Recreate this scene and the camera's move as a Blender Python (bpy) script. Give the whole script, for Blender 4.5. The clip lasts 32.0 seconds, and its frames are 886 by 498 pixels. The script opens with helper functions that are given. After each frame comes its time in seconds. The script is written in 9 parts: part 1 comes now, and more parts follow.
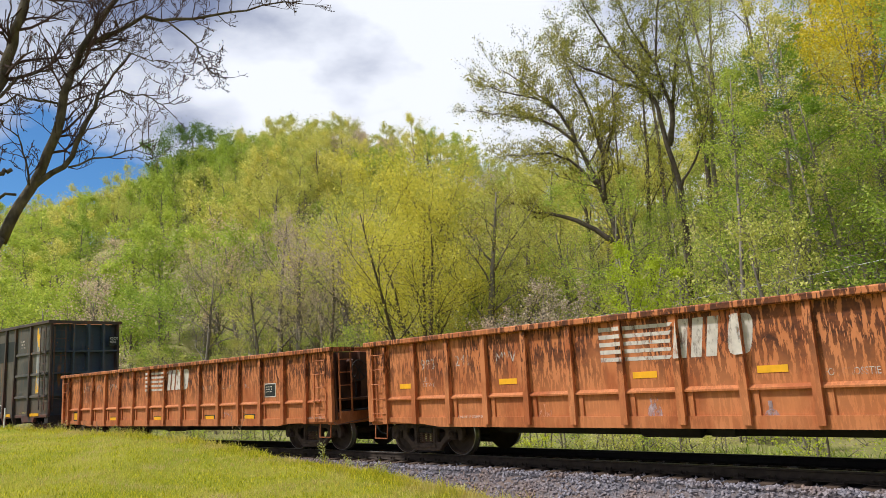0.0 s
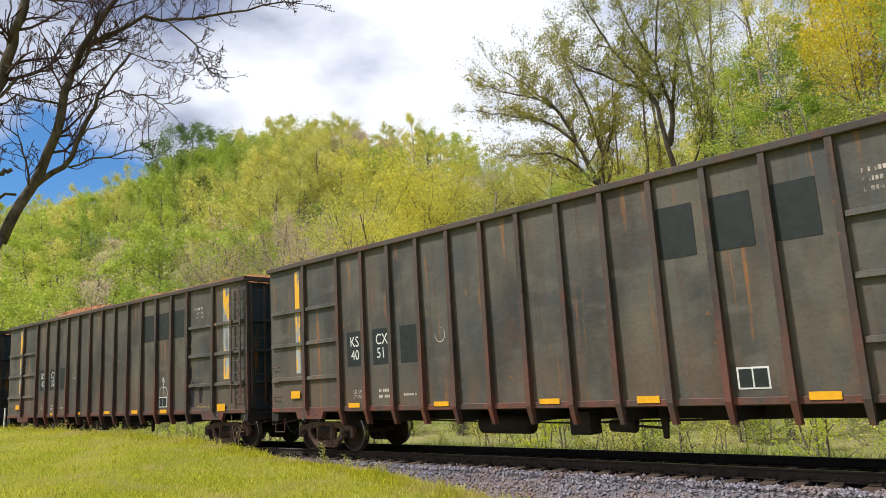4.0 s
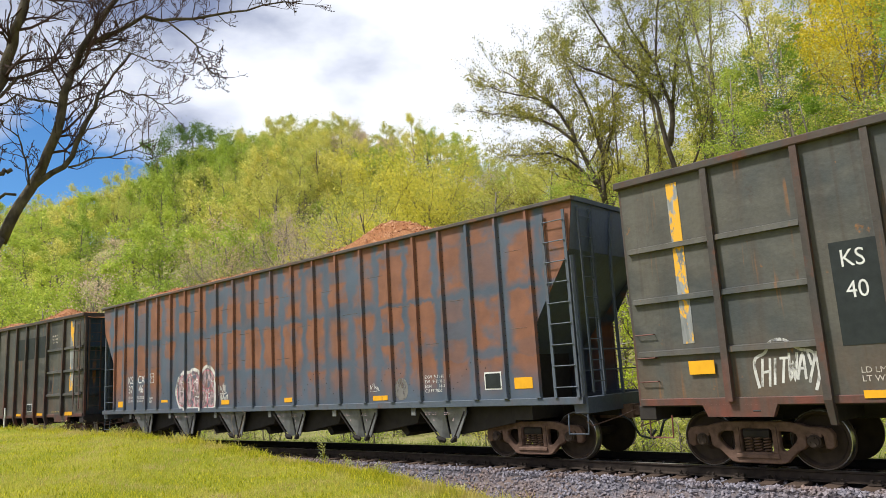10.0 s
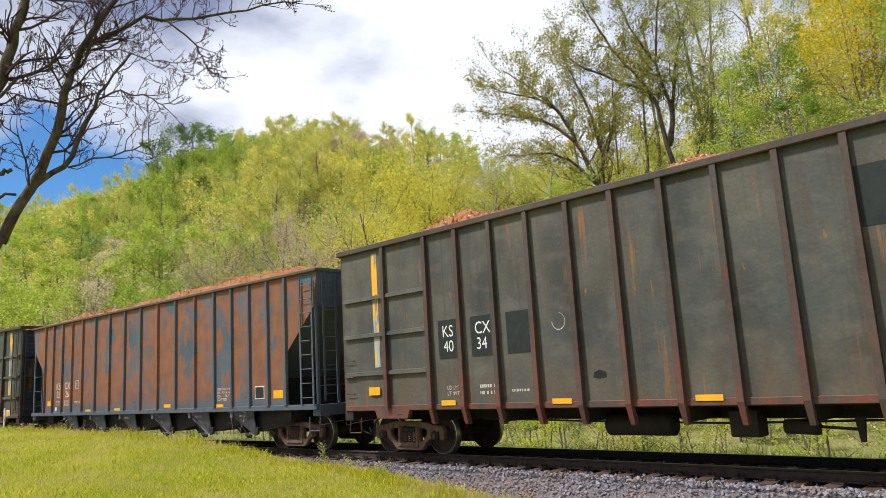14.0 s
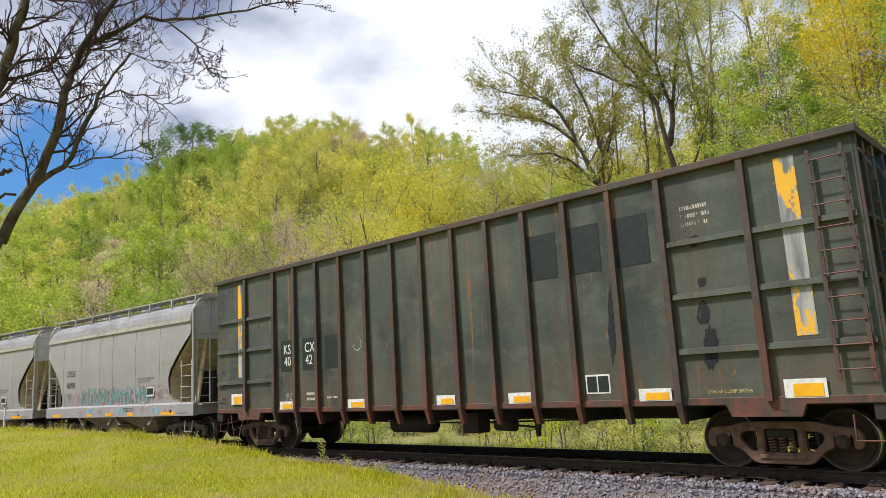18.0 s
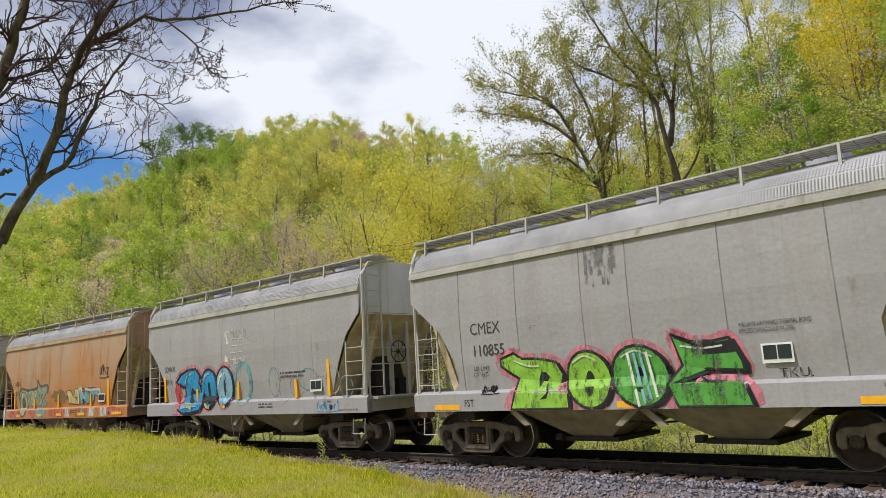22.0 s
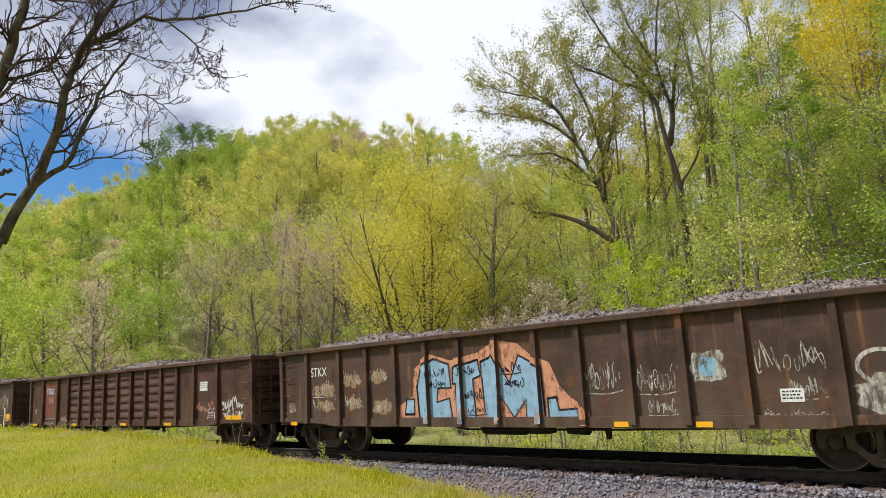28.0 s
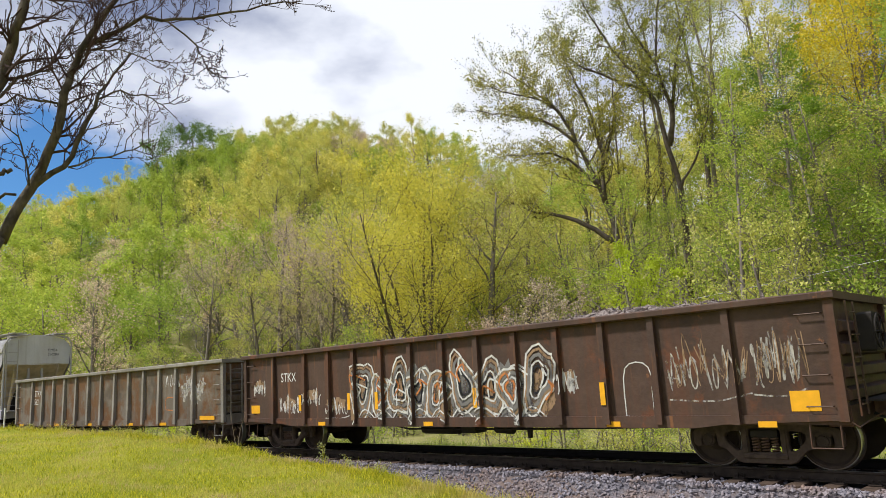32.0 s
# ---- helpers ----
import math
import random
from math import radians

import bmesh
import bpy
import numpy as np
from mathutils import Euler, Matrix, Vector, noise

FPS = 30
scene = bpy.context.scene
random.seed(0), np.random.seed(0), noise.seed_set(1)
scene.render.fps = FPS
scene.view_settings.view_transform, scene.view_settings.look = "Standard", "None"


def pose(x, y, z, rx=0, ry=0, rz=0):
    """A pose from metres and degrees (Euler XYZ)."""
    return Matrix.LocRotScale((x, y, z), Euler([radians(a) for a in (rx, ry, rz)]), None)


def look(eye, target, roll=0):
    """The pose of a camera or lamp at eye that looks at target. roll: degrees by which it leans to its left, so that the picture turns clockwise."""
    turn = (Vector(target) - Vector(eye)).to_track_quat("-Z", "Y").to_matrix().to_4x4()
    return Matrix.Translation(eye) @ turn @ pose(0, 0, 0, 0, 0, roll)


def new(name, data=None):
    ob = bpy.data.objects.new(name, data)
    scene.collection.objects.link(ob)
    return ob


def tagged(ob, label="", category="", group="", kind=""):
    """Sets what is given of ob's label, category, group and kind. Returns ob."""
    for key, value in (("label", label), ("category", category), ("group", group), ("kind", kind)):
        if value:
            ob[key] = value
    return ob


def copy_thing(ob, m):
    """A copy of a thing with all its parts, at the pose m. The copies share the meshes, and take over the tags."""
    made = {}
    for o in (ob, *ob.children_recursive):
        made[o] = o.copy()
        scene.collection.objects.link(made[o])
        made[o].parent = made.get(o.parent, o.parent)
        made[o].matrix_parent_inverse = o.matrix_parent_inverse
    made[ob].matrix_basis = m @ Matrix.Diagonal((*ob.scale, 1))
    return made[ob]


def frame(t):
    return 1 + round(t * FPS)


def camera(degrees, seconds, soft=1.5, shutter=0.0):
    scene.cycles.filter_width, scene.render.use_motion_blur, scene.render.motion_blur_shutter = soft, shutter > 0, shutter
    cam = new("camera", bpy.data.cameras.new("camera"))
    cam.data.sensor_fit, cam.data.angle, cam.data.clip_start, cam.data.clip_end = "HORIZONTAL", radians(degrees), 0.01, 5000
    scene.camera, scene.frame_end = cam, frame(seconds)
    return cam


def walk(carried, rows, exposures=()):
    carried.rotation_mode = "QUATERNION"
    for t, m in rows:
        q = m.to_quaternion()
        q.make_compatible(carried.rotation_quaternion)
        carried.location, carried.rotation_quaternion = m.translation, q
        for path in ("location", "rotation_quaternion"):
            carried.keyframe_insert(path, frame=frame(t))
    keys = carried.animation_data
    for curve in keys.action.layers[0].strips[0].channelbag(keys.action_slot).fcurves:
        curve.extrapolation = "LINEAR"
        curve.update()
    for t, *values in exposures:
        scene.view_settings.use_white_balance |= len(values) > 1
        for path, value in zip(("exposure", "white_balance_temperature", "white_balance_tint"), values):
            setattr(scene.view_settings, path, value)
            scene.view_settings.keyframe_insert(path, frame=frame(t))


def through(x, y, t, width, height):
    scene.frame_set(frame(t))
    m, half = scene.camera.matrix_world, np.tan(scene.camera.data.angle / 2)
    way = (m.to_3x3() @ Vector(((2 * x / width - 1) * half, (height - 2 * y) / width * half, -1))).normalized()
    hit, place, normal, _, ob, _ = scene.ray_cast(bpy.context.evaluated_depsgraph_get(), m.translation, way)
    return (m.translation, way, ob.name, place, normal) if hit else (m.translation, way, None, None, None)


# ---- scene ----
SECONDS = 32.0
cam = camera(62.9, SECONDS, soft=0.7)
EYE = (0.0, -12.965, 1.76)
VIEW = look(EYE, (-6.964, -5.999, 3.4827), -3.41)
walk(cam, [(0.0, VIEW), (32.0, VIEW)],
     exposures=[(0.0, -0.34), (3.0, -0.28), (6.0, -0.18), (10.0, -0.18), (18.0, -0.24), (20.0, -0.4), (25.0, -0.45), (28.0, -0.32), (32.0, -0.3)])

# ---- sky and sun ----
SUN = Vector((-0.34, -0.49, 0.80)).normalized()
sun = new("sun", bpy.data.lights.new("sun", "SUN"))
sun.data.energy, sun.data.angle, sun.data.color = 5.0, radians(5), (1.0, 0.965, 0.91)
sun.matrix_world = look(SUN * 100, (0, 0, 0))
world = bpy.data.worlds.new("sky")
scene.world = world
world.use_nodes = True
wn, wl = world.node_tree.nodes, world.node_tree.links
wn.clear()


def wnode(kind, **values):
    n = wn.new(kind)
    for k, v in values.items():
        n.inputs[k].default_value = v
    return n


w_out = wn.new("ShaderNodeOutputWorld")
w_sky = wn.new("ShaderNodeTexSky")
w_sky.sky_type, w_sky.sun_disc = "NISHITA", False
w_sky.dust_density, w_sky.ozone_density = 0.1, 4.0
w_sky.sun_elevation = math.asin(SUN.z)
w_sky.sun_rotation = math.atan2(SUN.x, SUN.y)
w_bg = wnode("ShaderNodeBackground", Strength=0.14)
w_cl = wnode("ShaderNodeBackground", Strength=1.0)
w_mix = wn.new("ShaderNodeMixShader")
w_tc = wn.new("ShaderNodeTexCoord")
w_map = wn.new("ShaderNodeMapping")
w_map.inputs["Scale"].default_value = (1.0, 1.0, 2.2)
w_map.inputs["Location"].default_value = (0.35, 0.1, 0.2)
w_n1 = wnode("ShaderNodeTexNoise", Scale=2.3, Detail=7.0, Roughness=0.55, Distortion=0.25)
w_n2 = wnode("ShaderNodeTexNoise", Scale=4.2, Detail=8.0, Roughness=0.52)
w_m1 = wn.new("ShaderNodeValToRGB")
w_m1.color_ramp.elements[0].position, w_m1.color_ramp.elements[1].position = 0.36, 0.47
w_m2 = wn.new("ShaderNodeValToRGB")
w_m2.color_ramp.elements[0].position, w_m2.color_ramp.elements[1].position = 0.42, 0.76
w_m2.color_ramp.elements[0].color, w_m2.color_ramp.elements[1].color = (0.30, 0.36, 0.56, 1), (1.20, 1.25, 1.38, 1)
wl.new(w_tc.outputs["Generated"], w_map.inputs["Vector"])
wl.new(w_map.outputs["Vector"], w_n1.inputs["Vector"])
wl.new(w_map.outputs["Vector"], w_n2.inputs["Vector"])



def facing(az, el, gain, at):
    """Grows towards one part of the sky: a broad change in the cloud cover."""
    d = wn.new("ShaderNodeVectorMath")
    d.operation = "DOT_PRODUCT"
    a, e = radians(az), radians(el)
    d.inputs[1].default_value = (-math.sin(a) * math.cos(e), math.cos(a) * math.cos(e), math.sin(e))
    wl.new(w_tc.outputs["Generated"], d.inputs[0])
    m = wn.new("ShaderNodeMapRange")
    m.inputs["From Min"].default_value, m.inputs["From Max"].default_value = at
    m.inputs["To Min"].default_value, m.inputs["To Max"].default_value = gain
    wl.new(d.outputs["Value"], m.inputs["Value"])
    return m.outputs["Result"]


def wmath(op, a, b):
    m = wn.new("ShaderNodeMath")
    m.operation = op
    wl.new(a, m.inputs[0])
    wl.new(b, m.inputs[1])
    return m.outputs[0]


w_fac1 = wmath("ADD", w_n1.outputs["Fac"], facing(73.0, 12.0, (0.2, -0.16), (0.982, 0.9965)))
w_fac2 = wmath("ADD", w_n2.outputs["Fac"], facing(47.5, 23.0, (-0.06, 0.26), (0.958, 0.9955)))
w_fac2 = wmath("ADD", w_fac2, facing(63, 18.0, (0.02, 0.20), (0.984, 0.997)))
w_fac2 = wmath("ADD", w_fac2, facing(70, 30.0, (0.0, -0.14), (0.968, 0.994)))
w_fac2 = wmath("ADD", w_fac2, facing(145, 53, (-0.02, 0.24), (0.3, 0.9)))
w_fac2 = wmath("ADD", w_fac2, facing(27, 23.0, (0.0, 0.12), (0.955, 0.99)))
wl.new(w_fac2, w_m2.inputs["Fac"])
wl.new(w_fac1, w_m1.inputs["Fac"])
wl.new(w_m2.outputs["Color"], w_cl.inputs["Color"])
w_deep = wn.new("ShaderNodeMix")
w_deep.data_type, w_deep.blend_type = "RGBA", "MULTIPLY"
w_deep.inputs["Factor"].default_value = 1.0
w_deep.inputs[7].default_value = (0.55, 0.88, 1.12, 1)
wl.new(w_sky.outputs["Color"], w_deep.inputs[6])
wl.new(w_deep.outputs[2], w_bg.inputs["Color"])
wl.new(w_m1.outputs["Color"], w_mix.inputs["Fac"])
wl.new(w_bg.outputs["Background"], w_mix.inputs[1])
wl.new(w_cl.outputs["Background"], w_mix.inputs[2])
wl.new(w_mix.outputs["Shader"], w_out.inputs["Surface"])
# ---- materials ----
def rgba(c):
    return (c[0], c[1], c[2], 1.0)


class Mat:
    """A small node builder for one material."""

    def __init__(self, name, rough=0.8, metal=0.0):
        self.m = bpy.data.materials.new(name)
        self.m.use_nodes = True
        self.t = self.m.node_tree
        self.b = self.t.nodes["Principled BSDF"]
        self.b.inputs["Roughness"].default_value = rough
        self.b.inputs["Metallic"].default_value = metal
        self.b.inputs["Specular IOR Level"].default_value = 0.3
        self.co = self.t.nodes.new("ShaderNodeTexCoord").outputs["Object"]

    def node(self, kind, **values):
        n = self.t.nodes.new(kind)
        for k, v in values.items():
            n.inputs[k].default_value = v
        return n

    def link(self, a, b):
        self.t.links.new(a, b)

    def noise(self, scale, detail=4.0, stretch=(1, 1, 1), shift=(0, 0, 0), rough=0.55):
        mp = self.t.nodes.new("ShaderNodeMapping")
        mp.inputs["Scale"].default_value = stretch
        mp.inputs["Location"].default_value = shift
        n = self.node("ShaderNodeTexNoise", Scale=scale, Detail=detail, Roughness=rough)
        self.link(self.co, mp.inputs["Vector"])
        self.link(mp.outputs["Vector"], n.inputs["Vector"])
        return n.outputs["Fac"]

    def ramp(self, fac, lo, hi, a=(0, 0, 0), b=(1, 1, 1)):
        r = self.t.nodes.new("ShaderNodeValToRGB")
        r.color_ramp.elements[0].position, r.color_ramp.elements[1].position = lo, hi
        r.color_ramp.elements[0].color, r.color_ramp.elements[1].color = rgba(a), rgba(b)
        self.link(fac, r.inputs["Fac"])
        return r.outputs["Color"]

    def mix(self, fac, a, b, mode="MIX"):
        n = self.t.nodes.new("ShaderNodeMix")
        n.data_type, n.blend_type = "RGBA", mode
        for sock, v in ((n.inputs[0], fac), (n.inputs[6], a), (n.inputs[7], b)):
            if isinstance(v, bpy.types.NodeSocket):
                self.link(v, sock)
            elif isinstance(v, (int, float)):
                sock.default_value = v
            else:
                sock.default_value = rgba(v)
        return n.outputs[2]

    def times(self, a, b):
        n = self.t.nodes.new("ShaderNodeMath")
        n.operation = "MULTIPLY"
        for sock, v in zip(n.inputs, (a, b)):
            if isinstance(v, (int, float)):
                sock.default_value = v
            else:
                self.link(v, sock)
        return n.outputs[0]

    def random(self):
        return self.t.nodes.new("ShaderNodeObjectInfo").outputs["Random"]

    def island(self):
        return self.t.nodes.new("ShaderNodeNewGeometry").outputs["Random Per Island"]

    def color(self, c):
        if isinstance(c, bpy.types.NodeSocket):
            self.link(c, self.b.inputs["Base Color"])
        else:
            self.b.inputs["Base Color"].default_value = rgba(c)
        return self

    def bump(self, height, strength=0.4, dist=0.02):
        n = self.node("ShaderNodeBump", Strength=strength, Distance=dist)
        self.link(height, n.inputs["Height"])
        self.link(n.outputs["Normal"], self.b.inputs["Normal"])
        return self


def painted(name, base, worn, rust, amount=0.5, streaks=0.35, rough=0.6, shift=0.0, foot=None, mottle=0.5, drip=None):
    """Weathered paint on steel: faded patches, rust spots and streaks that run down; foot: (height, colour) of splash rust."""
    k = Mat(name, rough)
    sh = (shift, shift * 0.7, 0)
    c = k.mix(k.ramp(k.noise(0.55, 5, (1, 1, 1), sh), 0.35, 0.68), base, worn)
    c = k.mix(k.times(k.ramp(k.noise(1.0, 4, (1, 1, 0.45), (shift + 8, 1, 2), 0.5), 0.50, 0.70), mottle), c, tuple(x * 0.5 for x in base))
    c = k.mix(k.times(k.ramp(k.noise(1.7, 3, (0.8, 1, 1.4), (shift + 2, 5, 2), 0.5), 0.52, 0.72), mottle), c, tuple(0.5 * x + 0.75 * y for x, y in zip(base, worn)))
    c = k.mix(k.times(k.ramp(k.noise(2.2, 6, (1.6, 1, 0.16), sh), 0.5, 0.72), streaks), c, rust)
    c = k.mix(k.times(k.ramp(k.noise(5.0, 4, (1.6, 1, 0.05), (shift + 6, 2, 0)), 0.58, 0.70), streaks * 0.7), c, tuple(x * 0.8 for x in rust))
    spots = k.ramp(k.noise(1.5, 9, (1, 1, 0.8), (shift + 3, 0, 1), 0.68), 0.66 - 0.2 * amount, 0.72 - 0.16 * amount)
    c = k.mix(k.times(spots, min(1.0, 0.45 + amount)), c, rust)
    if drip:
        fall = k.ramp(k.noise(3.4, 5, (2.0, 1, 0.09), (shift + 1, 4, 2)), 0.60, 0.68)
        patch = k.ramp(k.noise(0.8, 3, (1, 1, 1), (shift + 7, 4, 2)), 0.46, 0.60)
        c = k.mix(k.times(k.mix(1.0, fall, patch, "MULTIPLY"), 0.75), c, drip)
        c = k.mix(k.times(k.ramp(k.noise(4.5, 8, (1, 1, 0.7), (shift + 5, 1, 1), 0.65), 0.66, 0.71), 0.8), c, drip)
    if foot:
        sep = k.t.nodes.new("ShaderNodeSeparateXYZ")
        k.link(k.co, sep.inputs["Vector"])
        up = k.ramp(k.times(sep.outputs["Z"], 0.2), 0.18, foot[0] * 0.2, (1, 1, 1), (0, 0, 0))
        c = k.mix(k.mix(1.0, up, k.ramp(k.noise(1.9, 5, (1.4, 1, 0.5), (shift, 3, 0)), 0.38, 0.62), "MULTIPLY"), c, foot[1])
    c = k.mix(0.10, c, k.ramp(k.noise(16, 5), 0.3, 0.7), "SOFT_LIGHT")
    k.color(c).bump(k.mix(0.55, k.noise(7, 6), k.noise(0.9, 2, (1, 1, 0.8), sh)), 0.35, 0.06)
    return k.m


def plain(name, c, rough=0.6, metal=0.0, vary=0.25, scale=6.0):
    k = Mat(name, rough, metal)
    dark = tuple(x * (1 - vary) for x in c)
    light = tuple(min(1, x * (1 + vary * 0.6)) for x in c)
    k.color(k.mix(k.ramp(k.noise(scale, 6), 0.3, 0.7), dark, light)).bump(k.noise(scale * 5, 3), 0.15, 0.01)
    return k.m


def leafy(name, c1, c2, through=0.45):
    """Leaves: colour varies leaf by leaf and tree by tree, and light passes through."""
    k = Mat(name, 0.6)
    col = k.mix(k.island(), c1, c2)
    rnd = k.ramp(k.random(), 0.0, 1.0, (0.82, 0.88, 0.82), (1.2, 1.12, 1.04))
    col = k.mix(1.0, col, rnd, "MULTIPLY")
    k.color(col)
    tr = k.t.nodes.new("ShaderNodeBsdfTranslucent")
    k.link(col, tr.inputs["Color"])
    ms = k.node("ShaderNodeMixShader", Fac=through)
    out = k.t.nodes["Material Output"]
    k.link(k.b.outputs["BSDF"], ms.inputs[1])
    k.link(tr.outputs["BSDF"], ms.inputs[2])
    k.link(ms.outputs["Shader"], out.inputs["Surface"])
    return k.m


STEEL_DARK = plain("underframe_grime", (0.035, 0.030, 0.027), 0.8)
TRUCK = plain("truck_rust", (0.165, 0.100, 0.074), 0.8, 0.0, 0.45, 9)
# darker copy of the truck rust for gondolas, with underbody shade in its colour
TRUCK_DARK = plain("shaded_truck", (0.085, 0.060, 0.047), 0.85, 0.0, 0.45, 9)
WHEEL = plain("wheel_brown_steel", (0.062, 0.044, 0.034), 0.85, 0.0, 0.35, 5)
TREAD = plain("bright_tread_steel", (0.45, 0.44, 0.42), 0.3, 0.9, 0.2)
YELLOW = plain("yellow_reflector", (0.85, 0.42, 0.02), 0.5, 0, 0.12)
WHITE = plain("white_stencil_paint", (0.72, 0.72, 0.70), 0.6, 0, 0.2, 9)
BLACK = plain("black_patch_paint", (0.022, 0.028, 0.028), 0.6, 0, 0.3)
# ---- mesh helpers ----
class Geo:
    """Collects vertices and faces of one mesh."""

    def __init__(self):
        self.v, self.f, self.k, self.now = [], [], [], 0

    def add(self, verts, faces):
        n = len(self.v)
        self.v.extend(verts)
        self.f.extend([tuple(i + n for i in f) for f in faces])
        self.k.extend([self.now] * len(faces))
        return self

    def box(self, x0, x1, y0, y1, z0, z1, c=0.0):
        """A box; c chamfers its edges along x."""
        x0, x1 = min(x0, x1), max(x0, x1)
        y0, y1 = min(y0, y1), max(y0, y1)
        z0, z1 = min(z0, z1), max(z0, z1)
        if c <= 0:
            v = [(x, y, z) for x in (x0, x1) for y in (y0, y1) for z in (z0, z1)]
            return self.add(v, [(0, 1, 3, 2), (4, 6, 7, 5), (0, 4, 5, 1), (2, 3, 7, 6), (0, 2, 6, 4), (1, 5, 7, 3)])
        ring = [(y0 + c, z0), (y1 - c, z0), (y1, z0 + c), (y1, z1 - c), (y1 - c, z1), (y0 + c, z1), (y0, z1 - c), (y0, z0 + c)]
        return self.loft([[(x0, y, z) for y, z in ring], [(x1, y, z) for y, z in ring]])

    def loft(self, rings, closed=True, caps=True):
        """Joins rings of equal length."""
        n = len(rings[0])
        v = [p for r in rings for p in r]
        f = []
        for i in range(len(rings) - 1):
            for j in range(n if closed else n - 1):
                k = (j + 1) % n
                f.append((i * n + j, i * n + k, (i + 1) * n + k, (i + 1) * n + j))
        if caps and closed:
            f.append(tuple(range(n))[::-1])
            f.append(tuple(range((len(rings) - 1) * n, len(rings) * n)))
        return self.add(v, f)

    def prism(self, poly, y0, y1):
        """An outline in x, z made solid from y0 to y1."""
        return self.loft([[(x, y0, z) for x, z in poly], [(x, y1, z) for x, z in poly]])

    def prism_x(self, poly, x0, x1):
        """An outline in y, z made solid from x0 to x1."""
        return self.loft([[(x0, y, z) for y, z in poly], [(x1, y, z) for y, z in poly]])

    def tube(self, points, radii, n=6):
        """A round bar along points; radii is one number or one for each point."""
        pts = [Vector(p) for p in points]
        if not isinstance(radii, (list, tuple)):
            radii = [radii] * len(pts)
        rings = []
        side = None
        for i, p in enumerate(pts):
            d = (pts[min(i + 1, len(pts) - 1)] - pts[max(i - 1, 0)])
            d = d.normalized() if d.length > 1e-9 else Vector((0, 0, 1))
            if side is None:
                side = d.orthogonal().normalized()
            side = (side - d * side.dot(d))
            side = side.normalized() if side.length > 1e-6 else d.orthogonal().normalized()
            up = d.cross(side)
            rings.append([tuple(p + (side * math.cos(a) + up * math.sin(a)) * radii[i])
                          for a in (2 * math.pi * j / n for j in range(n))])
        return self.loft(rings)

    def disc(self, x, z, rings, n=24):
        """A turned body round the y axis through x, z: rings of (y, radius)."""
        return self.loft([[(x + r * math.cos(a), y, z + r * math.sin(a)) for a in (2 * math.pi * j / n for j in range(n))]
                          for y, r in rings])

    def mesh(self, name, smooth=False):
        me = bpy.data.meshes.new(name)
        me.from_pydata(self.v, [], self.f)
        if any(self.k):
            me.polygons.foreach_set("material_index", self.k)
        if smooth:
            me.shade_smooth()
        me.update()
        return me


def part(name, geo, material, parent, label="", smooth=False):
    """Links a Geo or a mesh as one object under parent."""
    me = geo.mesh(name, smooth) if isinstance(geo, Geo) else geo
    if not me.materials:
        for m in material if isinstance(material, (list, tuple)) else [material]:
            me.materials.append(m)
    ob = new(name, me)
    ob.parent = parent
    if label:
        tagged(ob, label)
    return ob


def thing(name, label, category, group="", kind="", at=None):
    ob = new(name)
    ob.empty_display_size = 0.3
    tagged(ob, label, category, group, kind)
    if at is not None:
        ob.matrix_world = at
    return ob


# ---- the line of the track: an arc of 300 m radius that bends towards the lawn ----
RADIUS = 300.0


def on_track(s, off=0.0, z=0.0):
    a = s / RADIUS
    return Vector(((RADIUS + off) * math.sin(a), (RADIUS + off) * math.cos(a) - RADIUS, z))


def lateral(x, y):
    """Way along the track and distance from its centre line (positive beyond it)."""
    return RADIUS * math.atan2(x, y + RADIUS), math.hypot(x, y + RADIUS) - RADIUS


def smooth(a, b, x):
    t = min(1.0, max(0.0, (x - a) / (b - a)))
    return t * t * (3 - 2 * t)
# ---- ground ----
def crest(s):
    """Height of the lawn's edge beside the track."""
    k = ((-60, 0.95), (-34, 0.82), (-24, 0.64), (-18.5, 0.46), (-15.5, 0.16), (-12, -0.02), (-8, -0.26), (0, -0.40), (40, -0.45))
    if s <= k[0][0]:
        return k[0][1]
    for (a, za), (b, zb) in zip(k, k[1:]):
        if s <= b:
            return za + (zb - za) * (s - a) / (b - a)
    return k[-1][1]


def ridge(s):
    """The hill is high in the west, dips, and rises again in the east."""
    k = ((-150, 0.86), (-105, 1.00), (-80, 0.92), (-60, 0.56), (-30, 0.50), (-14, 0.80), (2, 1.0))
    if s <= k[0][0]:
        return k[0][1]
    for (a, za), (b, zb) in zip(k, k[1:]):
        if s <= b:
            return za + (zb - za) * smooth(a, b, s)
    return k[-1][1]


def ground_z(x, y):
    s, l = lateral(x, y)
    far = max(0.0, math.hypot(x, y) - 260.0)
    if l < 0:
        m = -l
        edge = 2.45 + 0.9 * smooth(-14, -6, s)
        z = -0.62 + (crest(s) - 0.04 + 0.62) * smooth(edge - 0.5, edge + 0.9, m)
        z += (0.24 - crest(s)) * smooth(5.0, 13.0, m)
        z += 0.035 * noise.noise((x * 0.5, y * 0.5, 3)) * smooth(2.5, 4, m)
        return z - far * 0.004
    z = -0.62 - 0.5 * smooth(2.6, 6.0, l)
    rise = max(0.0, l - 13.0)
    h = 0.58 * rise if rise < 80 else 46.4 + (rise - 80) * 0.05
    h *= smooth(0, 14, rise) * ridge(s)
    h += 2.4 * noise.noise((x * 0.018, y * 0.018, 1.7)) * smooth(10, 50, rise)
    return z + h + 0.12 * noise.noise((x * 0.3, y * 0.3, 5)) * smooth(3, 6, l) - far * 0.03


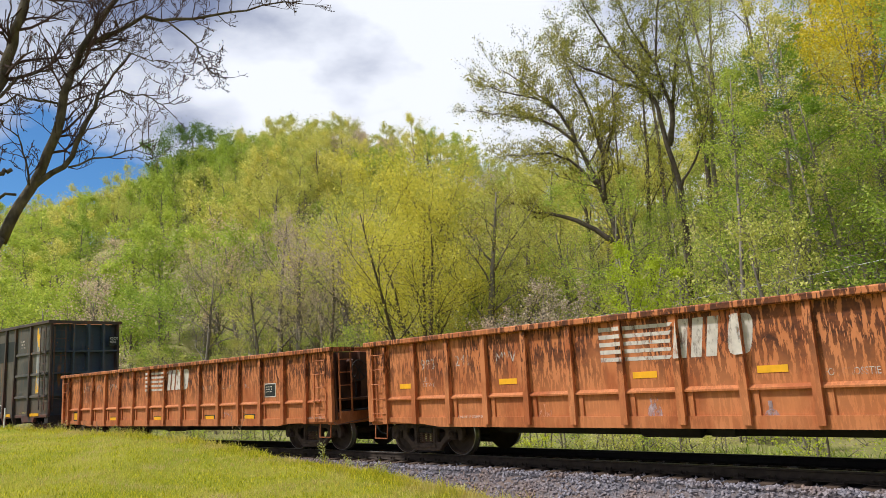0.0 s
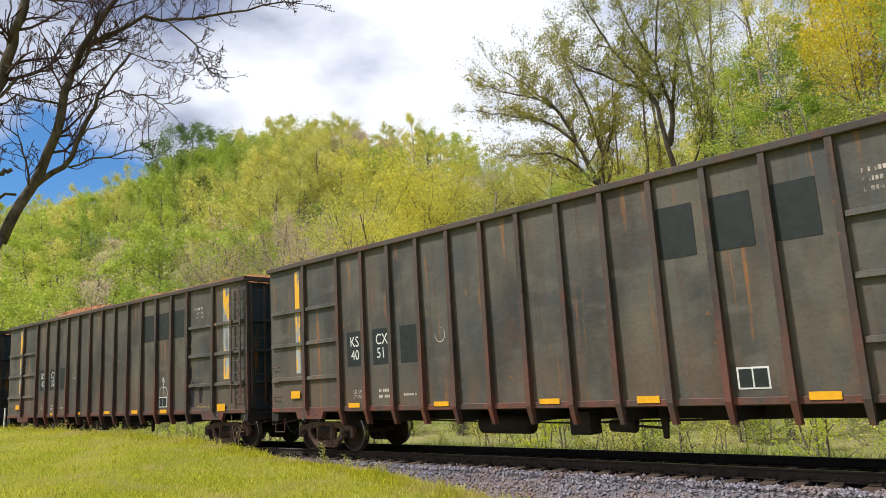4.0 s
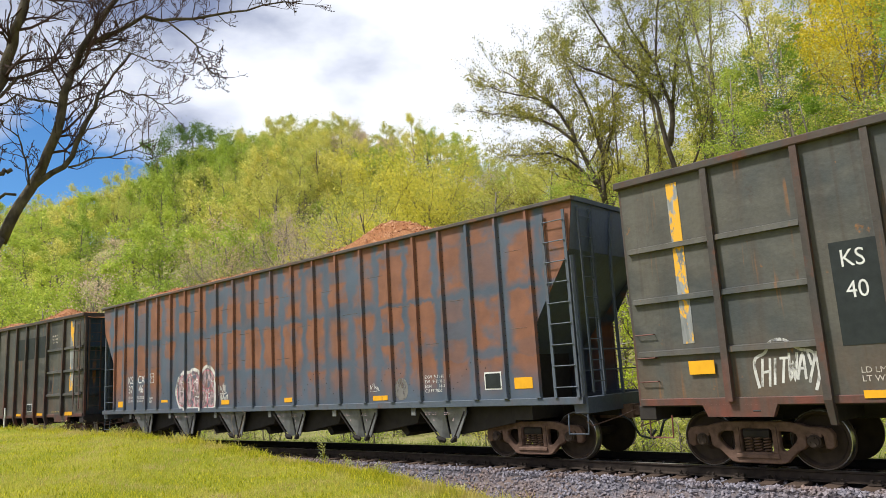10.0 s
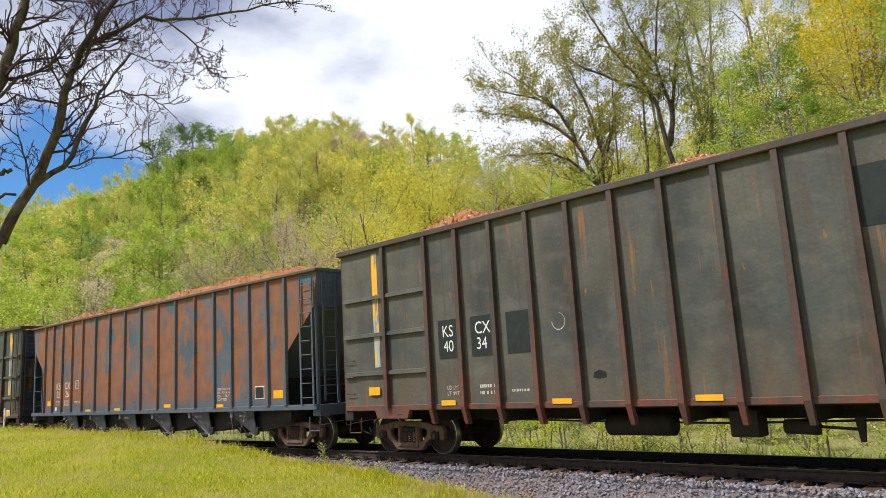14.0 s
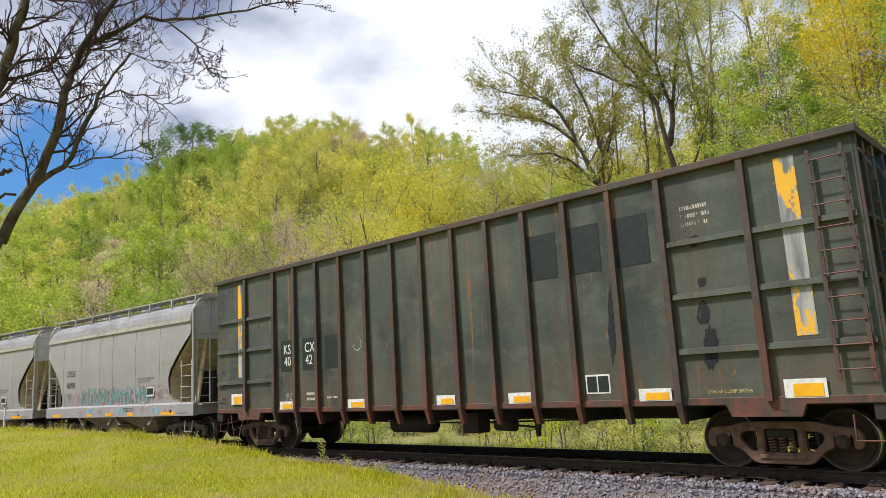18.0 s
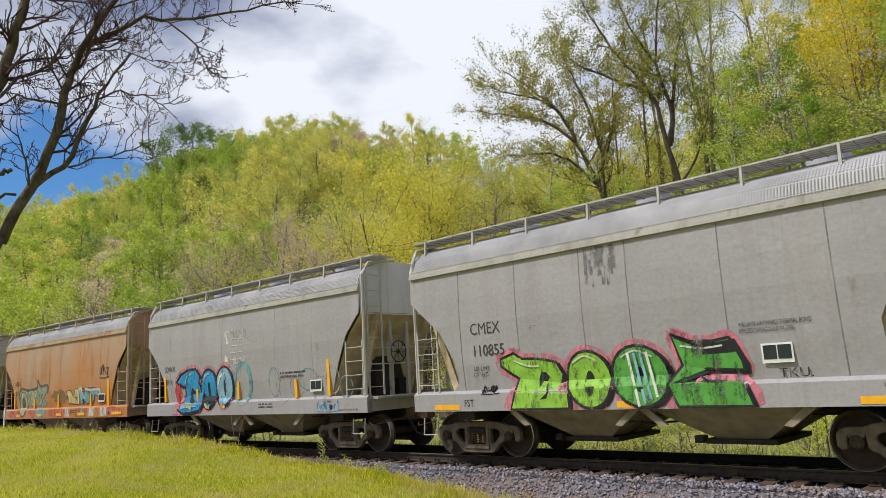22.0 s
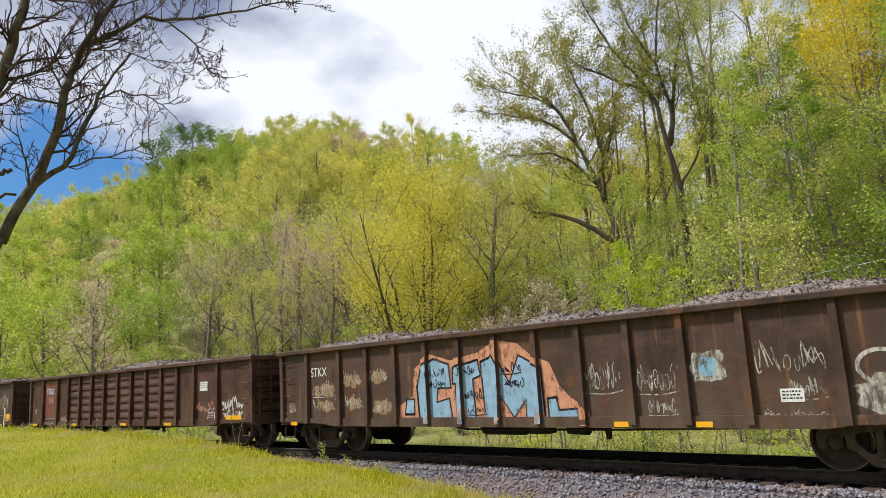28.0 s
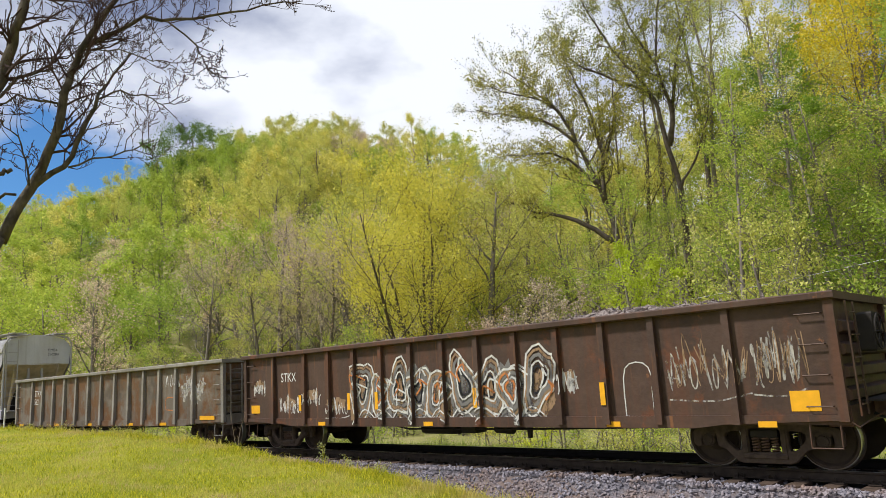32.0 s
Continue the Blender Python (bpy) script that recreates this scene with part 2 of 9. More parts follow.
GRASS = Mat("lawn_grass_soil", 0.9)
_g = GRASS.mix(GRASS.ramp(GRASS.noise(0.35, 5), 0.35, 0.65), (0.27, 0.29, 0.022), (0.43, 0.40, 0.055))
_g = GRASS.mix(GRASS.ramp(GRASS.noise(2.0, 8), 0.55, 0.78), _g, (0.48, 0.40, 0.12))
_g = GRASS.mix(GRASS.times(GRASS.ramp(GRASS.noise(40, 3), 0.4, 0.7), 0.6), _g, (0.12, 0.17, 0.015))
GRASS.b.inputs["Specular IOR Level"].default_value = 0.05
GRASS.color(_g).bump(GRASS.noise(60, 4), 0.8, 0.05)
FLOOR = Mat("forest_floor_litter", 0.95)
_g = FLOOR.mix(FLOOR.ramp(FLOOR.noise(0.4, 6), 0.35, 0.65), (0.19, 0.21, 0.05), (0.34, 0.31, 0.12))
_g = FLOOR.mix(FLOOR.ramp(FLOOR.noise(3.0, 8), 0.52, 0.7), _g, (0.34, 0.27, 0.165))
FLOOR.color(_g).bump(FLOOR.noise(12, 6), 1.0, 0.1)

xs = sorted(set([-900, -600, -420, -320, -260] + list(np.arange(-220, -60, 4.0)) + list(np.arange(-60, 12, 0.8)) + list(np.arange(12, 100, 4.0)) + [140, 200, 300, 450, 700, 900]))
ys = sorted(set([-900, -600, -420, -320, -240] + list(np.arange(-180, -28, 6.0)) + list(np.arange(-28, 12, 0.45)) + list(np.arange(12, 150, 3.5)) + [160, 200, 260, 350, 500, 700, 900]))
gv = [(x, y, ground_z(x, y)) for y in ys for x in xs]
nx = len(xs)
gf = [(j * nx + i, j * nx + i + 1, (j + 1) * nx + i + 1, (j + 1) * nx + i) for j in range(len(ys) - 1) for i in range(nx - 1)]
me = bpy.data.meshes.new("ground")
me.from_pydata([tuple(map(float, v)) for v in gv], [], gf)
me.materials.append(GRASS.m)
me.materials.append(FLOOR.m)
me.polygons.foreach_set("material_index", [1 if lateral(*[sum(gv[i][a] for i in q) / 4 for a in (0, 1)])[1] > 0 else 0 for q in gf])
me.shade_smooth()
ground = tagged(new("ground", me), "mown spring lawn, track bed and wooded hillside soil", "ground", kind="structure")

# ---- track ----
BALLAST = Mat("grey_granite_ballast", 0.9)
_g = BALLAST.mix(BALLAST.ramp(BALLAST.noise(22, 3), 0.35, 0.65), (0.085, 0.08, 0.092), (0.215, 0.20, 0.225))
_g = BALLAST.mix(BALLAST.ramp(BALLAST.noise(1.2, 6), 0.46, 0.7), _g, (0.21, 0.15, 0.12))
BALLAST.color(_g).bump(BALLAST.noise(26, 2), 1.0, 0.06)
STONE = Mat("ballast_stone", 0.85)
_g = STONE.mix(STONE.island(), (0.11, 0.105, 0.125), (0.34, 0.315, 0.35))
_g = STONE.mix(STONE.ramp(STONE.noise(1.1, 6), 0.46, 0.68), _g, (0.27, 0.19, 0.155))
STONE.color(_g)
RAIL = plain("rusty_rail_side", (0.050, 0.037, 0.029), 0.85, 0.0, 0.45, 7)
# far rail and its plates: darker copy that holds the train's shadow
RAIL_SHADED = plain("shaded_far_steel", (0.022, 0.018, 0.016), 0.8, 0, 0.3, 7)
RAILTOP = plain("polished_rail_head", (0.30, 0.29, 0.28), 0.35, 0.8, 0.2)
TIE = Mat("weathered_oak_tie", 0.9)
_g = TIE.mix(TIE.ramp(TIE.noise(3, 8, (1, 0.15, 1)), 0.3, 0.7), (0.045, 0.033, 0.026), (0.155, 0.11, 0.082))
_g = TIE.mix(0.5, _g, TIE.ramp(TIE.random(), 0, 1, (0.45, 0.40, 0.38), (1.2, 1.0, 0.9)), "MULTIPLY")
# middles of the ties blackened to paint in the shade under the cars
_sep = TIE.t.nodes.new("ShaderNodeSeparateXYZ")
TIE.link(TIE.co, _sep.inputs["Vector"])
_sq = TIE.times(_sep.outputs["Y"], _sep.outputs["Y"])
_g = TIE.mix(TIE.ramp(_sq, 0.56, 0.66, (1, 1, 1), (0, 0, 0)), _g, (0.014, 0.012, 0.011))
TIE.color(_g).bump(TIE.noise(8, 6, (1, 0.1, 1)), 0.6, 0.03)


def along(profile, s0, s1, step):
    """Sweeps a profile of (offset, z) along the track."""
    g = Geo()
    n = max(1, int((s1 - s0) / step))
    g.loft([[tuple(on_track(s0 + (s1 - s0) * i / n, o, z)) for o, z in profile] for i in range(n + 1)])
    return g


track = thing("railway_track", "single railway line on grey stone ballast with wooden ties", "railway track", kind="structure")
bed = along([(-2.9, -0.75), (-2.75, -0.62), (-1.75, -0.24), (1.75, -0.24), (2.75, -0.62), (2.9, -0.75)], -330, 330, 3.0)
part("ballast_bed", bed, BALLAST.m, track, "grey crushed stone ballast")
# near-black strip between the rails: the cars' shadow painted as colour
BED_SHADE = plain("car_shade_ballast", (0.016, 0.015, 0.014), 0.9, 0, 0.4, 20)
part("oily_ballast", along([(-0.72, -0.30), (0.72, -0.30), (0.70, -0.20), (-0.70, -0.20)], -330, 330, 3.0), BED_SHADE, track, "black oil-soaked stone between the rails")
for side, nm in ((-1, "rail"), (1, "rail")):
    c = 0.755 * side
    prof = [(c - 0.07, -0.17), (c + 0.07, -0.17), (c + 0.07, -0.158), (c + 0.012, -0.14), (c + 0.012, -0.045), (c + 0.036, -0.032),
            (c + 0.036, -0.004), (c - 0.036, -0.004), (c - 0.036, -0.032), (c - 0.012, -0.045), (c - 0.012, -0.14), (c - 0.07, -0.158)]
    r = part(nm, along(prof, -330, 330, 3.0), RAIL if side < 0 else RAIL_SHADED, track, "brown rusted steel rail")
    top = along([(c - 0.03, -0.0035), (c + 0.03, -0.0035), (c + 0.026, 0.0), (c - 0.026, 0.0)], -330, 330, 3.0)
    part("running_surface", top, RAILTOP, r, "polished bright running surface")

TIE_MESH = Geo().box(-0.115, 0.115, -1.3, 1.3, -0.36, -0.172).mesh("tie")
TIE_MESH.materials.append(TIE.m)
rt = random.Random(3)
for i in range(-112, 14):
    s0 = i * 0.5 + rt.uniform(-0.03, 0.03)
    p = on_track(s0, rt.uniform(-0.05, 0.05), rt.uniform(-0.012, 0.0))
    tie = part("tie", TIE_MESH, TIE.m, track)
    tie.location, tie.rotation_euler.z = p, -s0 / RADIUS + rt.uniform(-0.02, 0.02)
g = Geo()
for i in list(range(-640, -112)) + list(range(14, 640)):
    c, t = on_track(i * 0.5), -i * 0.5 / RADIUS
    dx, dy = Vector((math.cos(t), math.sin(t), 0)) * 0.115, Vector((-math.sin(t), math.cos(t), 0)) * 1.3
    q = [c - dx - dy, c + dx - dy, c + dx + dy, c - dx + dy]
    g.add([(v.x, v.y, -0.174) for v in q] + [(v.x, v.y, -0.36) for v in q], [(0, 1, 2, 3), (0, 4, 5, 1), (1, 5, 6, 2), (2, 6, 7, 3), (3, 7, 4, 0)])
tagged(part("far_ties", g, TIE.m, track), kind="stuff")
# tie plates and spikes
PLATE = Geo().box(-0.09, 0.09, -0.17, 0.17, -0.172, -0.158).mesh("tie_plate")
SPIKE = Geo().box(-0.012, 0.012, -0.012, 0.012, -0.17, -0.115).box(-0.02, 0.02, -0.028, 0.014, -0.122, -0.104).mesh("spike")
for i in range(-60, 6):
    s0 = i * 0.5
    for side in (-0.755, 0.755):
        pl = part("tie_plate", PLATE, RAIL if side < 0 else RAIL_SHADED, track)
        pl.location, pl.rotation_euler.z = on_track(s0, side), -s0 / RADIUS
    for ds in (-0.05, 0.05):
        sp = part("spike", SPIKE, RAIL, track)
        sp.location, sp.rotation_euler.z = on_track(s0 + ds, -0.755 - 0.085), -s0 / RADIUS

# loose stones of the ballast, the nearest shoulder densest
STONES = [[Vector(q).normalized() for q in ((1, 0.1, 0.2), (-1, 0, 0.1), (0, 1, 0.1), (0.1, -1, 0), (0.1, 0.2, 1), (0, 0.1, -1))],
          [Vector(q).normalized() for q in ((1, 0.5, 0.1), (-0.9, 0.4, 0), (-0.4, 0.9, 0.2), (0.3, -1, 0.3), (0.2, 0, 1), (0.1, 0.3, -0.9))]]
FACES = [(0, 2, 4), (2, 1, 4), (1, 3, 4), (3, 0, 4), (2, 0, 5), (1, 2, 5), (3, 1, 5), (0, 3, 5)]
rs = np.random.default_rng(8)
g = Geo()


def bed_z(l):
    a = abs(l)
    return -0.235 if a < 1.75 else -0.24 - 0.38 * (a - 1.75)


for k in range(15500):
    u = rs.random()
    s0 = -27 + 29.5 * rs.random() ** 0.8
    l = -1.05 - 2.1 * rs.random() if u < 0.86 else rs.uniform(-1.0, 2.6)
    if u >= 0.86 and abs((s0 / 0.5) % 1.0 - 0.5) > 0.22:
        s0 += 0.25
    if abs(l) < 1.35 and abs((s0 / 0.5 + 0.5) % 1.0 - 0.5) < 0.22:
        continue
    size = rs.uniform(0.022, 0.042)
    c = on_track(s0, l, bed_z(l) + size * rs.uniform(0.1, 0.8) + (0.03 if -1.75 < l < -1.3 else 0.0))
    m = Matrix.Rotation(rs.uniform(0, 6.28), 3, "Z") @ Matrix.Rotation(rs.uniform(0, 3.1), 3, "X")
    g.add([tuple(c + (m @ q) * size * f) for q, f in zip(STONES[k % 2], rs.uniform(0.75, 1.3, 6))], FACES)
tagged(part("loose_ballast", g, STONE.m, track, "loose grey ballast stones"), kind="stuff")
# ---- trees ----
BARK = Mat("grey_brown_bark", 0.9)
_g = BARK.mix(BARK.ramp(BARK.noise(2.5, 7, (1, 1, 0.25)), 0.3, 0.7), (0.11, 0.094, 0.072), (0.32, 0.28, 0.225))
BARK.color(_g).bump(BARK.noise(9, 6, (1, 1, 0.2)), 0.8, 0.04)
BARK_DARK = plain("reddish_bare_twigs", (0.075, 0.042, 0.036), 0.9, 0, 0.45, 6)
BARK_OAK = plain("dark_limb_bark", (0.125, 0.10, 0.078), 0.9, 0, 0.5, 5)
LEAF_LIME = leafy("lime_spring_leaves", (0.44, 0.455, 0.085), (0.83, 0.79, 0.245), 0.5)
LEAF_GREEN = leafy("fresh_green_leaves", (0.265, 0.39, 0.048), (0.62, 0.69, 0.135), 0.5)
LEAF_GOLD = leafy("golden_young_leaves", (0.52, 0.43, 0.02), (0.90, 0.76, 0.07), 0.5)
LEAF_BUD = leafy("pinkish_tan_buds", (0.54, 0.41, 0.32), (0.84, 0.67, 0.54), 0.4)
LEAF_OLIVE = leafy("olive_young_leaves", (0.24, 0.25, 0.04), (0.64, 0.59, 0.12), 0.5)
LEAF_YELLOW = leafy("yellow_lime_leaves", (0.54, 0.52, 0.065), (0.88, 0.81, 0.165), 0.5)
LEAF_BRIGHT = leafy("bright_lime_leaves", (0.50, 0.58, 0.03), (0.74, 0.78, 0.09), 0.5)
BARK_LAWN = Mat("lichen_bark", 0.9)
_g = BARK_LAWN.mix(BARK_LAWN.ramp(BARK_LAWN.noise(14, 6, (1, 1, 0.4)), 0.35, 0.65), (0.05, 0.040, 0.030), (0.15, 0.122, 0.086))
BARK_LAWN.color(_g).bump(BARK_LAWN.noise(60, 5), 0.8, 0.01)
LEAF_MID = leafy("mid_green_leaves", (0.15, 0.27, 0.028), (0.34, 0.45, 0.06), 0.5)
LEAF_DEEP = leafy("darker_green_leaves", (0.080, 0.171, 0.021), (0.194, 0.296, 0.046), 0.45)


def leaf_mesh(name, pts, size, rng, material, corners=4, flat=1.0):
    """Many small bent leaves or leaf clumps at the given places; flat below 1 lays them level."""
    n = len(pts)
    a = rng.normal(size=(n, 3)) * (1, 1, flat)
    a /= np.linalg.norm(a, axis=1)[:, None]
    b = np.cross(a, rng.normal(size=(n, 3)) * (flat, flat, 1))
    b /= np.linalg.norm(b, axis=1)[:, None]
    sz = size * rng.uniform(0.55, 1.35, size=(n, 1))
    a, b = a * sz, b * sz * 0.62
    c = np.cross(a, b) / sz * 0.25
    v = np.stack([pts - a, pts - b + c, pts + a, pts + b + c] if corners == 4 else [pts - a, pts + a * 0.6 - b, pts + a * 0.6 + b], axis=1).reshape(-1, 3)
    k = corners
    me = bpy.data.meshes.new(name)
    me.vertices.add(k * n)
    me.vertices.foreach_set("co", v.astype(np.float32).ravel())
    me.loops.add(k * n)
    me.loops.foreach_set("vertex_index", np.arange(k * n, dtype=np.int32))
    me.polygons.add(n)
    me.polygons.foreach_set("loop_start", np.arange(0, k * n, k, dtype=np.int32))
    me.update(calc_edges=True)
    me.materials.append(material)
    return me


def limb(rng, start, way, length, sag=0.0, steps=5, wild=0.22):
    pts = [Vector(start)]
    d = Vector(way).normalized()
    for _ in range(steps):
        d = (d + Vector(rng.normal(0, wild, 3)) + Vector((0, 0, sag))).normalized()
        pts.append(pts[-1] + d * (length / steps))
    return pts


def grow(rng, height, spread, clear, limbs, subs, stems=1, lean=(0, 0), up=0.55, thick=0.018, twigs=2, wild=0.2, sides=5, dome=False):
    """Trunk, limbs and twigs as one Geo, and the places where leaves sit."""
    g, tips = Geo(), []
    for st in range(stems):
        base = Vector((rng.normal(0, 0.25), rng.normal(0, 0.25), -0.25)) if stems > 1 else Vector((0, 0, -0.3))
        h = height * rng.uniform(0.85, 1.0) if stems > 1 else height
        out = Vector((lean[0] + (rng.normal(0, 0.25) if stems > 1 else 0), lean[1] + (rng.normal(0, 0.25) if stems > 1 else 0), 1))
        tr = limb(rng, base, out, h * (0.80 if dome else 0.92), 0.06, 9, 0.035)
        r0 = thick * h / math.sqrt(stems) + 0.03
        rad = [r0 * (1.25 if i == 0 else (1 - 0.9 * (i / 9.0) ** 0.9)) + 0.012 for i in range(10)]
        g.tube(tr, rad, 7)
        for k in range(limbs):
            f = clear + (0.98 - clear) * ((k + rng.uniform(0, 0.9)) / limbs)
            i = min(8, int(f * 9))
            p = tr[i].lerp(tr[i + 1], f * 9 - i)
            ang = k * 2.4 + rng.uniform(-0.5, 0.5) + st
            ln = spread * (1.05 - 0.75 * max(0.0, (f - clear) / (1 - clear)) ** 1.3) * rng.uniform(0.7, 1.1)
            if dome:
                ln = spread * math.sqrt(max(0.15, 1 - ((f - 0.5) / 0.62) ** 2)) * rng.uniform(0.75, 1.15)
            way = Vector((math.cos(ang), math.sin(ang), up + 0.6 * f + rng.uniform(-0.2, 0.2)))
            lp = limb(rng, p, way, ln, 0.05, 5, wild)
            lr = max(0.02, rad[i] * 0.42)
            g.tube(lp, [lr * (1 - 0.16 * j) for j in range(6)], sides)
            for m in range(subs):
                q = rng.uniform(0.3, 1.0) * 5
                j = min(4, int(q))
                sp = lp[j].lerp(lp[j + 1], q - j)
                dirn = (lp[j + 1] - lp[j]).normalized() + Vector(rng.normal(0, 0.55, 3)) + Vector((0, 0, 0.25))
                sl = ln * rng.uniform(0.22, 0.45)
                sb = limb(rng, sp, dirn, sl, 0.03, 3, 0.25)
                g.tube(sb, [lr * 0.36, lr * 0.28, lr * 0.2, 0.006], max(3, sides - 1))
                tips += [(sb[1], sl * 0.3), (sb[2], sl * 0.3), (sb[3], sl * 0.35)]
                for w in range(twigs):
                    tw = limb(rng, sb[1 + w % 2], dirn + Vector(rng.normal(0, 0.7, 3)), sl * 0.6, 0.0, 2, 0.3)
                    g.tube(tw, [lr * 0.2, lr * 0.15, 0.004], 3)
                    tips += [(tw[1], sl * 0.22), (tw[2], sl * 0.28)]
            tips += [(lp[4], ln * 0.12), (lp[5], ln * 0.14)]
        tips.append((tr[9], 0.5))
    return g, tips


def leaves_at(rng, tips, count, loose=1.0, share=1.0, flat=1.0):
    """Places for leaves round the tips; share: the part of the tips that carries them."""
    c = np.array([tuple(t[0]) for t in tips])
    s = np.array([t[1] for t in tips])
    on = rng.permutation(len(c))[: max(1, int(len(c) * share))]
    k = on[rng.integers(0, len(on), count)]
    return c[k] + rng.normal(size=(count, 3)) * s[k][:, None] * loose * np.array((1, 1, flat))


def make_tree(seed, kind, label, leaf, count, size, bark=None, loose=1.0, corners=4, share=0.6, flat=1.0, **how):
    """One tree: trunk with its limbs, and a crown of leaves."""
    rng = np.random.default_rng(seed)
    g, tips = grow(rng, **how)
    tree = thing(kind, label, "tree")
    part("trunk", g, bark or BARK.m, tree, smooth=True)
    if count:
        part("crown", leaf_mesh("crown", leaves_at(rng, tips, count, loose, share, flat), size, rng, leaf, corners, min(1.0, flat * 1.6)), leaf, tree)
    return tree


def plant(tree, x, y, turn, scale, dz=0.0, group=""):
    """A copy of a tree that stands on the ground at x, y."""
    tree.scale = (scale, scale, scale)
    c = copy_thing(tree, pose(x, y, ground_z(x, y) + dz, 0, 0, turn))
    tree.scale = (1, 1, 1)
    if group:
        tagged(c, group=group)
    return c


def drop(tree):
    for o in (*tree.children_recursive, tree):
        bpy.data.objects.remove(o)


NEAR = dict(subs=6, twigs=2, sides=3, loose=0.85, dome=True)
FAR = dict(subs=6, twigs=1, sides=3, loose=1.0, dome=True)
lod = []
for how, mul, size, corners in ((NEAR, 1.6, 0.070, 3), (FAR, 1.25, 0.130, 3)):
    n = lambda c: int(c * mul)
    how = dict(how, corners=corners)
    bare = dict(how, subs=how["subs"] + 2, twigs=how["twigs"] + 1)
    lod.append(dict(
        lime=[make_tree(s, "broadleaf_tree", "broadleaf tree with sparse lime-green spring leaves", LEAF_LIME, n(4000), size,
                        height=14.5, spread=4.4, clear=0.25, limbs=12, **how) for s in (11, 12, 13)],
        green=[make_tree(s, "broadleaf_tree", "broadleaf tree in fresh green spring leaf", LEAF_GREEN, n(4200), size,
                         height=14, spread=4.4, clear=0.2, limbs=12, **how) for s in (21, 22)],
        deep=[make_tree(31, "broadleaf_tree", "broadleaf tree with darker green leaves", LEAF_DEEP, n(4200), size,
                        height=15, spread=4.6, clear=0.25, limbs=12, **how)],
        bud=[make_tree(s, "budding_tree", "leafless grey-pink tree just coming into bud", LEAF_BUD, n(3000), size * 0.65,
                       height=13, spread=4.6, clear=0.2, limbs=13, **bare) for s in (41, 42)],
        gold=[make_tree(51, "broadleaf_tree", "tall tree with golden yellow young leaves", LEAF_GOLD, n(4000), size,
                        height=15, spread=4.6, clear=0.3, limbs=12, **how)],
        tall=[make_tree(s, "tall_forest_tree", "tall straight forest tree with thin green crown", LEAF_GREEN, n(3400), size,
                        height=22, spread=4.2, clear=0.45, limbs=12, thick=0.0062, **dict(how, dome=False)) for s in (61, 62, 63)],
        layer=[make_tree(s, "layered_tree", "slender tree with level sprays of yellow-green leaves", lf, n(6200), size * 0.95, share=0.55, flat=0.32,
                         height=15, spread=4.6, clear=0.12, limbs=22, up=-0.12, thick=0.008, **dict(how, dome=False, loose=1.1)) for s, lf in ((66, LEAF_LIME), (67, LEAF_MID), (68, LEAF_MID))],
        ridge=[make_tree(s, "ridge_tree", "low broad tree with dense lime crown on the ridge", lf, n(4200), size,
                         height=9.5, spread=4.4, clear=0.06, limbs=12, **how) for s, lf in ((69, LEAF_LIME), (70, LEAF_YELLOW))],
        under=[make_tree(s, "understorey_tree", "low understorey tree in bright green leaf", lf, n(2000), size * 0.74,
                         height=6.5, spread=2.8, clear=0.1, limbs=9, stems=1, **how) for s, lf in ((64, LEAF_GREEN), (65, LEAF_LIME))],
        ))


def at_bearing(az, r):
    """A place r metres from the lawn's viewing spot, az degrees west of north."""
    a = math.radians(az)
    return EYE[0] - r * math.sin(a), EYE[1] + r * math.cos(a)


scatter = random.Random(5)
spots = []
keep = [at_bearing(47.4, 46), at_bearing(31.0, 44), at_bearing(26.0, 45), at_bearing(30.4, 30), at_bearing(38.6, 34)]
for row in range(5200):
    s = scatter.uniform(-225, 38)
    l = 14 + 92 * scatter.random() ** 0.85
    p = on_track(s, l)
    az = math.degrees(math.atan2(-(p.x - EYE[0]), p.y - EYE[1]))
    if not (3 if l < 40 else 9) < az < 80:
        continue
    gap = 4.6 + 0.042 * l
    if any((p.x - q[0]) ** 2 + (p.y - q[1]) ** 2 < gap * gap for q in spots) or any((p.x - q[0]) ** 2 + (p.y - q[1]) ** 2 < 16 for q in keep):
        continue
    spots.append((p.x, p.y, az, l))
for row in range(900):
    p = on_track(scatter.uniform(-190, -40), scatter.uniform(72, 112))
    az = math.degrees(math.atan2(-(p.x - EYE[0]), p.y - EYE[1]))
    if 34 < az < 76 and not any((p.x - q[0]) ** 2 + (p.y - q[1]) ** 2 < 17 for q in spots):
        spots.append((p.x, p.y, az, 90))
for row in range(150):
    p = on_track(scatter.uniform(-28, 12), scatter.uniform(16, 50))
    az = math.degrees(math.atan2(-(p.x - EYE[0]), p.y - EYE[1]))
    if 4 < az < 23 and not any((p.x - q[0]) ** 2 + (p.y - q[1]) ** 2 < 14 for q in spots):
        spots.append((p.x, p.y, az, 30))
for az in range(50, 63):
    for r in (112, 121, 130):
        x, y = at_bearing(az + scatter.uniform(-0.6, 0.6), r + scatter.uniform(-4, 4))
        if not any((x - q[0]) ** 2 + (y - q[1]) ** 2 < 20 for q in spots):
            spots.append((x, y, az, 90))
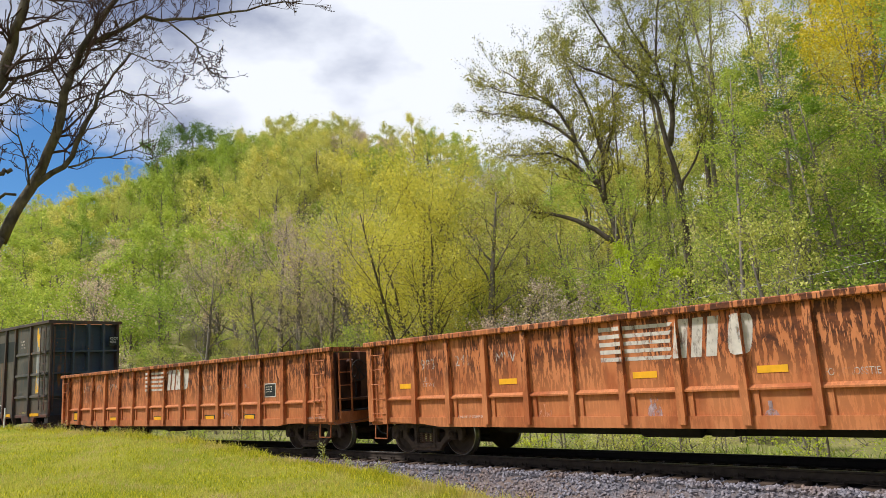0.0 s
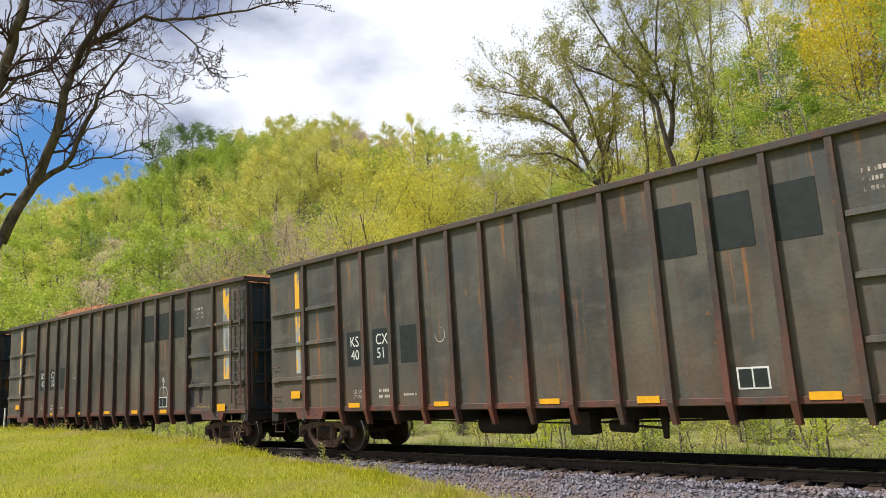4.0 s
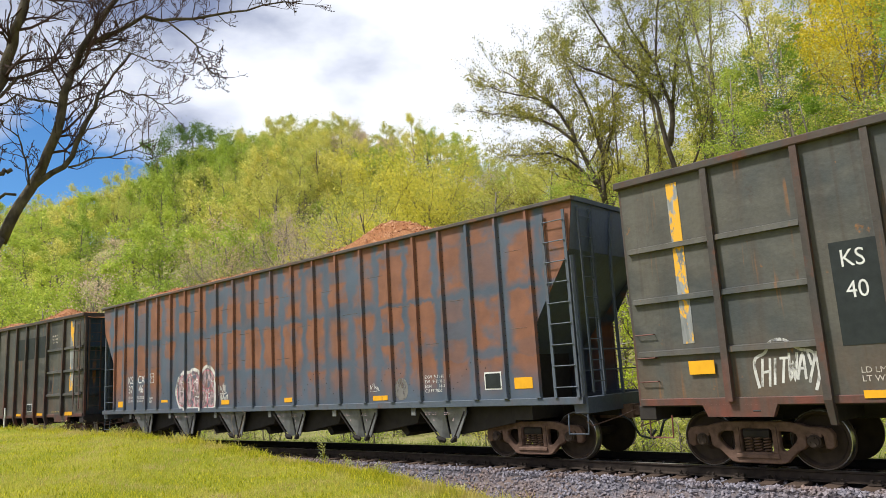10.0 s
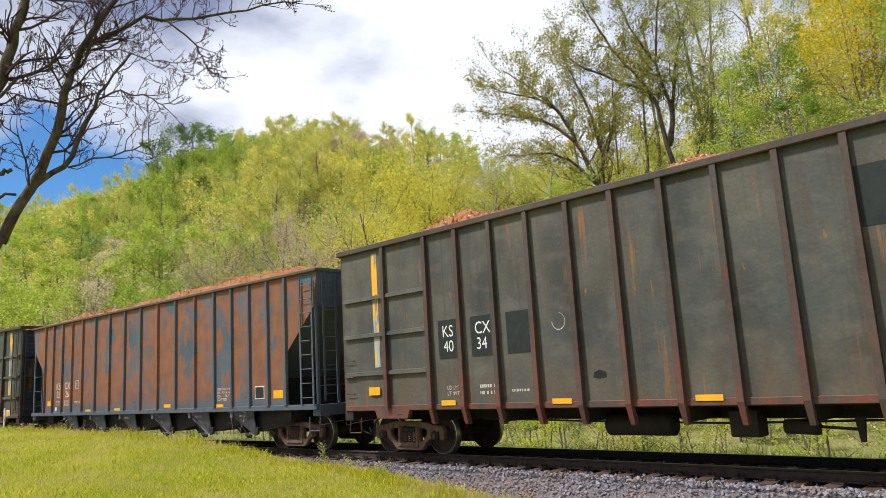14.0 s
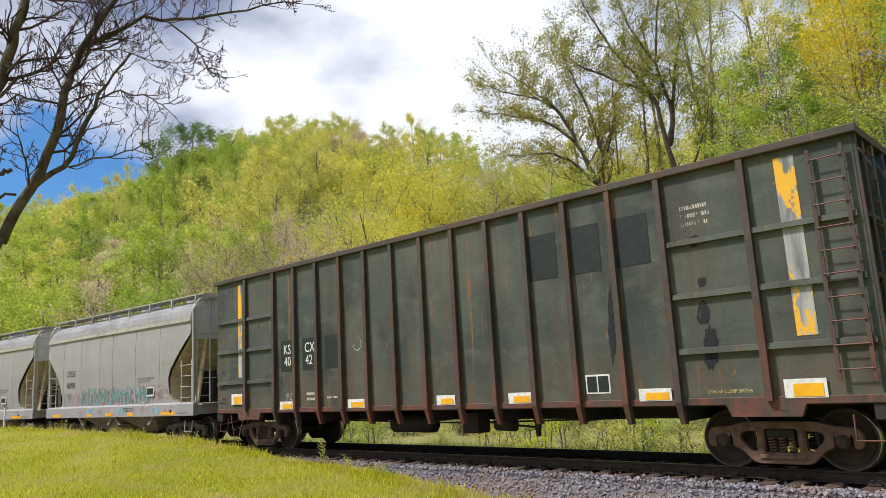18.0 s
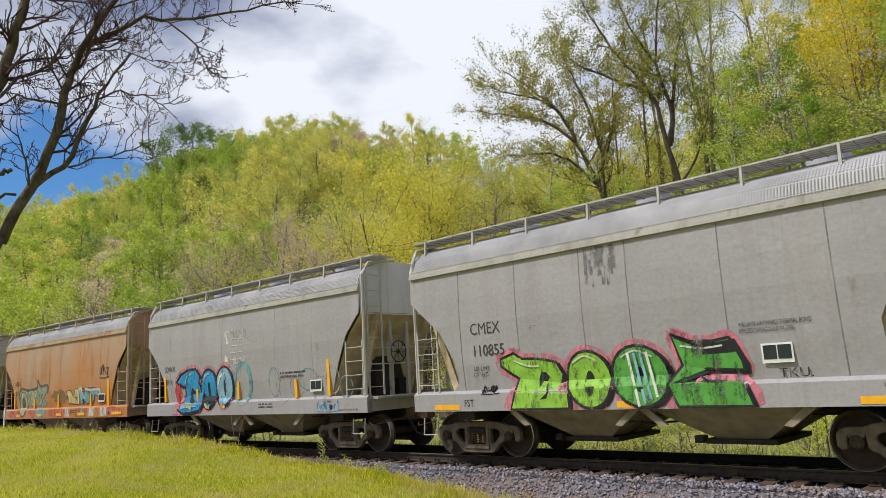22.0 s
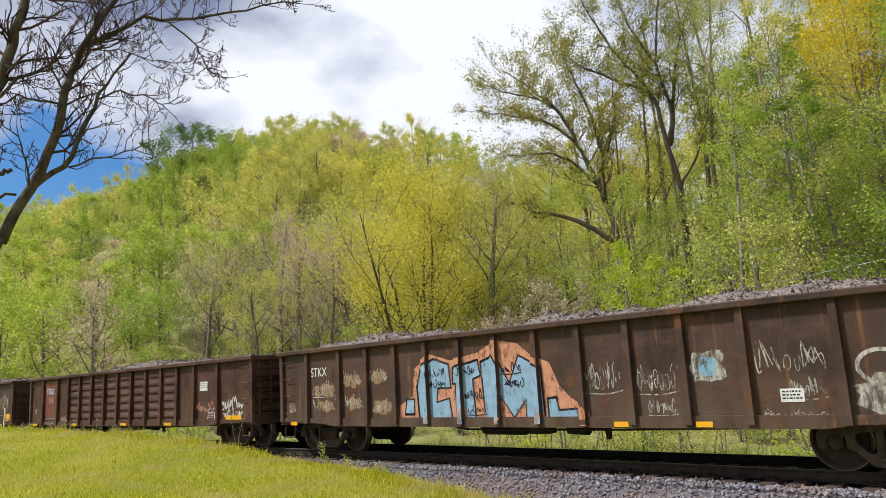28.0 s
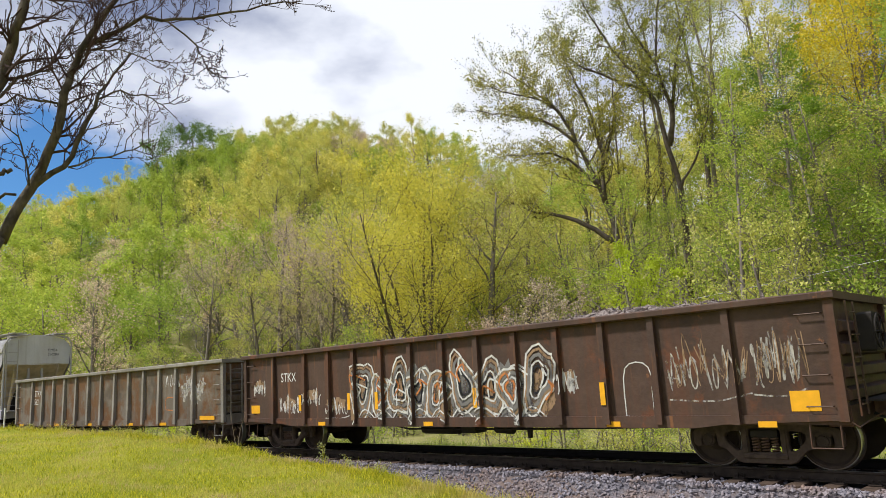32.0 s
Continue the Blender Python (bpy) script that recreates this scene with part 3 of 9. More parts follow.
for x, y, az, l in spots:
    r = math.hypot(x - EYE[0], y - EYE[1])
    if (43.5 < az < 57.5 and r < 50) or (36.5 < az < 43.5 and r < 37) or (28 < az < 33 and r < 33):
        continue  # the trees that stand by themselves keep their room
    forms = lod[0] if r < 62 else lod[1]
    u = scatter.random()
    clump = noise.noise((x * 0.05, y * 0.05, 9))
    scale = scatter.uniform(0.86, 1.16)
    # deep trees: dark green foliage, with extra ones as shade between the layers
    if az < 22:
        pick = "tall" if u < 0.20 else ("layer" if u < 0.68 else ("gold" if u < 0.74 and r > 45 else "deep"))
    elif az < 42:
        pick = "tall" if u < 0.22 and r < 60 else ("lime" if u < 0.62 else ("bud" if u < 0.8 else "green"))
        scale *= 0.86 if r < 62 else 1.0
    else:
        pick = "bud" if clump > 0.36 else ("green" if clump < -0.22 else ("lime" if u < 0.84 else "green"))
    if l > 70 and az < 51:
        scale *= 0.8
    if az > 62 and u < 0.4 and pick == "lime":
        pick = "green"
    plant(scatter.choice(forms[pick]), x, y, scatter.uniform(0, 360), scale, group="hillside woods")

# trees that stand out at the foot of the hill
def stand(az, r, seed, kind, label, leaf, count, size, bark=None, loose=1.0, corners=4, **how):
    tree = make_tree(seed, kind, label, leaf, count, size, bark, loose, corners, **how)
    x, y = at_bearing(az, r)
    tree.matrix_world = pose(x, y, ground_z(x, y), 0, 0, 0)
    return tree


stand(47.4, 44, 71, "round_crowned_tree", "many-stemmed round tree with fine lime-yellow leaves", LEAF_YELLOW, 46000, 0.074, BARK_OAK, loose=0.8, corners=3,
      share=0.75, height=18.0, spread=6.2, clear=0.2, limbs=11, subs=6, stems=5, up=0.75, twigs=2, sides=3, dome=True)
for az, r, seed, hh, wide in ((52.0, 52, 102, 13.0, 4.6), (54.6, 56, 103, 14.0, 4.8), (57.0, 60, 104, 14.0, 5.0), (50.6, 60, 105, 14.5, 4.8)):
    stand(az, r, seed, "budding_tree", "leafless tree with a pinkish-grey haze of fine twigs and buds", LEAF_BUD, 7500, 0.06, loose=1.25, corners=3,
          height=hh, spread=wide, clear=0.18, limbs=15, subs=6, stems=2, up=0.8, twigs=2, sides=3)
stand(29.9, 31, 74, "young_tree", "small bright lime-green young tree beside the line", LEAF_BRIGHT, 9000, 0.06, corners=3,
      height=8.6, spread=2.7, clear=0.12, limbs=15, subs=5, stems=2)
stand(38.6, 35, 75, "budding_shrub_tree", "pale pinkish shrubby tree in bud", LEAF_BUD, 5200, 0.055,
      height=8.0, spread=3.2, clear=0.12, limbs=13, subs=7, stems=3, twigs=3)
stand(41.5, 37, 79, "budding_shrub_tree", "pale tan shrubby tree in bud", LEAF_BUD, 3600, 0.055,
      height=6.2, spread=2.8, clear=0.12, limbs=12, subs=6, stems=3, twigs=3)
stand(13.2, 40, 76, "golden_tree", "tall tree with dense golden yellow crown", LEAF_GOLD, 26000, 0.062, loose=1.1, corners=3,
      height=17.5, spread=5.4, clear=0.45, limbs=15, subs=7, thick=0.012, dome=True)
for az, r, seed, hh, cl, lean in ((16.9, 35, 77, 19, 0.50, -0.02), (21.2, 41, 97, 23, 0.45, -0.05), (15.2, 45, 98, 21, 0.5, -0.03), (12.4, 42, 99, 20, 0.5, 0.0), (23.6, 47, 100, 25, 0.45, 0.02), (19.3, 46, 101, 24, 0.5, -0.03)):
    stand(az, r, seed, "tall_forest_tree", "tall slender forest tree with bare grey trunk", LEAF_LIME if seed % 2 else LEAF_GREEN, 5200, 0.06, loose=0.9, corners=3,
          height=hh, spread=4.0, clear=cl, limbs=13, subs=5, thick=0.0058, lean=(lean, 0))
stand(58.0, 62, 78, "budding_tree", "broad leafless tree with a violet-grey haze of twigs", LEAF_BUD, 6000, 0.06,
      height=15, spread=5.4, clear=0.2, limbs=18, subs=7, twigs=3)
for az, r, seed, hh in ((66.6, 150, 80, 19), (64.4, 148, 87, 21), (62.6, 152, 88, 17)):
    stand(az, r, seed, "ridge_tree", "dark green broad tree on the ridge", LEAF_DEEP, 6500, 0.15, loose=0.85,
          height=hh, spread=7.0, clear=0.22, limbs=16, subs=6, twigs=1, sides=3, dome=True)

for az, r, seed, hh in ((55.5, 66, 91, 14), (61.0, 72, 92, 15), (53.0, 76, 93, 13), (63.5, 80, 94, 14)):
    stand(az, r, seed, "budding_tree", "broad leafless tree with a pinkish haze of buds", LEAF_BUD, 5000, 0.075, loose=1.3,
          height=hh, spread=5.2, clear=0.2, limbs=15, subs=6, twigs=1, sides=3, dome=True)

for az, r, seed, hh in ((33.2, 52, 111, 17), (31.2, 58, 112, 20), (29.0, 54, 113, 21), (27.4, 60, 114, 24), (24.2, 56, 115, 25), (30.2, 49, 116, 16)):
    stand(az, r, seed, "slender_tree", "slender grey tree with thin olive young leaves", LEAF_OLIVE, 4200, 0.07, BARK_OAK, 0.9, 3,
          height=hh, spread=3.8, clear=0.3, limbs=14, subs=6, up=0.9, thick=0.0085, twigs=1, sides=3)

# two leaning oaks whose limbs reach out over the slope
OAK_A = [([(-1.9, 2.5), (-2.1, 6.9), (-2.1, 9.2), (-2.6, 11.7), (-3.7, 14.9), (-4.8, 17.6), (-6.7, 19.9), (-8.4, 21.4)], 0.30, 0.03, 24, 2.3, 0.42),
         ([(-2.6, 11.7), (-2.6, 15.4), (-3.6, 19.3), (-4.5, 21.3)], 0.15, 0.03, 16, 2.2, 0.2),
         ([(-2.2, 9.0), (-4.4, 10.7), (-6.0, 11.3), (-7.7, 12.0), (-10.1, 13.5)], 0.19, 0.03, 10, 1.3, 0.45),
         ([(-2.9, 12.6), (-4.5, 14.4), (-6.1, 14.9), (-8.6, 14.6)], 0.12, 0.02, 11, 1.4, 0.3),
         ([(-4.0, 15.6), (-6.0, 17.3), (-7.9, 17.8), (-10.0, 18.3)], 0.11, 0.02, 14, 1.7, 0.15),
         ([(-4.8, 17.6), (-6.2, 18.8), (-8.0, 19.5), (-9.4, 20.3)], 0.09, 0.02, 13, 1.7, 0.1),
         ([(-2.6, 13.5), (-1.6, 16.5), (-1.4, 19.0)], 0.11, 0.02, 12, 1.9, 0.2)]
OAK_B = [([(-0.8, 2.5), (-0.8, 6.4), (-0.6, 10.9), (-1.3, 15.9), (-1.8, 18.5), (-3.5, 21.3), (-4.8, 24.0), (-6.0, 26.9)], 0.26, 0.03, 22, 2.3, 0.5),
         ([(-1.0, 14.8), (-0.7, 17.3), (-1.2, 20.1), (-0.7, 24.4), (-0.6, 27.5)], 0.15, 0.03, 18, 2.0, 0.2),
         ([(-0.9, 15.0), (-0.1, 19.9), (0.6, 23.0), (1.6, 26.5)], 0.14, 0.03, 18, 2.2, 0.2),
         ([(-1.8, 18.4), (-4.6, 20.2), (-6.5, 21.7), (-8.1, 24.2)], 0.12, 0.02, 16, 1.9, 0.15),
         ([(-1.2, 20.1), (-2.4, 22.5), (-3.2, 25.0), (-3.8, 27.1)], 0.09, 0.02, 13, 1.8, 0.1),
         ([(-0.7, 12.0), (0.6, 14.2), (1.4, 16.6), (1.6, 19.0)], 0.09, 0.02, 11, 1.6, 0.3)]


def oak(az, r, seed, label, boughs, count, drift):
    """A leaning tree in a plane across the line of sight, with forking boughs."""
    ro = np.random.default_rng(seed)
    x, y = at_bearing(az, r)
    tree = thing("leaning_oak", label, "tree", at=pose(x, y, 0, 0, 0, az))
    fine, tips = Geo(), []

    def fork(p, d, length, radius, level):
        pts, d = [Vector(p)], Vector(d).normalized()
        for _ in range(4):
            d = (d + Vector(ro.normal(0, 0.2, 3)) + Vector((0, 0, 0.06))).normalized()
            pts.append(pts[-1] + d * length / 4)
        fine.tube(pts, [max(0.008, radius * (1 - 0.18 * i)) for i in range(5)], 4 if level == 0 else 3)
        if level:
            tips.extend((q, 0.17 + 0.12 * (level == 1)) for q in pts[1:])
        if level < 2:
            for k in range((5, 3)[level]):
                q = ro.uniform(0.25, 1.0) * 4
                j = min(3, int(q))
                fork(pts[j].lerp(pts[j + 1], q - j), d + Vector(ro.normal(0, 0.6, 3)) + Vector((0, 0, 0.15)), length * ro.uniform(0.3, 0.5), radius * 0.5, level + 1)

    for n, (points, r0, r1, sides, reach, start) in enumerate(boughs):
        sides = int(sides * 1.4)
        sway = ro.normal(0, 1)
        path = [Vector((a, (sway * 0.16 * i * i if n else 0) + drift * i * 0.1, z)) for i, (a, z) in enumerate(points)]
        if n:
            path[0].y = 0
        line = []
        ends = [path[0] * 2 - path[1]] + path + [path[-1] * 2 - path[-2]]
        for p0, p1, p2, p3 in zip(ends, ends[1:], ends[2:], ends[3:]):
            for k in range(4):
                t = k / 4.0
                q = p1 * 2 + (p2 - p0) * t + (p0 * 2 - p1 * 5 + p2 * 4 - p3) * t * t + (p1 * 3 - p0 - p2 * 3 + p3) * t * t * t
                line.append(q * 0.5 + Vector(ro.normal(0, 0.035, 3)))
        line.append(path[-1])
        m = len(line) - 1
        g = Geo()
        g.tube(line, [(r0 + (r1 - r0) * (i / m) ** 0.8) * (1.25 if i == 0 and n == 0 else 1) for i in range(m + 1)], 7)
        part("trunk" if n == 0 else "limb", g, BARK_OAK, tree, smooth=True)
        for k in range(sides):
            q = (start + (1 - start) * (k + ro.random()) / sides) * m
            j = min(m - 1, int(q))
            d = (line[j + 1] - line[j]).normalized()
            out = Vector((ro.normal(0, 0.7), ro.normal(0, 0.9), ro.normal(0.1, 0.5)))
            fork(line[j], d * 0.9 + out, reach * ro.uniform(0.6, 1.35), max(0.02, (r0 + (r1 - r0) * j / m) * 0.35), 0)
    tagged(part("brushwood", fine, BARK_OAK, tree, "fine dark branches"), kind="stuff")
    part("crown", leaf_mesh("crown", leaves_at(ro, tips, count, 1.0, 0.5), 0.064, ro, LEAF_OLIVE, 3), LEAF_OLIVE, tree)


oak(28.5, 44, 72, "large leaning oak with long dark limbs and thin olive leaves", OAK_A, 32000, 1.0)
oak(25.3, 45, 73, "tall leaning oak with dark limbs and thin olive leaves", OAK_B, 32000, 0.5)

# shrubs along the foot of the slope
shrubs = [make_tree(s, "shrub", "leafy green shrub beside the track", leaf, 1500, 0.038, height=2.0, spread=1.3, clear=0.05, limbs=5, subs=2, stems=3, thick=0.01, twigs=0, sides=3, loose=1.6, corners=3)
          for s, leaf in ((81, LEAF_GREEN), (82, LEAF_LIME), (83, LEAF_BRIGHT), (84, LEAF_BUD))]
for k in range(105):
    s, l = scatter.uniform(-60, 14), 5.0 + 13 * scatter.random() ** 1.3
    p = on_track(s, l)
    sh = scatter.choice((0, 0, 1, 1, 2, 0))
    plant(shrubs[sh], p.x, p.y, scatter.uniform(0, 360), scatter.uniform(0.5, 1.15) * (1.25 if l > 11 else 0.9), -0.05, "shrubs beyond the track")
for k in range(60):
    s, l = scatter.uniform(-34, 10), 16 + 34 * scatter.random()
    p = on_track(s, l)
    plant(lod[0]["under"][scatter.choice((0, 0, 1))], p.x, p.y, scatter.uniform(0, 360), scatter.uniform(0.6, 1.15), -0.1, "undergrowth")
for k in range(24):
    x, y = at_bearing(scatter.uniform(45, 53), scatter.uniform(86, 114))
    plant(lod[1]["under"][scatter.choice((0, 1, 1))], x, y, scatter.uniform(0, 360), scatter.uniform(1.2, 1.8), -0.3, "undergrowth")
for k in range(18):
    x, y = at_bearing(scatter.uniform(35, 44), scatter.uniform(42, 64))
    plant(lod[0]["under"][scatter.choice((0, 1, 1))], x, y, scatter.uniform(0, 360), scatter.uniform(0.9, 1.5), -0.1, "undergrowth")
for k in range(70):
    s, l = scatter.uniform(-62, 4), 13 + 17 * scatter.random()
    p = on_track(s, l)
    plant(shrubs[scatter.choice((0, 1, 1, 3, 3)) if s < -22 else 0], p.x, p.y, scatter.uniform(0, 360), scatter.uniform(1.1, 1.9), -0.05, "shrubs beyond the track")
for k in range(56):
    s, l = scatter.uniform(-80, -24), 12 + 20 * scatter.random()
    p = on_track(s, l)
    plant(lod[0]["under"][scatter.choice((0, 1))], p.x, p.y, scatter.uniform(0, 360), scatter.uniform(0.6, 1.1), -0.1, "undergrowth")
for k in range(36):
    x, y = at_bearing(scatter.uniform(9, 25), scatter.uniform(27, 56))
    plant(lod[0]["under"][scatter.choice((0, 0, 1))], x, y, scatter.uniform(0, 360), scatter.uniform(0.8, 1.45), -0.1, "undergrowth")
for k in range(66):
    x, y = at_bearing(scatter.uniform(42, 64), scatter.uniform(98, 128))
    plant(lod[1]["under"][scatter.choice((0, 1, 1))], x, y, scatter.uniform(0, 360), scatter.uniform(0.9, 1.5), -0.3, "undergrowth")
for k in range(56):
    x, y = at_bearing(scatter.uniform(37, 54), scatter.uniform(88, 126))
    plant(scatter.choice(lod[1]["ridge"]), x, y, scatter.uniform(0, 360), scatter.uniform(0.75, 1.05), -0.3, "hillside woods")
for t in shrubs + [t for forms in lod for v in forms.values() for t in v]:
    drop(t)

# ---- the bare tree at the edge of the lawn ----
LAWN_TREE = thing("bare_tree", "bare dark tree with crooked limbs and budding twigs", "tree", at=pose(-7.61, -10.48, 0, 0, 0, 71.93))
rb = np.random.default_rng(17)
twig_geo = Geo()


def sprig(p, d, length, radius, level):
    """Twigs that fork and curl upwards, with swollen bud ends."""
    n = 4 if level < 2 else 3
    pts = [Vector(p)]
    d = Vector(d).normalized()
    for _ in range(n):
        d = (d + Vector((rb.normal(0, 0.26), rb.normal(0, 0.26), rb.normal(0.10, 0.22)))).normalized()
        pts.append(pts[-1] + d * length / n)
    rad = [max(0.0026, radius * (1 - 0.7 * i / n)) for i in range(n + 1)]
    if level >= 2:
        rad[-1] = 0.0062
    twig_geo.tube(pts, rad, 4 if level < 2 else 3)
    if level < 3:
        for k in range((5, 4, 3)[level]):
            q = rb.uniform(0.2, 1.0) * n
            j = min(n - 1, int(q))
            b = pts[j].lerp(pts[j + 1], q - j)
            w = (pts[j + 1] - pts[j]).normalized() + Vector((rb.normal(0, 0.7), rb.normal(0, 0.5), rb.normal(0.25, 0.5)))
            sprig(b, w, length * rb.uniform(0.3, 0.55), rad[j] * 0.55, level + 1)


def main_limb(points, r0, r1, count, reach, start=0):
    """A crooked limb through points (across, height), with side branches."""
    limb_geo = Geo()
    pts = [Vector((x, rb.normal(0, 0.05), z)) for x, z in points]
    fine = []
    for i in range(len(pts) - 1):
        for k in range(3):
            fine.append(pts[i].lerp(pts[i + 1], k / 3.0) + Vector(rb.normal(0, 0.012, 3)))
    fine.append(pts[-1])
    m = len(fine) - 1
    limb_geo.tube(fine, [0.86 * (r0 + (r1 - r0) * i / m) for i in range(m + 1)], 8)
    part("limb", limb_geo, BARK_LAWN.m, LAWN_TREE, "crooked grey-brown limb", True)
    count = int(count * 1.15)
    for k in range(count):
        q = (start + (1 - start) * (k + rb.random()) / count) * m
        j = min(m - 1, int(q))
        d = (fine[j + 1] - fine[j]).normalized()
        side = Vector((d.z, 0, -d.x)) * rb.choice((-1, 1)) * rb.uniform(0.5, 1.2)
        sprig(fine[j], d * 0.7 + side + Vector((0, rb.normal(0, 0.5), 0.2)), reach * rb.uniform(0.5, 1.1), max(0.006, (r0 + (r1 - r0) * j / m) * 0.32), 1)


main_limb([(-1.7, 0.1), (-1.3, 1.6), (-0.95, 2.7), (-0.71, 3.31)], 0.126, 0.068, 0, 0)
main_limb([(-0.71, 3.31), (-0.48, 3.85), (-0.26, 4.37), (-0.20, 4.86), (-0.12, 5.19), (0.05, 5.58), (0.26, 5.99), (0.55, 6.7)], 0.063, 0.027, 19, 0.8, 0.25)
main_limb([(-0.48, 3.85), (-0.18, 4.07), (-0.01, 4.46), (0.10, 4.83), (0.20, 5.05), (0.42, 5.4)], 0.037, 0.010, 14, 0.75, 0.2)
main_limb([(-0.18, 4.07), (0.20, 4.19), (0.45, 4.28), (0.67, 4.42)], 0.013, 0.005, 8, 0.5)
main_limb([(-0.01, 5.42), (0.21, 5.55), (0.55, 5.79), (1.06, 5.90), (1.49, 6.06), (2.02, 6.30), (2.37, 6.42)], 0.031, 0.006, 34, 0.46)
main_limb([(0.80, 5.86), (1.06, 5.59), (1.15, 5.45), (1.23, 5.31), (1.41, 5.24)], 0.013, 0.005, 17, 0.32, 0.3)
main_limb([(-1.25, 1.7), (-1.1, 3.2), (-0.92, 4.4), (-0.77, 4.95), (-0.70, 5.27), (-0.63, 5.53), (-0.50, 6.1)], 0.089, 0.040, 16, 0.8, 0.45)
main_limb([(0.10, 4.83), (0.34, 4.95), (0.56, 4.92), (0.76, 4.85), (0.96, 4.97)], 0.013, 0.005, 13, 0.36)
main_limb([(-0.20, 4.77), (-0.43, 4.76), (-0.60, 4.71), (-0.95, 4.60)], 0.016, 0.010, 10, 0.5)
main_limb([(-0.48, 3.85), (-0.52, 4.11), (-0.58, 4.34), (-0.75, 4.52)], 0.013, 0.006, 8, 0.4)
main_limb([(-1.05, 3.75), (-0.81, 3.92), (-0.73, 3.94), (-0.64, 4.0)], 0.030, 0.024, 0, 0)
main_limb([(-1.08, 3.5), (-0.80, 3.70), (-0.59, 3.76)], 0.022, 0.016, 0, 0)
main_limb([(-0.85, 4.66), (-0.61, 4.98), (-0.36, 5.12), (-0.25, 5.38), (-0.05, 5.75)], 0.019, 0.008, 13, 0.55)
main_limb([(-0.12, 5.19), (0.0, 5.35), (0.30, 5.42), (0.62, 5.3), (0.8, 5.36)], 0.012, 0.005, 11, 0.45)
tagged(part("brushwood", twig_geo, BARK_DARK, LAWN_TREE, "dark budding twigs"), kind="stuff")
# ---- lawn grass, weeds and wires ----
BLADE = Mat("grass_blade", 0.7)
_g = BLADE.mix(BLADE.island(), (0.25, 0.31, 0.012), (0.80, 0.70, 0.07))
_g = BLADE.mix(BLADE.ramp(BLADE.noise(0.9, 7), 0.46, 0.66), _g, (0.66, 0.53, 0.24))
BLADE.b.inputs["Specular IOR Level"].default_value = 0.08
BLADE.color(_g)
_t = BLADE.t.nodes.new("ShaderNodeBsdfTranslucent")
BLADE.link(_g, _t.inputs["Color"])
_m = BLADE.node("ShaderNodeMixShader", Fac=0.4)
BLADE.link(BLADE.b.outputs["BSDF"], _m.inputs[1])
BLADE.link(_t.outputs["BSDF"], _m.inputs[2])
BLADE.link(_m.outputs["Shader"], BLADE.t.nodes["Material Output"].inputs["Surface"])
VERGE = Mat("verge_grass_blade", 0.8)
VERGE.b.inputs["Specular IOR Level"].default_value = 0.08
_g = VERGE.mix(VERGE.island(), (0.10, 0.17, 0.02), (0.42, 0.46, 0.09))
VERGE.color(VERGE.mix(VERGE.ramp(VERGE.noise(1.1, 5), 0.54, 0.7), _g, (0.42, 0.36, 0.2)))
rg = np.random.default_rng(4)
blade_v, blade_f = [], []


def blade(x, y, h, w):
    z = ground_z(x, y)
    a = rg.uniform(0, 6.28)
    dx, dy = math.cos(a) * w, math.sin(a) * w
    bx, by = rg.normal(0, 0.5) * h, rg.normal(0, 0.5) * h
    n = len(blade_v)
    blade_v.extend([(x - dx, y - dy, z - 0.01), (x + dx, y + dy, z - 0.01), (x + bx * 0.4 + dx * 0.7, y + by * 0.4 + dy * 0.7, z + h * 0.6), (x + bx * 0.4 - dx * 0.7, y + by * 0.4 - dy * 0.7, z + h * 0.6), (x + bx, y + by, z + h)])
    blade_f.extend([(n, n + 1, n + 2, n + 3), (n + 3, n + 2, n + 4)])


for k in range(92000):
    u = rg.random()
    if u < 0.62:
        az, r = math.radians(rg.uniform(44, 79)), 7.0 + 22 * rg.random() ** 1.5
        x, y = EYE[0] - r * math.sin(az), EYE[1] + r * math.cos(az)
        l = lateral(x, y)[1]
        if l > -2.7:
            continue
        h = rg.uniform(0.03, 0.085)
    else:
        s0 = -42 + 36 * rg.random() ** 0.8
        edge = 2.45 + 0.9 * smooth(-14, -6, s0)
        p = on_track(s0, -(edge + rg.normal(0.35, 0.45)))
        if lateral(p.x, p.y)[1] > -2.1:
            continue
        x, y = p.x, p.y
        h = rg.uniform(0.06, 0.20) * (1.7 if rg.random() < 0.10 else 1.0) * (0.8 + 0.9 * noise.noise((x * 1.3, y * 1.3, 2)))
    blade(x, y, h, rg.uniform(0.004, 0.010))
me = bpy.data.meshes.new("lawn_grass")
me.from_pydata(blade_v, [], blade_f)
me.materials.append(BLADE.m)
tagged(new("lawn_grass", me), "yellow-green spring grass blades on the lawn", "grass", kind="stuff")

# rough grass on the far side of the line
blade_v, blade_f = [], []
for k in range(26000):
    p = on_track(rg.uniform(-44, 9), 3.0 + 5.5 * rg.random())
    blade(p.x, p.y, rg.uniform(0.15, 0.6) * (0.7 + 0.8 * abs(noise.noise((p.x * 0.9, p.y * 0.9, 6)))), rg.uniform(0.008, 0.02))
me = bpy.data.meshes.new("verge_grass")
me.from_pydata(blade_v, [], blade_f)
me.materials.append(VERGE.m)
tagged(new("verge_grass", me), "rough green grass and weeds beyond the track", "grass", kind="stuff")

DRY = plain("dry_stalk", (0.34, 0.26, 0.18), 0.9, 0, 0.3)


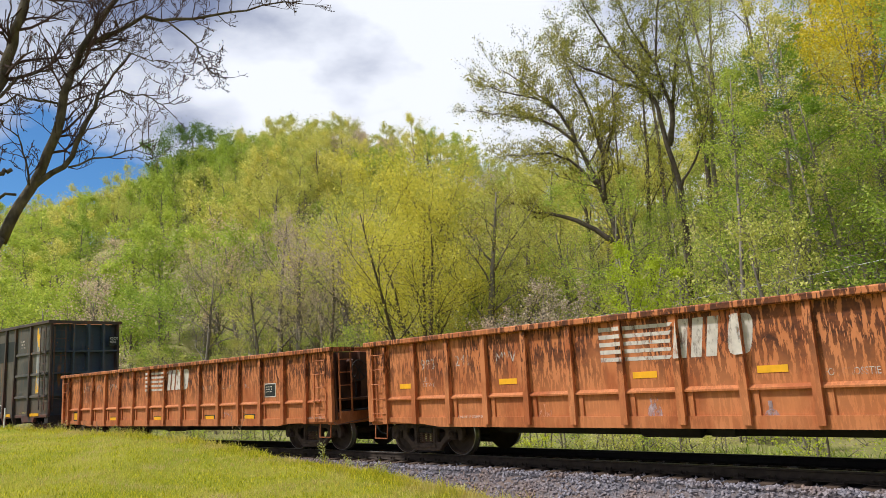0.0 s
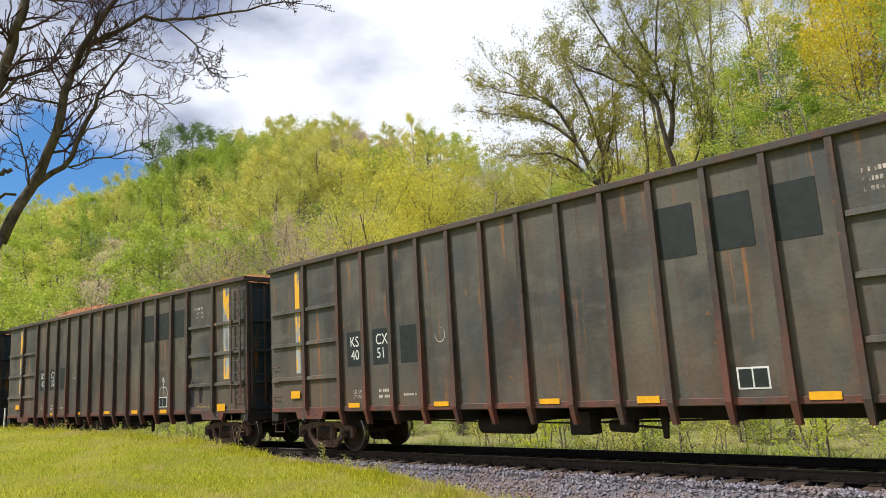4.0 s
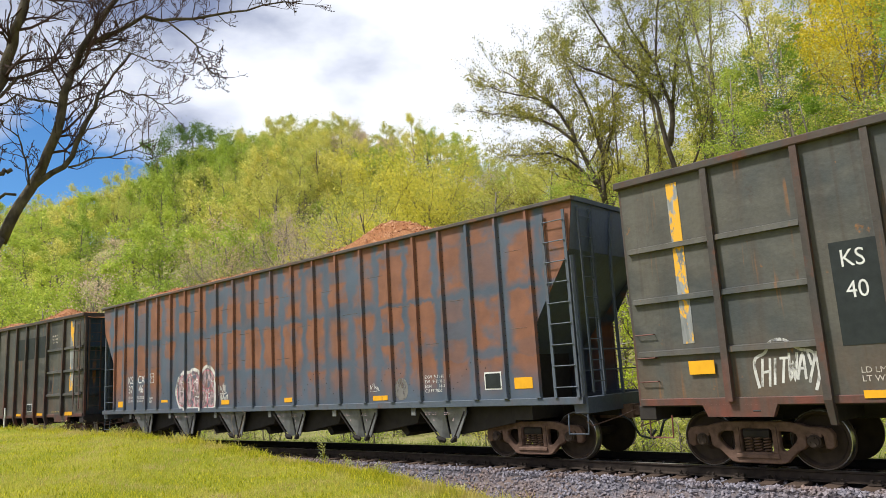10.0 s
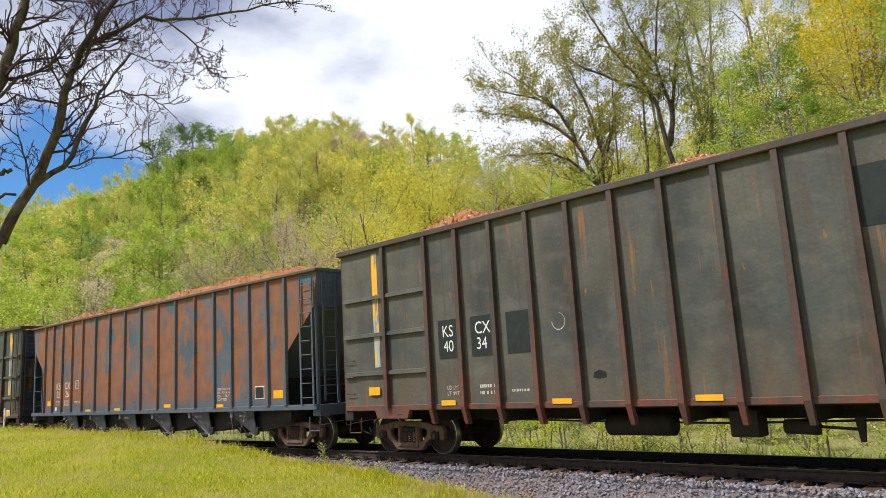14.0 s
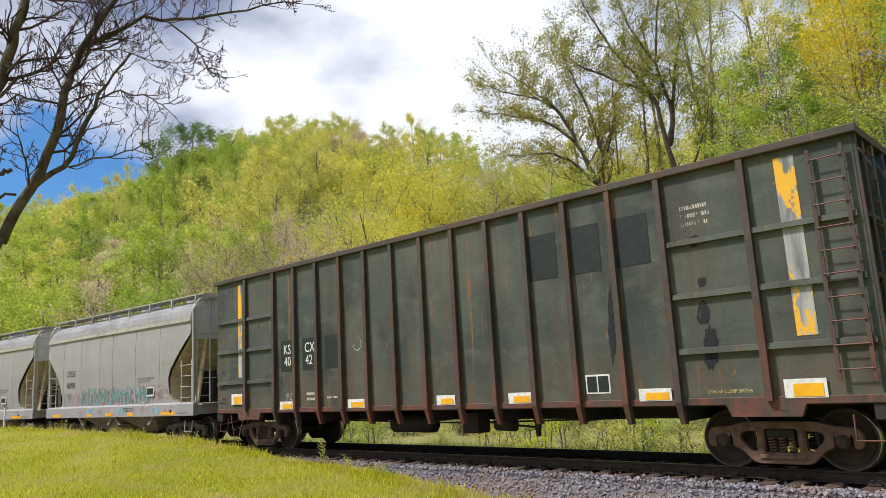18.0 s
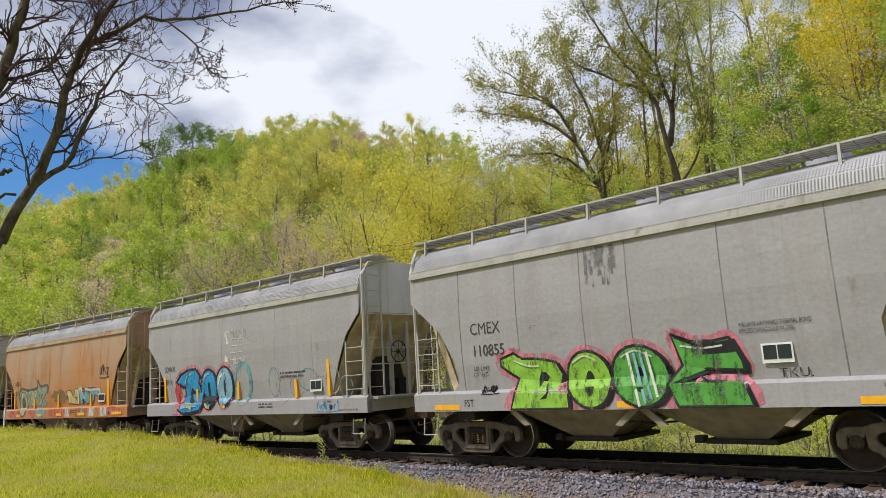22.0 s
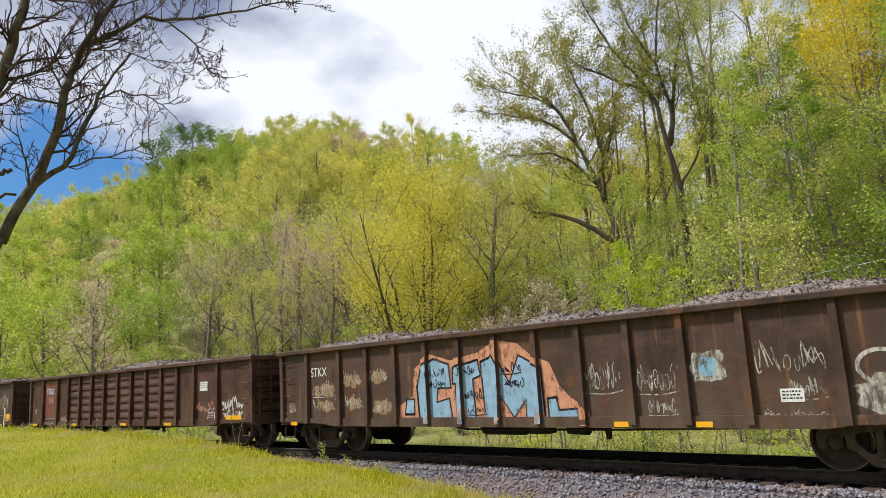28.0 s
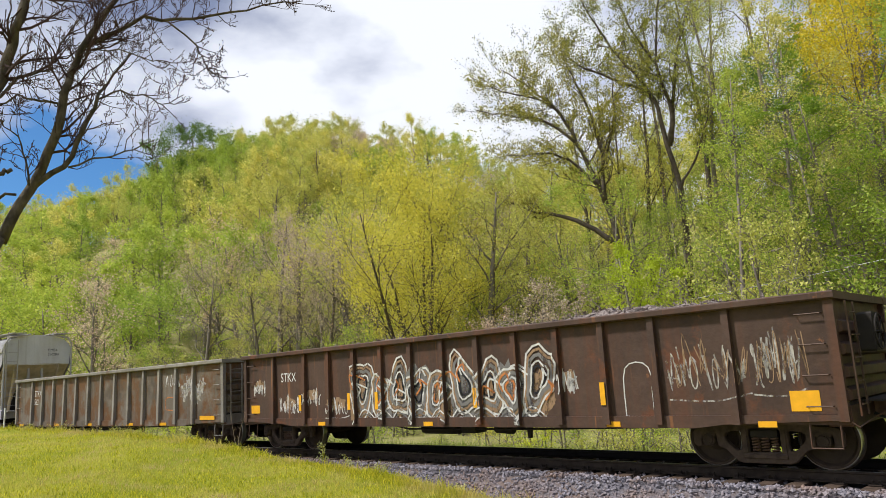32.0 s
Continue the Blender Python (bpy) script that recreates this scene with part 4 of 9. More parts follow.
def weed(s, off, height, seed, leafed):
    p = on_track(s, off)
    rw = np.random.default_rng(seed)
    th = thing("tall_weed" if leafed else "dry_stalk", "tall green weed with pale seed heads" if leafed else "dry brown weed stalk at the lawn edge", "weed",
               at=pose(p.x, p.y, ground_z(p.x, p.y) - 0.02))
    g = Geo()
    tips = []
    for k in range(3 if leafed else 2):
        pts = limb(rw, (rw.normal(0, 0.03), rw.normal(0, 0.03), 0), (rw.normal(0.0, 0.15), rw.normal(0, 0.15), 1), height * rw.uniform(0.65, 1.0), 0.0, 5, 0.06)
        g.tube(pts, [0.009, 0.008, 0.007, 0.006, 0.005, 0.004], 4)
        for q in pts[2:]:
            for b in range(2):
                tw = limb(rw, q, (rw.normal(), rw.normal(), 0.8), 0.12, 0.0, 2, 0.2)
                g.tube(tw, [0.004, 0.003, 0.002], 3)
                tips += [(tw[2], 0.025), (tw[1], 0.025)]
    tagged(part("stalk", g, BLADE.m if leafed else DRY, th), kind="stuff")
    if leafed:
        tagged(part("foliage", leaf_mesh("foliage", leaves_at(rw, tips, 150), 0.018, rw, LEAF_PALE), LEAF_PALE, th, "pale leaves and seed heads"), kind="stuff")
    return th


LEAF_PALE = leafy("pale_weed_leaves", (0.42, 0.46, 0.18), (0.60, 0.60, 0.34), 0.4)
weed(-14.2, -2.75, 0.75, 1, True)
weed(-13.3, -2.75, 0.42, 2, True)
weed(-12.2, -2.8, 0.4, 3, True)
weed(-17.6, -2.9, 1.25, 4, False)
for k in range(16):
    weed(-24.0 - 0.55 * k + rg.normal(0, 0.2), -2.9 + rg.normal(0, 0.15), rg.uniform(0.25, 0.75), 10 + k, k % 4 == 0)
for k in range(10):
    weed(-12.5 + 0.9 * k + rg.normal(0, 0.2), -2.55 - 0.1 * k + rg.normal(0, 0.1), rg.uniform(0.15, 0.35), 40 + k, k % 3 == 0)
# marker post beside the line
p = on_track(-33.0, -3.2)
post = thing("marker_post", "short pale blue-white marker post in the grass", "post", at=pose(p.x, p.y, ground_z(p.x, p.y) - 0.05, 0, 6, 0))
part("shaft", Geo().box(-0.04, 0.04, -0.02, 0.02, 0, 0.85), WHITE, post)
# wires strung beyond the track
WIRE = plain("weathered_wire", (0.22, 0.22, 0.21), 0.5, 0.5)
for a, b, sag in (((-24.0, 16.0, 3.9), (14.0, 15.5, 7.6), 0.7), ((-24.0, 15.0, 2.4), (14.0, 14.5, 5.9), 0.6)):
    pts = [Vector(a).lerp(Vector(b), i / 24.0) - Vector((0, 0, sag * 4 * (i / 24.0) * (1 - i / 24.0))) for i in range(25)]
    w = Geo().tube(pts, 0.013, 5)
    me = w.mesh("overhead_wire")
    me.materials.append(WIRE)
    tagged(new("overhead_wire", me), "thin slack grey overhead wire", "wire")
# ---- railway cars: shared parts ----
from mathutils.geometry import tessellate_polygon
rungs = {}


def rung_of(material):
    """One rung mesh for each paint."""
    if material.name not in rungs:
        rungs[material.name] = Geo().tube([(-0.21, 0, 0), (0.21, 0, 0)], 0.011, 5).mesh("rung")
    return rungs[material.name]



def build_wheelset():
    g = Geo()
    g.tube([(0, -1.0, 0), (0, 1.0, 0)], 0.085, 10)
    for y in (-1, 1):
        g.now = 0
        g.disc(0, 0, [(y * 0.64, 0.05), (y * 0.64, 0.40), (y * 0.66, 0.475), (y * 0.685, 0.482), (y * 0.70, 0.46)], 32)
        g.now = 1
        g.disc(0, 0, [(y * 0.70, 0.46), (y * 0.815, 0.452), (y * 0.82, 0.438), (y * 0.71, 0.436)], 32)
        g.now = 0
        g.disc(0, 0, [(y * 0.72, 0.434), (y * 0.818, 0.436), (y * 0.822, 0.40), (y * 0.755, 0.36), (y * 0.745, 0.20), (y * 0.80, 0.14), (y * 0.83, 0.12), (y * 0.83, 0.02)], 32)
        g.disc(0, 0, [(y * 0.90, 0.02), (y * 0.90, 0.105), (y * 1.09, 0.105), (y * 1.10, 0.085), (y * 1.13, 0.08), (y * 1.13, 0.01)], 14)
        for a in (0.5, 2.6, 4.7):
            g.disc(0.05 * math.cos(a), 0.05 * math.sin(a), [(y * 1.12, 0.016), (y * 1.155, 0.016), (y * 1.155, 0.002)], 6)
    me = g.mesh("wheelset", True)
    me.set_sharp_from_angle(angle=0.6)
    return me


def cast_plate(name, outlines, y, depth, round_edge):
    """A thick plate with rounded edges from outlines in x, z; every outline after the first is a hole."""
    cu = bpy.data.curves.new(name, "CURVE")
    cu.dimensions, cu.fill_mode, cu.extrude, cu.bevel_depth, cu.bevel_resolution = "2D", "BOTH", depth / 2 - round_edge, round_edge, 1
    for pts in outlines:
        sp = cu.splines.new("POLY")
        sp.points.add(len(pts) - 1)
        for q, (x, z) in zip(sp.points, pts):
            q.co = (x, z, 0, 1)
        sp.use_cyclic_u = True
    ob = bpy.data.objects.new(name, cu)
    me = bpy.data.meshes.new_from_object(ob)
    bpy.data.objects.remove(ob)
    me.transform(Matrix.Translation((0, y, 0)) @ Matrix.Rotation(math.pi / 2, 4, "X"))
    return me


def build_sideframe():
    """One cast side of a truck: arched top, pedestal jaws, two windows and the spring opening."""
    half = [(0.30, 0.735), (0.52, 0.73), (0.68, 0.70), (0.80, 0.66), (1.00, 0.655), (1.10, 0.63), (1.15, 0.56), (1.15, 0.40), (1.10, 0.36), (1.045, 0.37),
            (1.03, 0.55), (0.99, 0.575), (0.79, 0.575), (0.755, 0.55), (0.74, 0.38), (0.69, 0.34), (0.62, 0.32), (0.52, 0.22), (0.44, 0.14), (0.36, 0.115)]
    outer = half + [(-x, z) for x, z in half[::-1]]
    win = [(0.37, 0.62), (0.55, 0.61), (0.63, 0.57), (0.655, 0.50), (0.62, 0.43), (0.50, 0.31), (0.43, 0.27), (0.37, 0.29), (0.345, 0.36), (0.345, 0.58)]
    mid = [(-0.27, 0.255), (0.27, 0.255), (0.265, 0.62), (0.22, 0.655), (-0.22, 0.655), (-0.265, 0.62)]
    me = cast_plate("sideframe", [outer, win, [(-x, z) for x, z in win], mid], -0.99, 0.13, 0.018)
    g = Geo()
    for sx in (-1, 1):
        g.box(sx * 0.889 - 0.11, sx * 0.889 + 0.11, -1.075, -0.92, 0.52, 0.574)
        g.box(sx * 0.30 - 0.035, sx * 0.30 + 0.035, -1.075, -0.93, 0.27, 0.66)
    g.box(-0.34, 0.34, -1.085, -0.90, 0.17, 0.252, 0.02)
    extra = g.mesh("sideframe")
    bm = bmesh.new()
    bm.from_mesh(me)
    bm.from_mesh(extra)
    bm.to_mesh(me)
    bm.free()
    bpy.data.meshes.remove(extra)
    return me


def build_spring():
    g = Geo()
    g.tube([(0.055 * math.cos(a), 0.055 * math.sin(a), 0.27 + 0.23 * i / 40.0) for i, a in ((i, i * 0.8) for i in range(41))], 0.0165, 4)
    return g.mesh("spring", True)


WHEELSET, SIDEFRAME, SPRING = build_wheelset(), build_sideframe(), build_spring()
BOLSTER = Geo().box(-0.21, 0.21, -1.05, 1.05, 0.49, 0.63, 0.03).box(-0.16, 0.16, -0.3, 0.3, 0.70, 0.80).mesh("truck")
wheelsets = []


def add_truck(car, x, material):
    truck = part("truck", BOLSTER.copy(), STEEL_DARK, car, "two-axle freight truck")
    truck.location.x = x
    for turn in (0, 1):
        sf = part("sideframe", SIDEFRAME.copy(), material, truck, "cast steel sideframe with rust")
        sf.rotation_euler.z = math.pi * turn
        for k in (-0.15, 0.0, 0.15):
            sp = part("spring", SPRING, TRUCK, truck)
            sp.location = (k, -0.99 if turn == 0 else 0.99, 0)
    for ax in (-0.889, 0.889):
        w = part("wheelset", WHEELSET, [WHEEL, TREAD], truck, "brown steel wheelset")
        w.location = (ax, 0, 0.457)
        wheelsets.append(w)


def add_ladder(car, at, width, z0, z1, count, material, end=False, stile=0.03, face=-1):
    """A ladder on a side (at = x, y) or on an end, with its rungs."""
    g = Geo()
    hw = width / 2
    for k in (-hw, hw):
        g.box(k - stile, k + stile, -0.012, 0.012, z0, z1)
    lad = part("ladder", g, material, car)
    lad.location = (at[0], at[1], 0)
    if end:
        lad.rotation_euler.z = math.pi / 2
    for i in range(count):
        r = part("rung", rung_of(material), material, lad)
        r.location = (0, -0.03, z0 + (z1 - z0) * (i + 0.5) / count)
        r.scale.x = width / 0.42
    return lad


def add_grab(car, x, y, z, material, length=0.42):
    g = Geo().tube([(-length / 2, 0.06, 0), (-length / 2, 0, 0), (length / 2, 0, 0), (length / 2, 0.06, 0)], 0.011, 5)
    ob = part("grab_iron", g, material, car)
    ob.location = (x, y, z)
    return ob


def add_step(car, x, y, z, material, w=0.42, h=0.36):
    g = Geo().tube([(-w / 2, 0.03, h), (-w / 2, 0, 0), (w / 2, 0, 0), (w / 2, 0.03, h)], 0.016, 5)
    ob = part("stirrup_step", g, material, car)
    ob.location = (x, y, z)
    return ob


def add_couplers(car, half, material):
    for sx in (-1, 1):
        g = Geo()
        g.box(sx * (half - 0.5), sx * (half + 0.25), -0.14, 0.14, 0.74, 1.0)
        g.box(sx * (half + 0.2), sx * (half + 0.48), -0.09, 0.09, 0.79, 0.97)
        g.box(sx * (half + 0.44), sx * (half + 0.70), -0.17, 0.04, 0.74, 1.02, 0.03)
        g.box(sx * (half + 0.52), sx * (half + 0.66), 0.02, 0.15, 0.76, 1.0, 0.03)
        part("coupler", g, material, car, "rusty knuckle coupler")
        g = Geo().tube([(sx * (half + 0.05), -0.32, 0.82), (sx * (half + 0.28), -0.33, 0.7), (sx * (half + 0.42), -0.28, 0.42), (sx * (half + 0.6), -0.22, 0.36),
                        (sx * (half + 0.72), -0.2, 0.52)], 0.024, 6)
        part("air_hose", g, BLACK, car, "black rubber air hose")
        g = Geo().tube([(sx * (half + 0.02), -1.5, 0.78), (sx * (half + 0.1), -1.45, 0.70), (sx * (half + 0.1), -0.5, 0.78), (sx * (half + 0.35), -0.2, 0.9)], 0.012, 5)
        part("uncoupling_lever", g, material, car)


def add_brake_wheel(car, x, y, z, material):
    g = Geo()
    n = 18
    ring = [(x, y + 0.27 * math.cos(2 * math.pi * i / n), z + 0.27 * math.sin(2 * math.pi * i / n)) for i in range(n + 1)]
    g.tube(ring, 0.014, 5)
    for i in range(4):
        a = math.pi * i / 4
        g.tube([(x, y - 0.26 * math.cos(a), z - 0.26 * math.sin(a)), (x, y + 0.26 * math.cos(a), z + 0.26 * math.sin(a))], 0.01, 4)
    g.tube([(x - 0.22, y, z), (x + 0.03, y, z)], 0.03, 6)
    return part("brake_wheel", g, material, car, "spoked steel hand brake wheel")


# ---- writing and spray paint on the cars ----
def lettered(txt, size, spacing=1.0):
    """Letters of the built-in font as a flat mesh in x, z that faces -y."""
    cu = bpy.data.curves.new("letters", "FONT")
    cu.body, cu.size, cu.resolution_u, cu.space_character = txt, size, 3, spacing
    ob = bpy.data.objects.new("letters", cu)
    me = bpy.data.meshes.new_from_object(ob)
    bpy.data.objects.remove(ob)
    me.transform(Matrix.Rotation(math.pi / 2, 4, "X"))
    return me


def add_text(car, txt, x, y, z, size, material, turn=0.0, bold=0.0, squash=1.0):
    me = lettered(txt, size)
    me.transform(Matrix.Diagonal((squash, 1, 1, 1)))
    me.materials.clear()
    ob = part("lettering", me, material, car, "painted lettering " + txt.replace("\n", " "))
    ob.location = (x, y, z)
    ob.rotation_euler.z = turn
    return ob


def bars(car, x, y, z, w, h, lines, material, seed=0):
    """Small writing that cannot be read: short bars in rows."""
    rnd = random.Random(seed)
    g = Geo()
    dz = h / lines
    for i in range(lines):
        px = x
        while px < x + w - 0.03:
            ln = rnd.uniform(0.018, 0.05)
            g.add([(px, y, z - i * dz - dz * 0.48), (min(px + ln, x + w), y, z - i * dz - dz * 0.48), (min(px + ln, x + w), y, z - i * dz), (px, y, z - i * dz)], [(0, 1, 2, 3)])
            px += ln + (0.06 if rnd.random() < 0.18 else 0.016)
    return part("small_print", g, material, car)


def plate(car, name, x0, x1, y, z0, z1, material, label="", thick=0.006):
    return part(name, Geo().box(x0, x1, y - thick, y + 0.002, z0, z1), material, car, label)


def clip_x(poly, xa, xb):
    """Cuts a polygon of (x, z) to a strip of x."""
    for lim, keep in ((xa, lambda p: p[0] >= xa), (xb, lambda p: p[0] <= xb)):
        out = []
        for p, q in zip(poly, poly[1:] + poly[:1]):
            if keep(p):
                out.append(p)
            if keep(p) != keep(q):
                t = (lim - p[0]) / (q[0] - p[0])
                out.append((lim, p[1] + t * (q[1] - p[1])))
        poly = out
        if len(poly) < 3:
            return []
    return poly


class Spray:
    """Spray paint that follows the strips of a car's side: (x from, x to, y)."""

    def __init__(self, strips, colors):
        self.strips, self.colors, self.surface, self.low = strips, colors, None, 0.0
        self.parts = []
        self.cut("graffiti")

    def cut(self, name):
        """What follows is a part of its own."""
        self.g = Geo()
        self.parts.append((name, self.g))

    def poly(self, pts, color, layer):
        self.g.now = color
        for xa, xb, y in self.strips:
            c = clip_x(pts, xa, xb)
            if len(c) > 2:
                c = [(x, max(z, self.low)) for x, z in c]
                self.g.add([(x, (-self.surface(z) if self.surface else y) - 0.003 - 0.0012 * layer, z) for x, z in c], [tuple(range(len(c)))])

    def stroke(self, pts, width, color, layer, soft=True):
        if soft and len(pts) > 2:
            out = []
            for i in range(len(pts) - 1):
                a, b, c, d = pts[max(0, i - 1)], pts[i], pts[i + 1], pts[min(len(pts) - 1, i + 2)]
                for t in (0.0, 0.25, 0.5, 0.75):
                    out.append(tuple(0.5 * (2 * b[m] + (c[m] - a[m]) * t + (2 * a[m] - 5 * b[m] + 4 * c[m] - d[m]) * t * t + (3 * b[m] - a[m] - 3 * c[m] + d[m]) * t ** 3) for m in (0, 1)))
            pts = out + [pts[-1]]
        ways = []
        for (xa, za), (xb, zb) in zip(pts, pts[1:]):
            d = math.hypot(xb - xa, zb - za) or 1e-6
            ways.append(((xb - xa) / d, (zb - za) / d))
        edge = []
        for i, (x, z) in enumerate(pts):
            a, b = ways[max(0, i - 1)], ways[min(len(ways) - 1, i)]
            ux, uz = a[0] + b[0], a[1] + b[1]
            n = math.hypot(ux, uz)
            ux, uz = (ux / n, uz / n) if n > 0.3 else b
            push = -0.3 * width if i == 0 else (0.3 * width if i == len(pts) - 1 else 0.0)
            x, z = x + ux * push, z + uz * push
            edge.append(((x - uz * width / 2, z + ux * width / 2), (x + uz * width / 2, z - ux * width / 2)))
        for (l0, r0), (l1, r1) in zip(edge, edge[1:]):
            self.poly([l0, r0, r1, l1], color, layer)

    def blob(self, x, z, w, h, color, layer, rnd, square=3.0, grow=0.0, lean=0.0, shape=None):
        n = 22
        out = []
        for i in range(n):
            a = 2 * math.pi * i / n
            ca, sa = math.cos(a), math.sin(a)
            r = 1 / (abs(ca) ** square + abs(sa) ** square) ** (1 / square)
            r *= shape[i % len(shape)] if shape else 1
            out.append((x + ca * r * (w / 2 + grow) + lean * sa * r * h / 2, z + sa * r * (h / 2 + grow)))
        self.poly(out, color, layer)

    def scrawl(self, x, z, w, h, color, rnd, letters=5, width=0.03, layer=1):
        """Quick spray marks that cannot be read."""
        self.cut("graffiti_tag")
        step = w / letters
        for i in range(letters):
            cx = x + i * step
            tall = h * rnd.uniform(0.55, 1.15)
            if rnd.random() < 0.45:
                a0, da, r1 = rnd.uniform(0, 6.3), rnd.uniform(3.5, 8.0) * rnd.choice((-1, 1)), rnd.uniform(0.25, 0.5)
                pts = [(cx + step * (0.45 + r1 * math.cos(a0 + da * q / 7.0) * (1 - 0.05 * q)), z + tall * (0.4 + 0.4 * math.sin(a0 + da * q / 7.0) + 0.02 * q)) for q in range(8)]
                pts.append((pts[-1][0] + step * rnd.uniform(0.1, 0.5), z + tall * rnd.uniform(0.0, 1.1)))
                self.stroke(pts, width * rnd.uniform(0.6, 0.9), color, layer)
                continue
            pts = [(cx + step * rnd.uniform(-0.1, 0.3), z + tall * rnd.uniform(0.6, 1.0))]
            for k in range(rnd.randint(3, 6)):
                pts.append((cx + step * rnd.uniform(-0.15, 1.1), z + tall * (rnd.uniform(0.0, 0.35) if k % 2 == 0 else rnd.uniform(0.55, 1.0))))
            self.stroke(pts, width * rnd.uniform(0.6, 1.0), color, layer)
            if rnd.random() < 0.35:
                self.stroke([(cx, z + tall * rnd.uniform(0.3, 0.6)), (cx + step * 0.9, z + tall * rnd.uniform(0.3, 0.7))], width * 0.7, color, layer)
        if rnd.random() < 0.4:
            self.stroke([(x, z - h * 0.12), (x + w * 0.6, z - h * 0.16), (x + w * 1.05, z - h * 0.04)], width * 0.8, color, layer)

    FORMS = (((( .12, 0), (.12, 1)), ((.12, 1), (.7, .95), (.8, .72), (.35, .55)), ((.35, .55), (.92, .4), (.82, .05), (.12, 0))),
             (((.5, 1), (.12, .82), (.1, .2), (.5, 0), (.9, .18), (.88, .82), (.5, 1)),),
             (((.88, .9), (.4, 1), (.12, .68), (.5, .5), (.88, .3), (.6, 0), (.1, .1)),),
             (((.1, 0), (.15, 1)), ((.15, 1), (.5, .5), (.85, 0)), ((.85, 0), (.9, 1))),
             (((.9, 1), (.12, .95), (.15, .05), (.92, 0)), ((.15, .5), (.75, .52))),
             (((.1, .05), (.45, 1), (.9, 0)), ((.28, .4), (.75, .42))),
             (((.1, .35), (.35, .05), (.65, .2), (.6, .6), (.3, .75)), ((.55, .7), (.95, .95))),
             (((.9, .88), (.35, 1), (.1, .5), (.4, .04), (.95, .16)), ((.45, .5), (.9, .46))),
             (((.02, .92), (.98, .98)), ((.55, .95), (.42, .4), (.6, .0))),
             (((.06, 0), (.14, 1)), ((.14, 1), (.48, .5), (.86, 1)), ((.86, 1), (.95, 0))))

    def piece(self, x0, x1, z0, z1, order, fill, second, line, halo, rnd, shade=None, fat=0.27):
        """A row of fat stroked shapes with outline, highlights and a halo."""
        w = (x1 - x0) / len(order)
        h = z1 - z0
        shapes = []
        for i, q in enumerate(order):
            lean, lift = rnd.uniform(-0.12, 0.16), rnd.uniform(-0.06, 0.06) * h
            sc = rnd.uniform(0.9, 1.05)
            shapes.append([[(x0 + w * i + (u * 0.86 + 0.1 + rnd.uniform(-0.04, 0.04)) * w + lean * (v - 0.5) * h, z0 + lift + (0.12 + v * 0.76 * sc + rnd.uniform(-0.03, 0.03)) * h) for u, v in st] for st in self.FORMS[q]])
        if halo is not None:
            for sh in shapes:
                for st in sh:
                    self.stroke(st, fat + 0.22, halo, 0)
        for k, sh in enumerate(shapes):
            self.cut("graffiti_letter")
            for st in sh:
                self.stroke(st, fat + 0.09, line, 1 + 4 * k)
            for st in sh:
                self.stroke(st, fat, fill, 2 + 4 * k)
            for st in sh:
                low = [(x, z - fat * 0.18) for x, z in st if z < z0 + 0.5 * h]
                if len(low) > 1:
                    self.stroke(low, fat * 0.5, second, 3 + 4 * k)
                self.stroke([(x - fat * 0.22, z + fat * 0.24) for x, z in st[: max(2, len(st) // 2)]], 0.035, shade if shade is not None else second, 4 + 4 * k)

    def solid(self, pts, fill, line, halo=None, width=0.09, layer=1, hole=None, drop_to=None):
        """A fat letter form: filled outline with a dark rim, a drop shadow and a halo behind it."""
        if halo is not None:
            self.stroke(pts + pts[:2], width + 0.17, halo, 0)
        self.cut("graffiti_letter")
        if drop_to:
            self.fan([(x + drop_to[0], z + drop_to[1]) for x, z in pts], line, layer)
            self.stroke([(x + drop_to[0], z + drop_to[1]) for x, z in pts + pts[:2]], width, line, layer, False)
        self.fan(pts, fill, layer + 1)
        self.stroke(pts + pts[:2], width, line, layer + 2, False)
        if hole:
            self.fan(hole, line, layer + 2)

    def fan(self, pts, color, layer):
        """Fills an outline of any shape with triangles."""
        for tri in tessellate_polygon([[Vector((x, z, 0)) for x, z in pts]]):
            self.poly([pts[i] for i in tri], color, layer)

    def done(self, car, label):
        for name, geo in self.parts:
            if geo.f:
                part(name, geo, self.colors, car, label if name == "graffiti" else "")


def oval(x, z, w, h, n=20, a0=0.0, lean=0.0):
    return [(x + w / 2 * math.cos(a0 + 2 * math.pi * i / n) + lean * h / 2 * math.sin(a0 + 2 * math.pi * i / n), z + h / 2 * math.sin(a0 + 2 * math.pi * i / n)) for i in range(n)]


def sprayed(name, c, worn=0.60):
    """Thin spray paint, worn through in places to the car's own paint."""
    k = Mat(name, 0.6)
    k.color(k.mix(k.ramp(k.noise(4, 6), 0.3, 0.7), tuple(x * 0.75 for x in c), tuple(min(1, x * 1.12) for x in c)))
    clear = k.t.nodes.new("ShaderNodeBsdfTransparent")
    ms = k.t.nodes.new("ShaderNodeMixShader")
    k.link(k.ramp(k.noise(5.5, 9, (1.3, 1, 0.5), (1, 2, 3), 0.7), worn - 0.09, worn + 0.07), ms.inputs[0])
    k.link(k.b.outputs["BSDF"], ms.inputs[1])
    k.link(clear.outputs["BSDF"], ms.inputs[2])
    k.link(ms.outputs["Shader"], k.t.nodes["Material Output"].inputs["Surface"])
    return k.m


